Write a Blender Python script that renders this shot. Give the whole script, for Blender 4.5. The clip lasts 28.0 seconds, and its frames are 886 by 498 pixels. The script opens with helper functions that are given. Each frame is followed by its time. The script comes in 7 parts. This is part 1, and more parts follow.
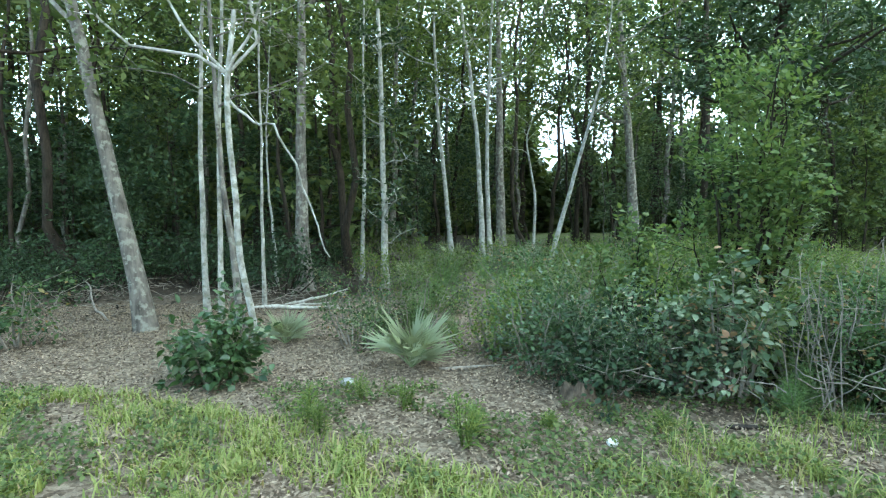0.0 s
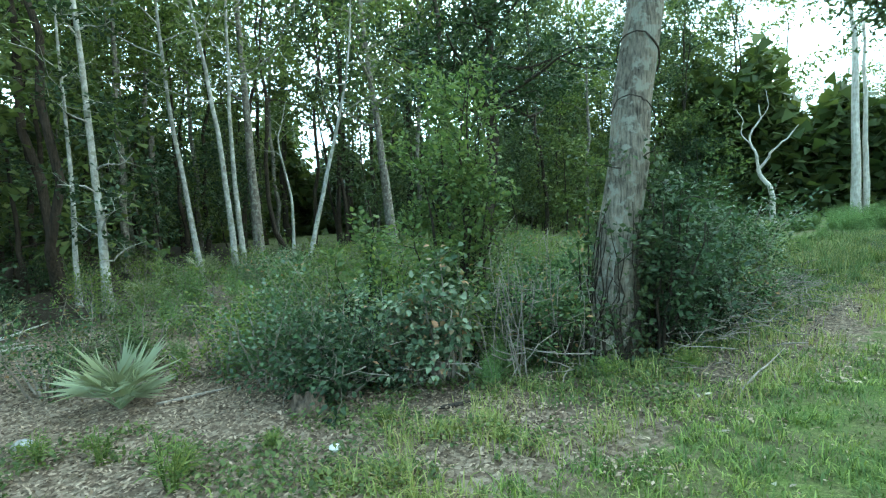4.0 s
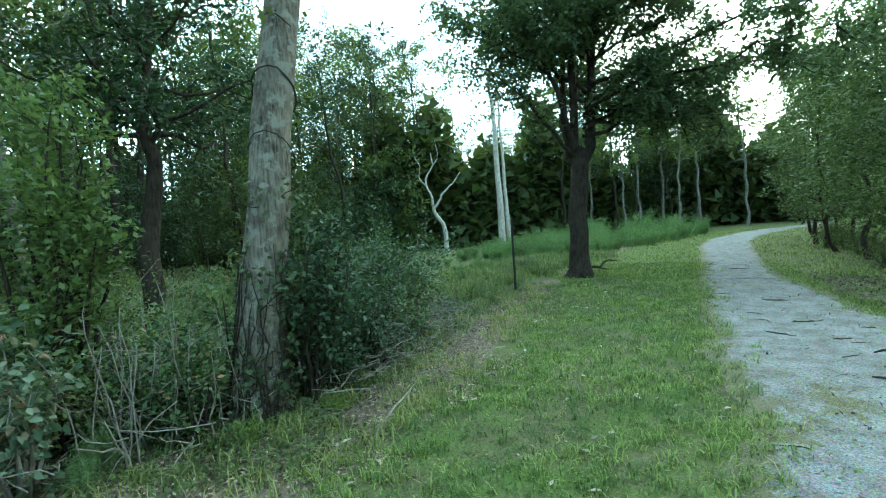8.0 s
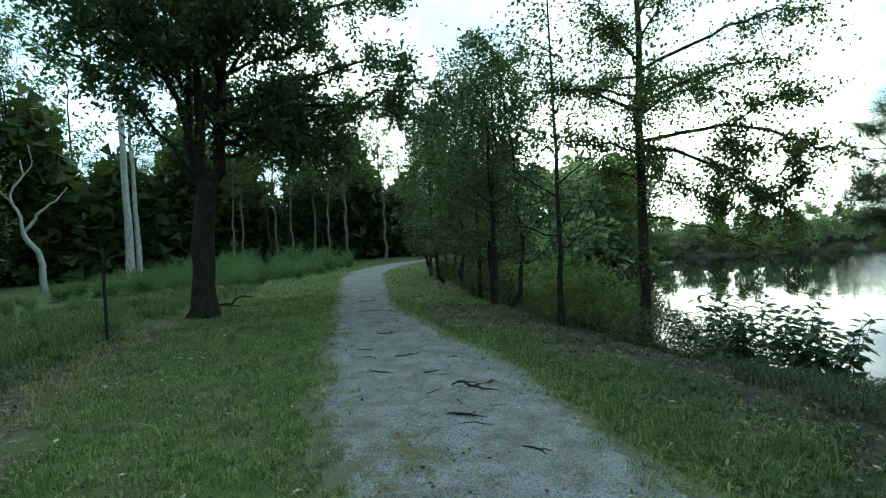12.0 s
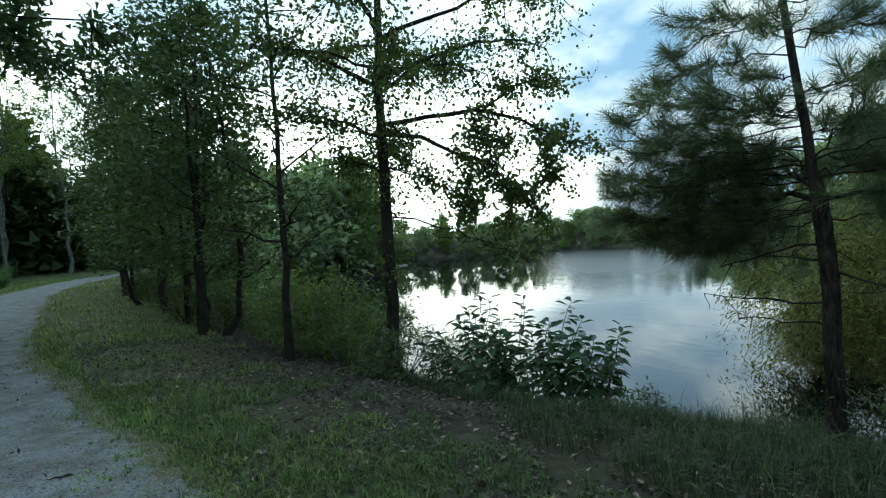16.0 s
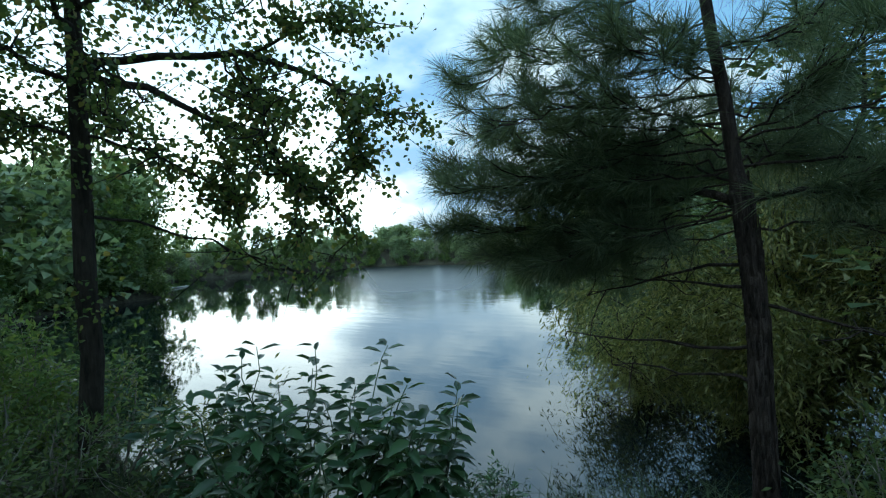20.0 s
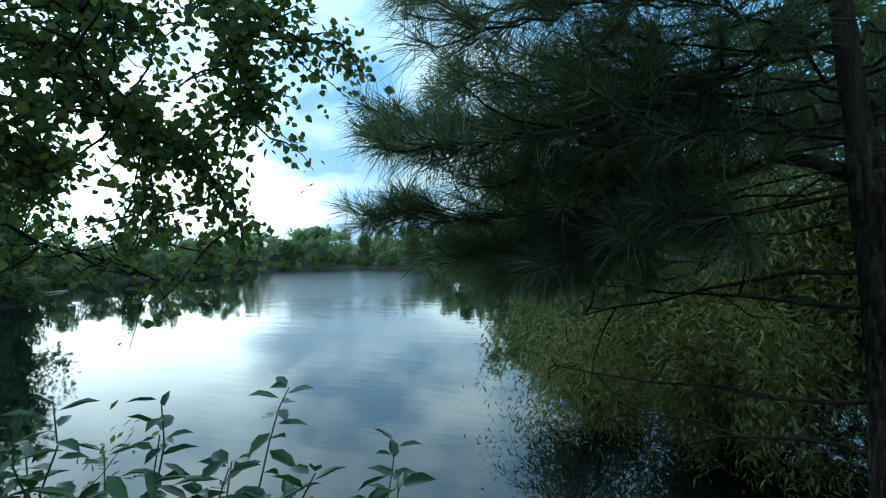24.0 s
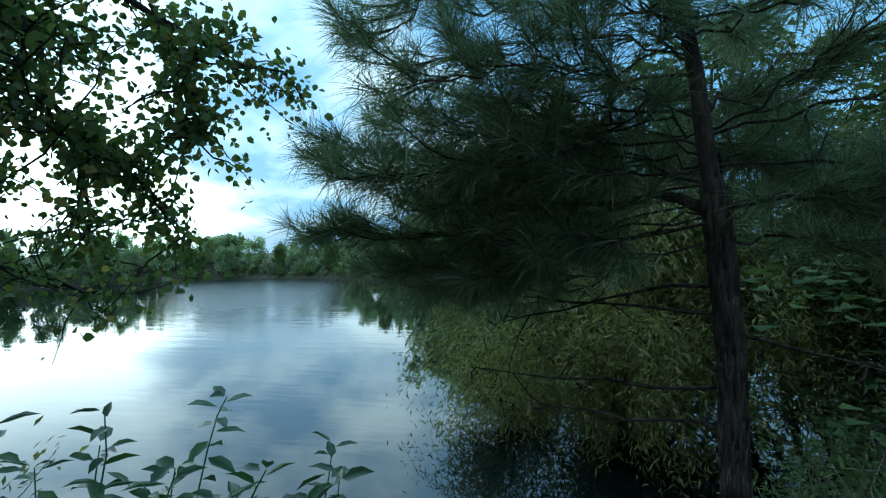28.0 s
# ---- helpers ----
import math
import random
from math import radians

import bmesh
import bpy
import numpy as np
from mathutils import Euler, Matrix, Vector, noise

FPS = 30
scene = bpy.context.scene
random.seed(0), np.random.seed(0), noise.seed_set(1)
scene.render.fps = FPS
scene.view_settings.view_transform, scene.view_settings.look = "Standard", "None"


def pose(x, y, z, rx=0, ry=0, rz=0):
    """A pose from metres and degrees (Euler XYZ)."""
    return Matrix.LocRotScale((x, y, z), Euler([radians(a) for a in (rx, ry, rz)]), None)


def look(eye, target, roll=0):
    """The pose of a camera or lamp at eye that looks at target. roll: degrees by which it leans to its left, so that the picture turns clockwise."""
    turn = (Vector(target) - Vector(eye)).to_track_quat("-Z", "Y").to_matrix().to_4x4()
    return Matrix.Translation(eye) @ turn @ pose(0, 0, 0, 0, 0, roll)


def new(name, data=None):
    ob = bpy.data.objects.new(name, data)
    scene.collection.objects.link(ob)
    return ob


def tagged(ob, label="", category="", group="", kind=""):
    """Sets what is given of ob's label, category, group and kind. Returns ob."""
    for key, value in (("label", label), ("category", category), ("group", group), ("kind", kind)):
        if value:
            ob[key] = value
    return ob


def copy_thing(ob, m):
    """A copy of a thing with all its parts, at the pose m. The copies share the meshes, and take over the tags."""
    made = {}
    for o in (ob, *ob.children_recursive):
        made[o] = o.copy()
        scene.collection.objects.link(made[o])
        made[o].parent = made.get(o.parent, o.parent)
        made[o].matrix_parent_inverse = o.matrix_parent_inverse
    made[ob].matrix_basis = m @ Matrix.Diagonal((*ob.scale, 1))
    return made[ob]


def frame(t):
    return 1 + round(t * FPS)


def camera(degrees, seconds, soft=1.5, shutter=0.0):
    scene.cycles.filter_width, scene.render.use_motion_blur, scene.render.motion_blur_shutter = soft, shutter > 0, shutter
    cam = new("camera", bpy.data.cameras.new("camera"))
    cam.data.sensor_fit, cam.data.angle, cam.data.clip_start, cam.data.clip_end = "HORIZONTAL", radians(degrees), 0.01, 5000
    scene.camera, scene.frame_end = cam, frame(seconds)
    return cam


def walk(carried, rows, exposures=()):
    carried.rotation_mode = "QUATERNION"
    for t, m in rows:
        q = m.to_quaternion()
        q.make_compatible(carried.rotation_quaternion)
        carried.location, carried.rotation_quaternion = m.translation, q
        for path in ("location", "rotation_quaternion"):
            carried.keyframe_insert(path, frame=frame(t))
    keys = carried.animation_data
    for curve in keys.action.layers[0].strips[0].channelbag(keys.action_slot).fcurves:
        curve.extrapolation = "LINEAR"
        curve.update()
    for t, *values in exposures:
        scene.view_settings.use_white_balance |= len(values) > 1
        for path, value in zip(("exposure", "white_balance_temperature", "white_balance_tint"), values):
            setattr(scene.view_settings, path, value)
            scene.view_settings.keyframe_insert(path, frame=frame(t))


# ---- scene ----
# ---- camera ----
cam = camera(82.0, 28.0, soft=1.2)
PATH = [
    (0, (0.601, -0.343, 1.556), (0.716, 3.648, 1.309), -0.3),
    (0.5, (0.641, -0.365, 1.578), (0.867, 3.622, 1.350), 0.1),
    (1, (0.707, -0.362, 1.580), (1.133, 3.609, 1.367), -0.4),
    (1.5, (0.767, -0.362, 1.581), (1.464, 3.570, 1.366), -0.9),
    (2, (0.823, -0.349, 1.574), (1.794, 3.524, 1.327), -1.0),
    (2.5, (0.877, -0.352, 1.576), (2.083, 3.452, 1.298), -0.7),
    (3, (0.935, -0.375, 1.591), (2.359, 3.352, 1.300), -1.0),
    (3.5, (0.995, -0.390, 1.594), (2.619, 3.253, 1.298), -2.2),
    (5.5, (1.205, -0.467, 1.638), (3.416, 2.857, 1.387), -2.7),
    (6, (1.274, -0.507, 1.640), (3.638, 2.711, 1.400), -2.3),
    (6.5, (1.365, -0.537, 1.643), (3.946, 2.511, 1.411), -2.2),
    (7, (1.479, -0.551, 1.644), (4.337, 2.239, 1.427), -2.8),
    (7.5, (1.665, -0.538, 1.619), (4.815, 1.920, 1.440), -3.7),
    (8, (1.801, -0.539, 1.614), (5.209, 1.550, 1.463), -4.1),
    (8.5, (1.961, -0.598, 1.599), (5.558, 1.148, 1.480), -4.3),
    (9, (2.126, -0.660, 1.593), (5.835, 0.836, 1.498), -4.0),
    (9.5, (2.283, -0.724, 1.589), (6.072, 0.557, 1.497), -3.5),
    (10, (2.428, -0.793, 1.577), (6.291, 0.239, 1.478), -3.4),
    (10.5, (2.569, -0.843, 1.597), (6.506, -0.145, 1.488), -3.6),
    (11, (2.689, -0.870, 1.612), (6.677, -0.578, 1.531), -3.3),
    (11.5, (2.811, -0.942, 1.600), (6.810, -1.035, 1.532), -2.9),
    (13.5, (4.091, -1.216, 1.554), (7.963, -2.217, 1.472), -3.6),
    (14, (4.328, -1.381, 1.581), (8.114, -2.666, 1.461), -4.1),
    (14.5, (4.573, -1.563, 1.591), (8.264, -3.100, 1.456), -4.2),
    (15, (4.856, -1.707, 1.596), (8.478, -3.402, 1.494), -3.8),
    (15.5, (5.164, -1.793, 1.576), (8.661, -3.731, 1.461), -3.5),
    (16, (5.422, -2.037, 1.581), (8.738, -4.270, 1.451), -3.4),
    (16.5, (5.663, -2.369, 1.575), (8.815, -4.826, 1.405), -3.5),
    (17, (5.885, -2.616, 1.590), (8.957, -5.176, 1.469), -3.6),
    (17.5, (6.106, -2.802, 1.601), (9.063, -5.493, 1.497), -4.4),
    (18, (6.376, -3.044, 1.582), (9.162, -5.913, 1.469), -4.7),
    (18.5, (6.591, -3.232, 1.552), (9.185, -6.275, 1.438), -4.6),
    (19, (6.791, -3.469, 1.545), (9.272, -6.605, 1.425), -3.6),
    (19.5, (6.956, -3.658, 1.536), (9.322, -6.882, 1.453), -2.9),
    (20, (7.190, -3.828, 1.508), (9.441, -7.133, 1.436), -2.6),
    (20.5, (7.384, -3.920, 1.485), (9.554, -7.279, 1.414), -2.2),
    (22.5, (7.946, -4.550, 1.458), (9.868, -8.053, 1.274), -2.6),
    (23, (8.054, -4.730, 1.457), (9.851, -8.299, 1.290), -1.8),
    (23.5, (8.126, -4.915, 1.451), (9.845, -8.525, 1.350), -0.7),
    (24, (8.143, -5.070, 1.429), (9.843, -8.691, 1.371), -1.6),
    (24.5, (8.170, -5.180, 1.404), (9.848, -8.810, 1.342), -2.9),
    (25, (8.157, -5.200, 1.393), (9.738, -8.874, 1.315), -4.3),
    (25.5, (8.194, -5.140, 1.400), (9.535, -8.908, 1.321), -4.6),
    (26, (8.282, -5.035, 1.403), (9.422, -8.866, 1.278), -3.9),
    (26.5, (8.336, -4.922, 1.408), (9.371, -8.783, 1.262), -2.5),
    (27, (8.326, -4.833, 1.425), (9.317, -8.707, 1.304), -1.4),
    (27.5, (8.240, -4.762, 1.454), (9.259, -8.630, 1.429), -0.3),
    (28, (8.102, -4.698, 1.476), (9.203, -8.543, 1.479), -1.1),
]
EXPOSURES = [(0, 1.5, 6750, -3), (3, 1.38, 6600, -9), (7, 1.12, 6500, -16), (11, 0.04, 6350, -13), (14, -0.77, 6350, -9), (17, -0.56, 6100, -6), (20, -0.62, 5700, -8), (28, -0.52, 5300, -14)]
walk(cam, [(t, look(eye, target, roll)) for t, eye, target, roll in PATH], EXPOSURES)

# ---- sky and sun ----
SUN_AZ, SUN_EL = radians(127), radians(9)
SUN_DIR = Vector((math.sin(SUN_AZ) * math.cos(SUN_EL), math.cos(SUN_AZ) * math.cos(SUN_EL), math.sin(SUN_EL)))

SHEET_DIR = Vector((math.sin(radians(34)), math.cos(radians(34)), -0.1))
GLOW_DIR = Vector((0.9, -0.38, 0.3)).normalized()


def build_world():
    world = bpy.data.worlds.new("dusk_sky")
    world.use_nodes = True
    scene.world = world
    nt = world.node_tree
    nt.nodes.clear()
    n, link = nt.nodes.new, nt.links.new
    sky = n("ShaderNodeTexSky")
    sky.sky_type, sky.sun_disc = "NISHITA", False
    sky.sun_elevation, sky.sun_rotation = SUN_EL, SUN_AZ
    sky.dust_density, sky.air_density, sky.ozone_density = 1.5, 1.0, 2.0
    co = n("ShaderNodeTexCoord")
    # flattened direction, so that the clouds lie in layers
    sep = n("ShaderNodeSeparateXYZ")
    link(co.outputs["Generated"], sep.inputs[0])
    den = n("ShaderNodeMath")
    den.operation = "MULTIPLY_ADD"
    link(sep.outputs[2], den.inputs[0])
    den.inputs[1].default_value, den.inputs[2].default_value = 1.0, 0.4
    dmax = n("ShaderNodeMath")
    dmax.operation = "MAXIMUM"
    link(den.outputs[0], dmax.inputs[0])
    dmax.inputs[1].default_value = 0.05
    div = n("ShaderNodeVectorMath")
    div.operation = "DIVIDE"
    link(co.outputs["Generated"], div.inputs[0])
    comb = n("ShaderNodeCombineXYZ")
    for k in range(3):
        link(dmax.outputs[0], comb.inputs[k])
    link(comb.outputs[0], div.inputs[1])
    cl = n("ShaderNodeTexNoise")
    cl.inputs["Scale"].default_value, cl.inputs["Detail"].default_value, cl.inputs["Roughness"].default_value = 1.6, 7, 0.52
    link(div.outputs[0], cl.inputs["Vector"])
    ramp = n("ShaderNodeValToRGB")
    ramp.color_ramp.elements[0].position, ramp.color_ramp.elements[1].position = 0.42, 0.60
    link(cl.outputs[0], ramp.inputs[0])
    # brightness of the veil of cloud round the sun
    dot = n("ShaderNodeVectorMath")
    dot.operation = "DOT_PRODUCT"
    link(co.outputs["Generated"], dot.inputs[0])
    dot.inputs[1].default_value = GLOW_DIR
    glow = n("ShaderNodeMapRange")
    glow.inputs["From Min"].default_value, glow.inputs["From Max"].default_value = 0.76, 0.97
    glow.inputs["To Min"].default_value, glow.inputs["To Max"].default_value = 0.0, 1.0
    glow.interpolation_type = "SMOOTHSTEP"
    wav = n("ShaderNodeMath")
    wav.operation = "MULTIPLY_ADD"
    link(cl.outputs[0], wav.inputs[0])
    wav.inputs[1].default_value = 0.5
    link(dot.outputs["Value"], wav.inputs[2])
    sub = n("ShaderNodeMath")
    sub.operation = "SUBTRACT"
    link(wav.outputs[0], sub.inputs[0])
    sub.inputs[1].default_value = 0.25
    link(sub.outputs[0], glow.inputs["Value"])
    ccol = n("ShaderNodeMix")
    ccol.data_type = "RGBA"
    link(glow.outputs[0], ccol.inputs[0])
    ccol.inputs[6].default_value, ccol.inputs[7].default_value = CLOUD, CLOUD_SUN
    fac = n("ShaderNodeMath")
    fac.operation = "MULTIPLY_ADD"
    link(ramp.outputs[0], fac.inputs[0])
    fac.inputs[1].default_value, fac.inputs[2].default_value = 0.6, 0.3
    fac2 = n("ShaderNodeMath")
    fac2.operation, fac2.use_clamp = "ADD", True
    link(fac.outputs[0], fac2.inputs[0])
    link(glow.outputs[0], fac2.inputs[1])
    mix = n("ShaderNodeMix")
    mix.data_type = "RGBA"
    link(fac2.outputs[0], mix.inputs[0])
    link(sky.outputs[0], mix.inputs[6])
    link(ccol.outputs[2], mix.inputs[7])
    # the bright sheet of cloud ends in the south-west, where broken blue-grey cloud follows
    sd = n("ShaderNodeVectorMath")
    sd.operation = "DOT_PRODUCT"
    link(co.outputs["Generated"], sd.inputs[0])
    sd.inputs[1].default_value = SHEET_DIR
    sw = n("ShaderNodeMath")
    sw.operation = "MULTIPLY_ADD"
    link(cl.outputs[0], sw.inputs[0])
    sw.inputs[1].default_value = 0.5
    link(sd.outputs["Value"], sw.inputs[2])
    sheet = n("ShaderNodeMapRange")
    sheet.inputs["From Min"].default_value, sheet.inputs["From Max"].default_value = -0.03, 0.12
    sheet.interpolation_type = "SMOOTHSTEP"
    link(sw.outputs[0], sheet.inputs["Value"])
    puff = n("ShaderNodeValToRGB")
    puff.color_ramp.elements[0].position, puff.color_ramp.elements[1].position = 0.515, 0.645
    puff.color_ramp.elements[0].color, puff.color_ramp.elements[1].color = (0.3, 0.53, 0.84, 1), (1.22, 1.32, 1.42, 1)
    link(cl.outputs[0], puff.inputs[0])
    grey = n("ShaderNodeVectorMath")
    grey.operation = "SCALE"
    link(puff.outputs[0], grey.inputs[0])
    grey.inputs["Scale"].default_value = 11.5
    broken = n("ShaderNodeMix")
    broken.data_type = "RGBA"
    broken.inputs[0].default_value = 0.88
    link(sky.outputs[0], broken.inputs[6])
    link(grey.outputs[0], broken.inputs[7])
    whole = n("ShaderNodeMix")
    whole.data_type = "RGBA"
    link(sheet.outputs[0], whole.inputs[0])
    link(broken.outputs[2], whole.inputs[6])
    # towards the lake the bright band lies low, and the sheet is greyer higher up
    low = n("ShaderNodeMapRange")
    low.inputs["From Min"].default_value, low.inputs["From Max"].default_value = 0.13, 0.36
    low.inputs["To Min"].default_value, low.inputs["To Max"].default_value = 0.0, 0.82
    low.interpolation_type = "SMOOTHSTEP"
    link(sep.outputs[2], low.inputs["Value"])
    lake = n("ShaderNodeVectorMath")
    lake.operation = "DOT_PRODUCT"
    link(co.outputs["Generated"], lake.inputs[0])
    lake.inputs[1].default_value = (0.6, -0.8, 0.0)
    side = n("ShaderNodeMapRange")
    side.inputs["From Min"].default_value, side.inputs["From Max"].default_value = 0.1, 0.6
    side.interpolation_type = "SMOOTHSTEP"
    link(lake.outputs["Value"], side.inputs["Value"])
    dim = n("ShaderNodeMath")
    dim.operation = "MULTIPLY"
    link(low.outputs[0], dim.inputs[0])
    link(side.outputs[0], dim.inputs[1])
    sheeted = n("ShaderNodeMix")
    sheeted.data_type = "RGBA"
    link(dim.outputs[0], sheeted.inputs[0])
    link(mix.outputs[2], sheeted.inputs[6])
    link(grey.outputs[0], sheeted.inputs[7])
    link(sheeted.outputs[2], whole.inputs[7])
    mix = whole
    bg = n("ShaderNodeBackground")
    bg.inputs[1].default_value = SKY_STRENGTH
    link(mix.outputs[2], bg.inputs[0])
    out = n("ShaderNodeOutputWorld")
    link(bg.outputs[0], out.inputs[0])


SKY_STRENGTH = 0.15
CLOUD = (22, 28, 35, 1)
CLOUD_SUN = (32, 31.5, 31, 1)
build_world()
sun = bpy.data.lights.new("sun", "SUN")
sun.energy, sun.angle, sun.color = 0.7, radians(150), (1.0, 0.9, 0.78)
new("sun", sun).matrix_world = look(tuple(SUN_DIR * 100), (0, 0, 0))

# ---- materials ----


def material(name, shade):
    m = bpy.data.materials.new(name)
    m.use_nodes = True
    nt = m.node_tree
    nt.nodes.clear()
    out = nt.nodes.new("ShaderNodeOutputMaterial")
    nt.links.new(shade(nt), out.inputs[0])
    return m


def noise_node(nt, scale, detail=4, rough=0.55, vec=None):
    t = nt.nodes.new("ShaderNodeTexNoise")
    t.inputs["Scale"].default_value, t.inputs["Detail"].default_value, t.inputs["Roughness"].default_value = scale, detail, rough
    if vec:
        nt.links.new(vec, t.inputs["Vector"])
    return t.outputs[0]


def ramp_node(nt, fac, *stops):
    r = nt.nodes.new("ShaderNodeValToRGB")
    els = r.color_ramp.elements
    while len(els) < len(stops):
        els.new(0.5)
    for e, (p, c) in zip(els, stops):
        e.position, e.color = p, (*c, 1)
    nt.links.new(fac, r.inputs[0])
    return r.outputs[0]


def mix_node(nt, fac, a, b, mode="MIX"):
    m = nt.nodes.new("ShaderNodeMix")
    m.data_type, m.blend_type = "RGBA", mode
    for sock, v in ((m.inputs[0], fac), (m.inputs[6], a), (m.inputs[7], b)):
        if hasattr(v, "links"):
            nt.links.new(v, sock)
        elif isinstance(v, tuple):
            sock.default_value = (*v, 1)
        else:
            sock.default_value = v
    return m.outputs[2]


def math_node(nt, op, a, b=0.0, clamp=False):
    m = nt.nodes.new("ShaderNodeMath")
    m.operation, m.use_clamp = op, clamp
    for sock, v in ((m.inputs[0], a), (m.inputs[1], b)):
        if hasattr(v, "links"):
            nt.links.new(v, sock)
        else:
            sock.default_value = v
    return m.outputs[0]


def bump_node(nt, height, strength=0.5, dist=0.02):
    b = nt.nodes.new("ShaderNodeBump")
    b.inputs["Strength"].default_value, b.inputs["Distance"].default_value = strength, dist
    nt.links.new(height, b.inputs["Height"])
    return b.outputs[0]


def principled(nt, color, rough=0.7, normal=None, spec=0.5):
    p = nt.nodes.new("ShaderNodeBsdfPrincipled")
    if hasattr(color, "links"):
        nt.links.new(color, p.inputs["Base Color"])
    else:
        p.inputs["Base Color"].default_value = (*color, 1)
    if hasattr(rough, "links"):
        nt.links.new(rough, p.inputs["Roughness"])
    else:
        p.inputs["Roughness"].default_value = rough
    p.inputs["Specular IOR Level"].default_value = spec
    if normal:
        nt.links.new(normal, p.inputs["Normal"])
    return p.outputs[0]


def leaf_mat(name, dark, mid, light, lets=0.35, rough=0.45, spec=0.22, dry=None):
    """Leaves: each leaf and each plant a little different; light passes through."""

    def shade(nt):
        geo = nt.nodes.new("ShaderNodeNewGeometry")
        info = nt.nodes.new("ShaderNodeObjectInfo")
        stops = [(0.0, dark), (0.45, mid), (1.0, light)]
        if dry:
            stops = [(0.0, dark), (0.42, mid), (0.88, light), (0.97, dry)]
        col = ramp_node(nt, geo.outputs["Random Per Island"], *stops)
        h = nt.nodes.new("ShaderNodeHueSaturation")
        nt.links.new(col, h.inputs["Color"])
        nt.links.new(math_node(nt, "MULTIPLY_ADD", info.outputs["Random"], 0.5), h.inputs["Value"])
        h.inputs["Value"].links[0].from_node.inputs[2].default_value = 1.0
        h.inputs["Saturation"].default_value = 0.86
        p = principled(nt, h.outputs[0], rough, None, spec)
        t = nt.nodes.new("ShaderNodeBsdfTranslucent")
        warm = mix_node(nt, 1.0, h.outputs[0], (1.0, 1.0, 0.55), "MULTIPLY")
        nt.links.new(warm, t.inputs[0])
        m = nt.nodes.new("ShaderNodeMixShader")
        m.inputs[0].default_value = lets
        nt.links.new(p, m.inputs[1])
        nt.links.new(t.outputs[0], m.inputs[2])
        return m.outputs[0]

    return material(name, shade)


def bark_mat(name, dark, light, scale=18, stretch=5.0, spots=None, bump=0.6):
    def shade(nt):
        co = nt.nodes.new("ShaderNodeTexCoord")
        mp = nt.nodes.new("ShaderNodeMapping")
        mp.inputs["Scale"].default_value = (1, 1, 1 / stretch)
        nt.links.new(co.outputs["Object"], mp.inputs[0])
        a = noise_node(nt, scale, 6, 0.65, mp.outputs[0])
        b = noise_node(nt, 3.7, 3, 0.6, co.outputs["Object"])
        c = mix_node(nt, 0.4, a, b)
        col = ramp_node(nt, c, (0.36, dark), (0.62, light))
        if spots:
            s = noise_node(nt, 9, 5, 0.6, co.outputs["Object"])
            f = ramp_node(nt, s, (0.52, (0, 0, 0)), (0.6, (1, 1, 1)))
            col = mix_node(nt, f, col, spots)
        return principled(nt, col, 0.88, bump_node(nt, a, bump, 0.05), 0.15)

    return material(name, shade)


M = {}
M["bark_dark"] = bark_mat("bark_dark", (0.013, 0.0105, 0.008), (0.06, 0.047, 0.034), 26, 6, None, 0.9)
M["bark_grey"] = bark_mat("bark_grey", (0.05, 0.045, 0.038), (0.2, 0.18, 0.155), 14, 5, (0.24, 0.24, 0.2))
M["bark_pale"] = bark_mat("bark_pale", (0.13, 0.12, 0.1), (0.46, 0.455, 0.41), 11, 1.6, (0.2, 0.2, 0.155), 0.35)
M["bark_pine"] = bark_mat("bark_pine", (0.016, 0.012, 0.01), (0.085, 0.062, 0.05), 30, 4, None, 1.0)
M["bark_big"] = bark_mat("bark_big", (0.03, 0.027, 0.022), (0.3, 0.265, 0.205), 42, 7, (0.27, 0.27, 0.22), 1.0)
M["snag"] = bark_mat("snag", (0.25, 0.23, 0.19), (0.55, 0.52, 0.45), 12, 6, None, 0.4)
M["dead_twig"] = bark_mat("dead_twig", (0.1, 0.085, 0.07), (0.33, 0.29, 0.24), 20, 4, None, 0.3)
M["leaf_wood"] = leaf_mat("leaf_wood", (0.035, 0.058, 0.016), (0.068, 0.106, 0.026), (0.125, 0.155, 0.04), 0.42)
M["leaf_deep"] = leaf_mat("leaf_deep", (0.015, 0.034, 0.015), (0.028, 0.058, 0.023), (0.05, 0.09, 0.036), 0.3)
M["leaf_light"] = leaf_mat("leaf_light", (0.055, 0.1, 0.02), (0.1, 0.155, 0.03), (0.17, 0.21, 0.045), 0.52)
M["leaf_sapling"] = leaf_mat("leaf_sapling", (0.045, 0.085, 0.024), (0.085, 0.145, 0.038), (0.15, 0.2, 0.055), 0.45)
M["leaf_oak"] = leaf_mat("leaf_oak", (0.03, 0.055, 0.022), (0.055, 0.09, 0.035), (0.085, 0.125, 0.05), 0.42)
M["leaf_shrub"] = leaf_mat("leaf_shrub", (0.025, 0.055, 0.018), (0.05, 0.1, 0.03), (0.1, 0.16, 0.05), 0.35, 0.5, 0.2, (0.25, 0.14, 0.05))
M["leaf_silver"] = leaf_mat("leaf_silver", (0.045, 0.085, 0.04), (0.09, 0.145, 0.07), (0.21, 0.26, 0.16), 0.32, 0.5, 0.22, (0.32, 0.17, 0.08))
M["leaf_aspen"] = leaf_mat("leaf_aspen", (0.04, 0.075, 0.022), (0.085, 0.135, 0.032), (0.15, 0.19, 0.042), 0.64, 0.4, 0.4, (0.22, 0.18, 0.04))
M["leaf_bank"] = leaf_mat("leaf_bank", (0.025, 0.06, 0.02), (0.045, 0.1, 0.03), (0.07, 0.13, 0.04), 0.35, 0.3, 0.5)
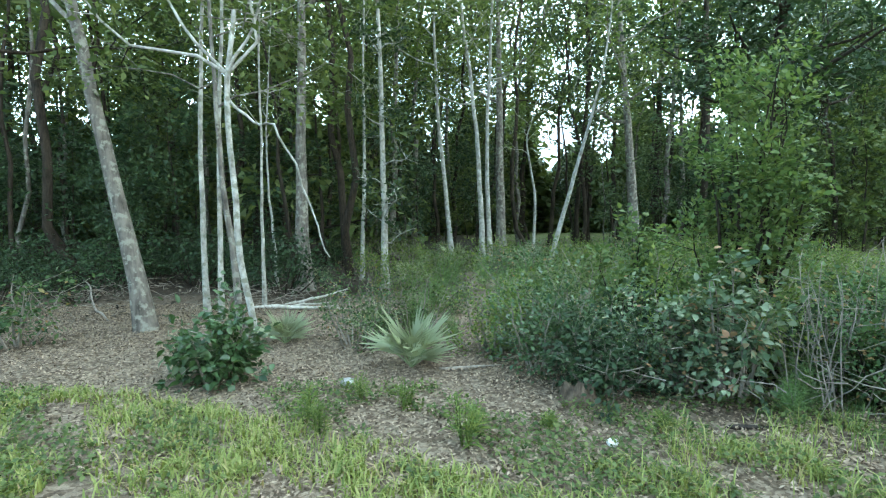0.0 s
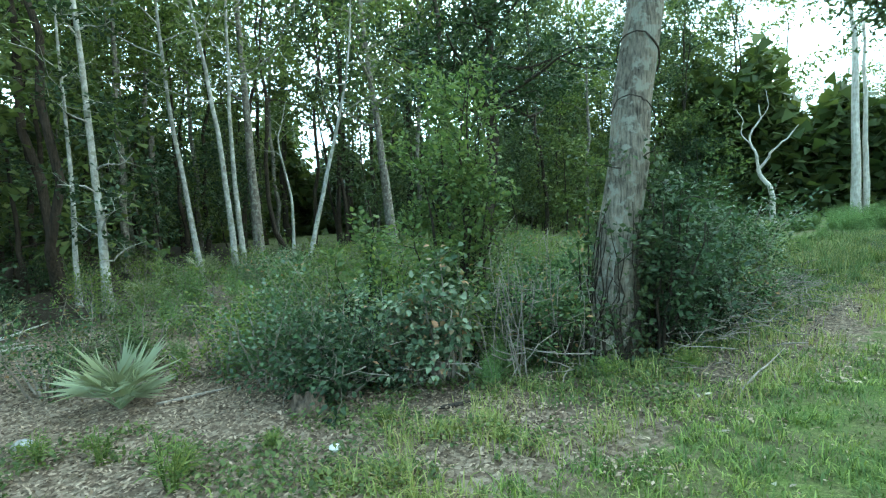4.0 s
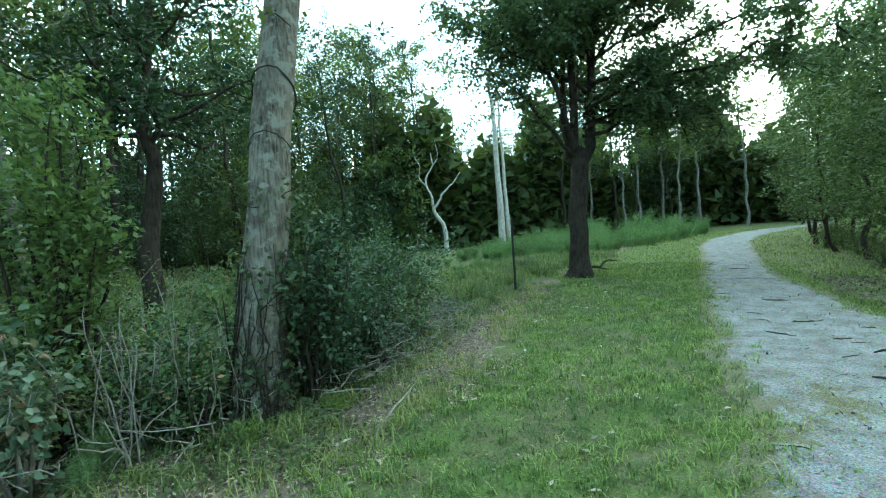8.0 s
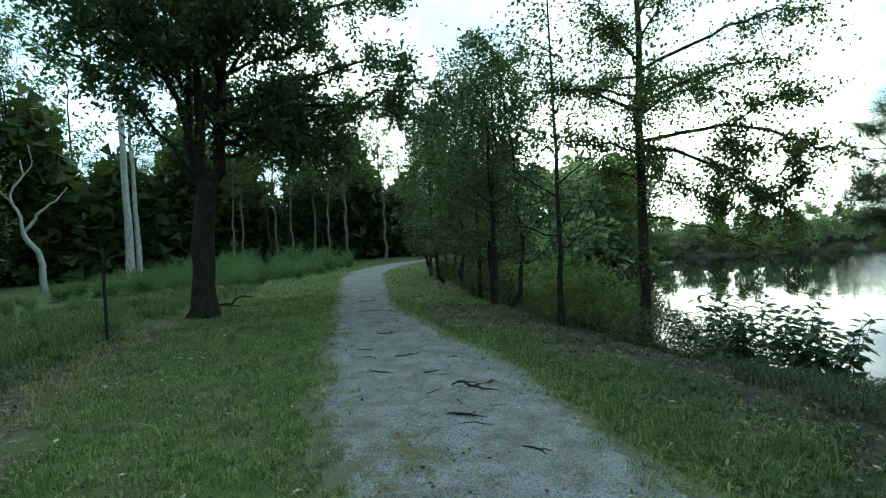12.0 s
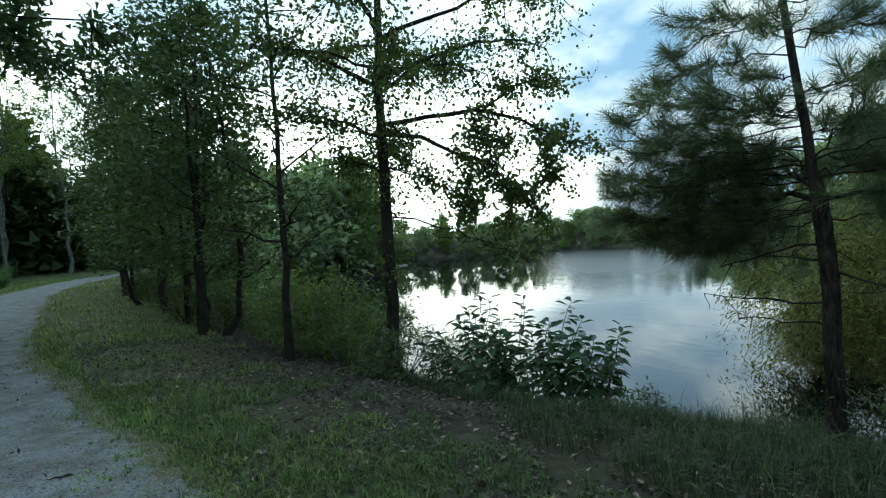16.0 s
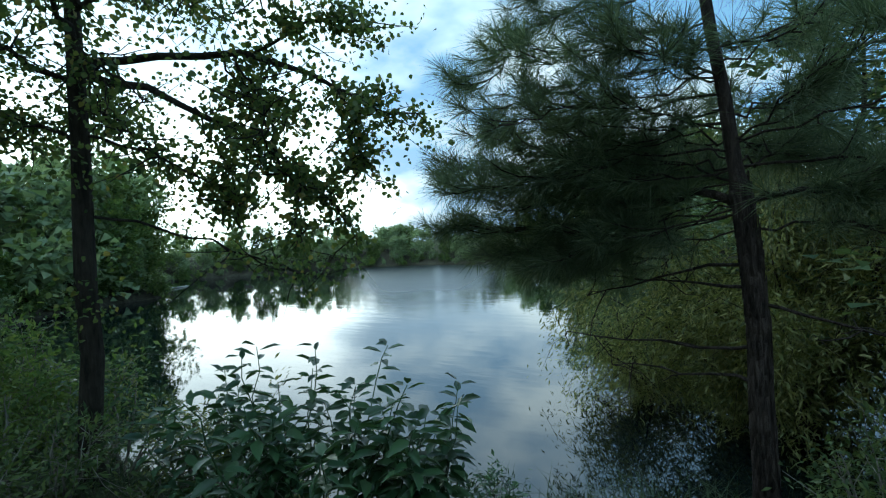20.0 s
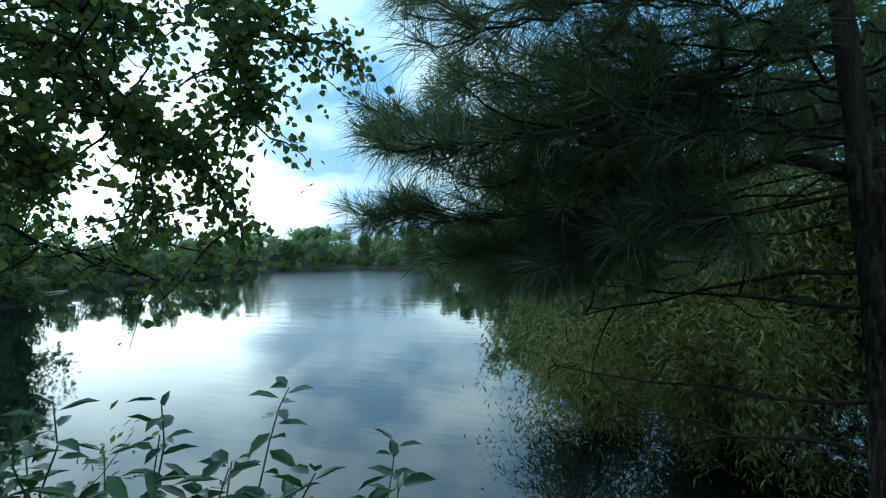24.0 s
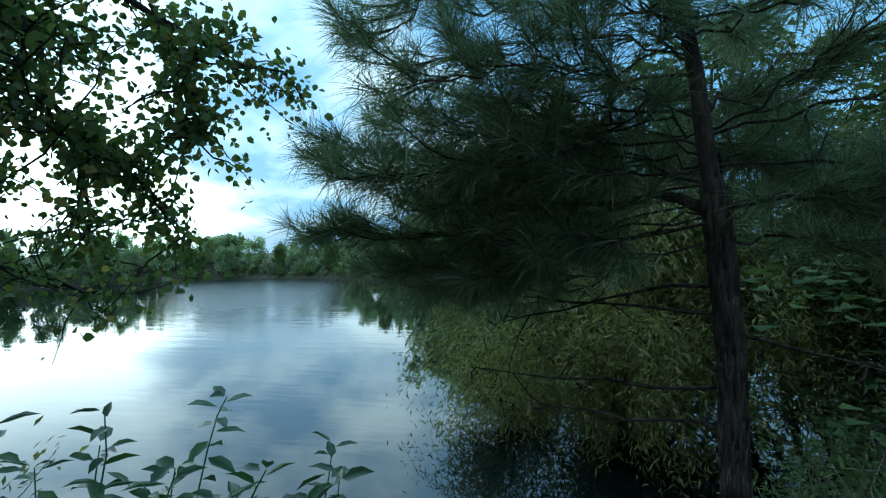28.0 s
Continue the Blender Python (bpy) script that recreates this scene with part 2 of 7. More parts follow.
M["leaf_willow"] = leaf_mat("leaf_willow", (0.081, 0.101, 0.027), (0.169, 0.182, 0.049), (0.286, 0.273, 0.081), 0.5)
M["leaf_side"] = leaf_mat("leaf_side", (0.03, 0.055, 0.018), (0.068, 0.11, 0.032), (0.125, 0.165, 0.048), 0.34)
# far leaves paled beyond their own colour, for haze and light from behind
M["leaf_far_hazy"] = leaf_mat("leaf_far_hazy", (0.16, 0.22, 0.11), (0.24, 0.3, 0.15), (0.31, 0.36, 0.19), 0.5)
M["fennel"] = leaf_mat("fennel", (0.055, 0.118, 0.038), (0.1, 0.182, 0.057), (0.155, 0.243, 0.082), 0.4, 0.6, 0.15)
M["palmetto"] = leaf_mat("palmetto", (0.07, 0.12, 0.045), (0.16, 0.22, 0.1), (0.3, 0.34, 0.2), 0.35, 0.45, 0.3)
M["needle"] = leaf_mat("needle", (0.052, 0.076, 0.037), (0.1, 0.14, 0.068), (0.2, 0.235, 0.132), 0.48, 0.4, 0.4)
M["grass"] = leaf_mat("grass", (0.05, 0.09, 0.015), (0.12, 0.18, 0.03), (0.26, 0.32, 0.07), 0.4, 0.5, 0.2)
M["grass_dark"] = leaf_mat("grass_dark", (0.04, 0.075, 0.018), (0.07, 0.12, 0.025), (0.11, 0.16, 0.04), 0.35, 0.5, 0.2)
M["grass_yellow"] = leaf_mat("grass_yellow", (0.1, 0.14, 0.025), (0.18, 0.22, 0.04), (0.28, 0.29, 0.08), 0.35, 0.5, 0.2, (0.3, 0.22, 0.1))
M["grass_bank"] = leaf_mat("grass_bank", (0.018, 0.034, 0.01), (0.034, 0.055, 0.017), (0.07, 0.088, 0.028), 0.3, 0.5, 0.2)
M["litter"] = leaf_mat("litter", (0.045, 0.03, 0.019), (0.165, 0.115, 0.077), (0.34, 0.255, 0.175), 0.1, 0.85, 0.05)
# darker than litter: shade of the bank and the wood is in these colours
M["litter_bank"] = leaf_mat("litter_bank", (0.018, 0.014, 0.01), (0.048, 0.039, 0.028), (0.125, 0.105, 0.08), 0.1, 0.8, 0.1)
M["litter_pale"] = leaf_mat("litter_pale", (0.14, 0.115, 0.075), (0.24, 0.21, 0.15), (0.4, 0.36, 0.27), 0.1, 0.6, 0.2)


def shade_ground(nt):
    co = nt.nodes.new("ShaderNodeTexCoord")
    at = nt.nodes.new("ShaderNodeAttribute")
    at.attribute_name = "cover"
    sep = nt.nodes.new("ShaderNodeSeparateColor")
    nt.links.new(at.outputs["Color"], sep.inputs[0])
    fine = noise_node(nt, 38, 5, 0.7, co.outputs["Object"])
    mid = noise_node(nt, 4.5, 5, 0.6, co.outputs["Object"])
    big = noise_node(nt, 0.7, 3, 0.5, co.outputs["Object"])
    leafy = nt.nodes.new("ShaderNodeTexVoronoi")
    leafy.inputs["Scale"].default_value = 26
    nt.links.new(co.outputs["Object"], leafy.inputs["Vector"])
    soil = ramp_node(nt, fine, (0.3, (0.035, 0.025, 0.017)), (0.5, (0.15, 0.108, 0.075)), (0.68, (0.31, 0.245, 0.175)))
    soil = mix_node(nt, 0.55, soil, ramp_node(nt, leafy.outputs["Color"], (0.1, (0.05, 0.035, 0.024)), (0.5, (0.21, 0.16, 0.115)), (0.9, (0.43, 0.36, 0.27))))
    grass = ramp_node(nt, fine, (0.3, (0.045, 0.075, 0.016)), (0.55, (0.11, 0.16, 0.035)), (0.7, (0.19, 0.22, 0.07)))
    patch = noise_node(nt, 1.6, 6, 0.65, co.outputs["Object"])
    grass = mix_node(nt, ramp_node(nt, patch, (0.36, (0, 0, 0)), (0.6, (0.75, 0.75, 0.75))), grass, ramp_node(nt, fine, (0.3, (0.045, 0.035, 0.022)), (0.68, (0.2, 0.165, 0.1))))
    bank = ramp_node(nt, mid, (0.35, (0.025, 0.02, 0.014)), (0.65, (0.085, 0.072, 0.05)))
    edge = math_node(nt, "ADD", sep.outputs[0], math_node(nt, "MULTIPLY", math_node(nt, "SUBTRACT", mid, 0.5), 1.6))
    f = ramp_node(nt, edge, (0.4, (0, 0, 0)), (0.6, (1, 1, 1)))
    col = mix_node(nt, f, soil, grass)
    # third channel: dark humus with the wood's shade painted in
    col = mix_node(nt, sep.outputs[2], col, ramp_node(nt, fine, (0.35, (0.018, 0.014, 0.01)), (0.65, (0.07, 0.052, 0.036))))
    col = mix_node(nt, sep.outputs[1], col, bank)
    dark = ramp_node(nt, big, (0.3, (0.7, 0.7, 0.7)), (0.7, (1.05, 1.05, 1.05)))
    col = mix_node(nt, 1.0, col, dark, "MULTIPLY")
    return principled(nt, col, 0.92, bump_node(nt, fine, 0.7, 0.03), 0.15)


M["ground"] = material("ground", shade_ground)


def shade_trail(nt):
    co = nt.nodes.new("ShaderNodeTexCoord")
    a = noise_node(nt, 60, 6, 0.75, co.outputs["Object"])
    b = noise_node(nt, 3.0, 4, 0.6, co.outputs["Object"])
    v = nt.nodes.new("ShaderNodeTexVoronoi")
    v.inputs["Scale"].default_value = 45
    nt.links.new(co.outputs["Object"], v.inputs["Vector"])
    col = ramp_node(nt, a, (0.3, (0.045, 0.043, 0.038)), (0.47, (0.2, 0.196, 0.188)), (0.7, (0.42, 0.415, 0.4)))
    stain = ramp_node(nt, b, (0.36, (0.66, 0.62, 0.55)), (0.6, (1, 1, 1)))
    col = mix_node(nt, 1.0, col, stain, "MULTIPLY")
    col = mix_node(nt, 0.25, col, v.outputs["Color"], "SOFT_LIGHT")
    at = nt.nodes.new("ShaderNodeAttribute")
    at.attribute_name = "verge"
    wob = noise_node(nt, 5, 8, 0.75, co.outputs["Object"])
    e = math_node(nt, "ADD", at.outputs["Fac"], math_node(nt, "MULTIPLY", math_node(nt, "SUBTRACT", wob, 0.5), 1.9))
    soil = ramp_node(nt, a, (0.3, (0.06, 0.055, 0.03)), (0.5, (0.14, 0.125, 0.07)), (0.7, (0.24, 0.21, 0.14)))
    col = mix_node(nt, ramp_node(nt, e, (0.5, (0, 0, 0)), (0.6, (1, 1, 1))), col, soil)
    debris = noise_node(nt, 22, 3, 0.6, co.outputs["Object"])
    col = mix_node(nt, ramp_node(nt, debris, (0.64, (0, 0, 0)), (0.68, (0.8, 0.8, 0.8))), col, (0.07, 0.055, 0.04))
    h = math_node(nt, "ADD", a, math_node(nt, "MULTIPLY", v.outputs["Distance"], 0.6))
    return principled(nt, col, 0.9, bump_node(nt, h, 0.7, 0.015), 0.2)


M["trail"] = material("trail", shade_trail)


def shade_water(nt):
    co = nt.nodes.new("ShaderNodeTexCoord")
    mp = nt.nodes.new("ShaderNodeMapping")
    mp.inputs["Rotation"].default_value = (0, 0, radians(-40))
    mp.inputs["Scale"].default_value = (0.45, 1.6, 1)
    nt.links.new(co.outputs["Object"], mp.inputs[0])
    a = noise_node(nt, 1.3, 3, 0.5, mp.outputs[0])
    b = noise_node(nt, 0.09, 3, 0.5, co.outputs["Object"])
    amt = ramp_node(nt, b, (0.42, (0.05, 0.05, 0.05)), (0.64, (0.34, 0.34, 0.34)))
    # a breeze ruffles the open southern half of the lake
    sep = nt.nodes.new("ShaderNodeSeparateXYZ")
    nt.links.new(co.outputs["Object"], sep.inputs[0])
    lee = nt.nodes.new("ShaderNodeMapRange")
    lee.interpolation_type = "SMOOTHSTEP"
    lee.inputs["From Min"].default_value, lee.inputs["From Max"].default_value = -3, 4
    nt.links.new(math_node(nt, "SUBTRACT", math_node(nt, "MULTIPLY", sep.outputs[1], -1.0), math_node(nt, "ADD", sep.outputs[0], -3.0)), lee.inputs["Value"])
    reach = nt.nodes.new("ShaderNodeMapRange")
    reach.interpolation_type = "SMOOTHSTEP"
    reach.inputs["From Min"].default_value, reach.inputs["From Max"].default_value = -15, -29
    nt.links.new(math_node(nt, "ADD", sep.outputs[1], math_node(nt, "MULTIPLY", math_node(nt, "SUBTRACT", b, 0.5), 30)), reach.inputs["Value"])
    wind = nt.nodes.new("ShaderNodeMath")
    wind.operation = "MULTIPLY"
    calm = nt.nodes.new("ShaderNodeMapRange")
    calm.interpolation_type = "SMOOTHSTEP"
    calm.inputs["From Min"].default_value, calm.inputs["From Max"].default_value = 1, 6
    nt.links.new(math_node(nt, "ADD", math_node(nt, "MULTIPLY", math_node(nt, "ADD", sep.outputs[0], -8.0), 0.92), math_node(nt, "MULTIPLY", math_node(nt, "ADD", sep.outputs[1], 5.0), 0.39)), calm.inputs["Value"])
    nt.links.new(math_node(nt, "MULTIPLY", lee.outputs[0], calm.outputs[0]), wind.inputs[0])
    nt.links.new(reach.outputs[0], wind.inputs[1])
    h = math_node(nt, "MULTIPLY", a, math_node(nt, "ADD", amt, math_node(nt, "MULTIPLY", wind.outputs[0], 2.4)))
    p = nt.nodes.new("ShaderNodeBsdfPrincipled")
    p.inputs["Base Color"].default_value = (0.003, 0.006, 0.007, 1)
    nt.links.new(math_node(nt, "MULTIPLY_ADD", wind.outputs[0], 0.27), p.inputs["Roughness"])
    p.inputs["Roughness"].links[0].from_node.inputs[2].default_value = 0.03
    p.inputs["IOR"].default_value = 1.75
    p.inputs["Specular IOR Level"].default_value = 0.5
    nt.links.new(bump_node(nt, h, 0.17, 0.1), p.inputs["Normal"])
    return p.outputs[0]


M["water"] = material("water", shade_water)
M["stone"] = bark_mat("stone", (0.2, 0.2, 0.19), (0.4, 0.4, 0.38), 30, 1)
M["white_cap"] = bark_mat("white_cap", (0.55, 0.54, 0.5), (0.85, 0.85, 0.82), 20, 1, None, 0.2)
M["rotten"] = bark_mat("rotten", (0.05, 0.038, 0.028), (0.2, 0.15, 0.11), 26, 5, None, 1.0)
M["stick_dark"] = bark_mat("stick_dark", (0.015, 0.012, 0.01), (0.06, 0.05, 0.042), 30, 3)
M["post"] = bark_mat("post", (0.012, 0.011, 0.01), (0.05, 0.045, 0.04), 30, 6)

# ---- mesh tools ----
rng = np.random.default_rng(7)


def np_mesh(name, verts, quads=(), tris=(), smooth=False):
    """A mesh from arrays of corners and of four- and three-sided faces."""
    verts = np.asarray(verts, np.float32).reshape(-1, 3)
    quads, tris = np.asarray(quads, np.int32).reshape(-1, 4), np.asarray(tris, np.int32).reshape(-1, 3)
    me = bpy.data.meshes.new(name)
    me.vertices.add(len(verts))
    me.vertices.foreach_set("co", verts.ravel())
    me.loops.add(quads.size + tris.size)
    me.loops.foreach_set("vertex_index", np.concatenate([quads.ravel(), tris.ravel()]))
    me.polygons.add(len(quads) + len(tris))
    starts = np.concatenate([np.arange(len(quads)) * 4, quads.size + np.arange(len(tris)) * 3])
    me.polygons.foreach_set("loop_start", starts.astype(np.int32))
    if smooth:
        me.polygons.foreach_set("use_smooth", np.ones(len(starts), bool))
    me.update(calc_edges=True)
    return me


class Bits:
    """Gathers corners and faces of one mesh."""

    def __init__(self):
        self.v, self.q, self.t, self.n = [], [], [], 0

    def add(self, v, q=None, t=None):
        v = np.asarray(v, np.float32).reshape(-1, 3)
        if q is not None:
            self.q.append(np.asarray(q, np.int32).reshape(-1, 4) + self.n)
        if t is not None:
            self.t.append(np.asarray(t, np.int32).reshape(-1, 3) + self.n)
        self.v.append(v)
        self.n += len(v)

    def mesh(self, name, smooth=False):
        return np_mesh(name, np.concatenate(self.v) if self.v else [], np.concatenate(self.q) if self.q else (), np.concatenate(self.t) if self.t else (), smooth)

    def tube(self, pts, radii, sides=7, knots=0.0):
        """A tapered round limb along a line of points."""
        pts = np.asarray(pts, float)
        radii = np.broadcast_to(np.asarray(radii, float), (len(pts),))
        d = np.gradient(pts, axis=0)
        d /= np.linalg.norm(d, axis=1, keepdims=True) + 1e-9
        ref = np.where(np.abs(d[:, 2:3]) > 0.9, np.array([[1.0, 0, 0]]), np.array([[0, 0, 1.0]]))
        if np.abs(d[:, 2]).mean() > 0.6:
            ref = np.tile([[1.0, 0, 0]], (len(pts), 1))
        else:
            ref = np.tile([[0, 0, 1.0]], (len(pts), 1))
        u = np.cross(d, ref)
        u /= np.linalg.norm(u, axis=1, keepdims=True) + 1e-9
        w = np.cross(d, u)
        ang = np.arange(sides) * 2 * np.pi / sides
        rough = rng.standard_normal((len(pts), sides))
        for _ in range(3):
            rough[1:-1] = (rough[:-2] + rough[1:-1] * 2 + rough[2:]) / 3.4
        rad = radii[:, None] * (1 + knots * rough)
        ring = pts[:, None] + rad[..., None] * (np.cos(ang)[None, :, None] * u[:, None] + np.sin(ang)[None, :, None] * w[:, None])
        k, n = sides, len(pts)
        i, j = np.meshgrid(np.arange(n - 1), np.arange(k), indexing="ij")
        q = np.stack([i * k + j, i * k + (j + 1) % k, (i + 1) * k + (j + 1) % k, (i + 1) * k + j], -1)
        tip = np.stack([np.full(k, n * k), (n - 1) * k + np.arange(k), (n - 1) * k + (np.arange(k) + 1) % k], -1)
        self.add(np.concatenate([ring.reshape(-1, 3), pts[-1:] + d[-1:] * radii[-1]]), q, tip)

    def leaves(self, at, size, width=0.5, up=0.35, detail=0, along=None, droop=0.0):
        """Pointed leaves at the given places, each turned its own way."""
        at = np.asarray(at, float).reshape(-1, 3)
        n = len(at)
        if not n:
            return
        ax = rng.standard_normal((n, 3)) if along is None else np.asarray(along, float) + 0.55 * rng.standard_normal((n, 3))
        ax[:, 2] = ax[:, 2] * 0.7 - droop
        ax /= np.linalg.norm(ax, axis=1, keepdims=True) + 1e-9
        nr = rng.standard_normal((n, 3))
        nr[:, 2] = np.abs(nr[:, 2]) + up * 2
        side = np.cross(ax, nr)
        side /= np.linalg.norm(side, axis=1, keepdims=True) + 1e-9
        nr = np.cross(side, ax)
        s = (np.broadcast_to(size, (n,)) * rng.uniform(0.65, 1.3, n))[:, None]
        b, tip = at, at + ax * s
        wd = s * width * 0.5
        idx = np.arange(n)[:, None]
        if detail < 0:
            self.add(np.stack([b, tip + side * wd * 0.9, tip - side * wd * 0.9], 1) - nr[:, None] * 0, None, idx * 3 + np.arange(3))
        elif detail == 0:
            m = at + ax * s * 0.45 + nr * s * 0.08
            v = np.stack([b, m + side * wd, tip, m - side * wd], 1)
            self.add(v, idx * 4 + np.arange(4))
        else:
            fold = nr * s * 0.1
            c1, c2 = at + ax * s * 0.3 - fold * 0.5, at + ax * s * 0.66 - fold * 0.7
            l1, l2 = c1 + side * wd + fold, c2 + side * wd * 0.82 + fold
            r1, r2 = c1 - side * wd + fold, c2 - side * wd * 0.82 + fold
            tip = tip - fold * 1.6
            v = np.stack([b, c1, c2, tip, l1, l2, r1, r2], 1)
            q = np.array([[1, 4, 5, 2], [1, 2, 7, 6]])
            t = np.array([[0, 4, 1], [2, 5, 3], [0, 1, 6], [2, 3, 7]])
            self.add(v, (idx[:, :, None] * 8 + q).reshape(-1, 4), (idx[:, :, None] * 8 + t).reshape(-1, 3))

    def blades(self, at, height, width, lean=0.35, bend=0.3):
        """Grass: a bent blade at each place."""
        at = np.asarray(at, float).reshape(-1, 3)
        n = len(at)
        a = rng.uniform(0, 2 * np.pi, n)
        dirv = np.stack([np.cos(a), np.sin(a), np.zeros(n)], 1)
        sidev = np.stack([-np.sin(a), np.cos(a), np.zeros(n)], 1)
        h = (np.broadcast_to(height, (n,)) * rng.uniform(0.5, 1.3, n))[:, None]
        ln = rng.uniform(0.1, 1, (n, 1)) * lean
        upv = np.array([[0, 0, 1.0]])
        mid = at + upv * h * 0.6 + dirv * h * ln * 0.5
        tip = at + upv * h * (1 - 0.4 * ln) + dirv * h * (ln + bend * rng.uniform(0, 1, (n, 1)))
        w = width * rng.uniform(0.7, 1.3, (n, 1))
        v = np.stack([at - sidev * w, at + sidev * w, mid + sidev * w * 0.7, mid - sidev * w * 0.7, tip], 1)
        idx = np.arange(n)[:, None]
        self.add(v, idx * 5 + np.arange(4), idx * 5 + np.array([3, 2, 4]))


def thing(name, label, category, group="", at=(0, 0, 0)):
    e = new(name)
    e.location = at
    e.empty_display_size = 0.3
    return tagged(e, label, category, group)


def part(name, me, mat, parent=None, label=""):
    """Links a mesh as one object under a thing or a part."""
    if isinstance(me, Bits):
        me = me.mesh(name)
    me.materials.append(M[mat] if isinstance(mat, str) else mat)
    ob = new(name, me)
    if parent:
        ob.parent = parent
    return tagged(ob, label)


def wander(a, b, n=8, jitter=0.08, sag=0.0):
    """A line of points from a to b that strays a little."""
    a, b = np.array(a, float), np.array(b, float)
    s = np.linspace(0, 1, n)[:, None]
    ln = np.linalg.norm(b - a)
    off = np.cumsum(rng.standard_normal((n, 3)), 0) * jitter * ln / n
    off -= s * off[-1:]
    off[0] = 0
    p = a + (b - a) * s + off
    p[:, 2] -= sag * ln * (4 * s * (1 - s))[:, 0]
    return p


# ---- ground, lake, trail ----
WATER = -1.6
SHORE = np.array([(-90, -40), (-30, -22), (-8, -15), (2, -12.6), (7.4, -9.0), (12.6, -7.3), (19, -6.2), (30, -7), (36.5, -10.5), (40.5, -15), (43, -21.6), (47, -22.6), (57, -21),
                  (61, -33), (57, -46), (47, -56), (37, -56), (28, -52), (19, -47), (8, -42), (-3, -37), (-14, -34), (-40, -46), (-90, -70)], float)


def shore_distance(x, y):
    """Metres from the shoreline: positive on land."""
    x, y = np.asarray(x, float), np.asarray(y, float)
    best = np.full(x.shape, 1e9)
    inside = np.zeros(x.shape, bool)
    for (x0, y0), (x1, y1) in zip(SHORE, np.roll(SHORE, -1, 0)):
        dx, dy = x1 - x0, y1 - y0
        s = np.clip(((x - x0) * dx + (y - y0) * dy) / (dx * dx + dy * dy), 0, 1)
        best = np.minimum(best, np.hypot(x - x0 - s * dx, y - y0 - s * dy))
        cross = ((y0 > y) != (y1 > y)) & (x < dx * (y - y0) / (dy if dy else 1e-9) + x0)
        inside ^= cross
    return np.where(inside, -best, best)


def height(x, y):
    x, y = np.asarray(x, float), np.asarray(y, float)
    d = shore_distance(x, y) + 0.25 * np.sin(x * 0.9 + 1.3 * np.sin(y * 0.7))
    bank = np.where(d > 0, WATER - WATER * (1 - np.exp(-d / 1.7)), WATER + np.maximum(d * 0.5, -1.5))
    bumps = 0.03 * np.sin(x * 1.1 + 0.5) * np.sin(y * 1.3 + 1) + 0.015 * np.sin(x * 3.1) * np.sin(y * 2.7)
    wood = -0.12 * np.clip((y - 4) / 6, 0, 1)
    rise = 1.2 * np.clip((d - 1) / 12, 0, 1) * np.clip((-12 - y + 0.12 * np.abs(x - 6)) / 8, 0, 1) * np.clip((np.hypot(x - 6, y + 1) - 25) / 10, 0, 1)
    return bank + bumps * np.clip(d - 1, 0, 1) + wood + rise


def z_at(x, y):
    return float(height(np.array([x]), np.array([y]))[0])


TRAIL_X = np.array([-60, -20, -6, 0, 4, 6, 8, 10, 12, 15, 18, 22, 26, 30, 34, 38, 44, 60])
TRAIL_L = np.array([-3.0, -2.6, -1.9, -1.2, -0.75, -0.5, -0.1, 0.05, 0.25, 0.5, 0.75, 1.1, 1.45, 1.7, 1.6, 1.0, -0.6, -9.0])
TRAIL_R = np.array([-6.2, -5.6, -4.6, -3.8, -3.1, -2.85, -2.6, -2.3, -1.95, -1.25, -0.85, -0.6, -0.45, -0.3, -0.5, -1.3, -3.0, -11.5])


def trail_side(x, y):
    """How far outside the trail a place lies; negative on it."""
    return np.maximum(y - np.interp(x, TRAIL_X, TRAIL_L), np.interp(x, TRAIL_X, TRAIL_R) - y)


def spread(k, inner, outer):
    u = np.linspace(-1, 1, k)
    return outer * np.sinh(u * inner) / np.sinh(inner)


EDGE_X, EDGE_Y = [2.5, 4.1, 6, 7.5, 9.9, 13.2, 20], [1.8, 1.95, 2.15, 2.4, 2.95, 3.6, 4.9]


def lawn_edge(x):
    """Where the mown grass gives way to litter, on the side of the thicket."""
    return np.interp(x, EDGE_X, EDGE_Y)


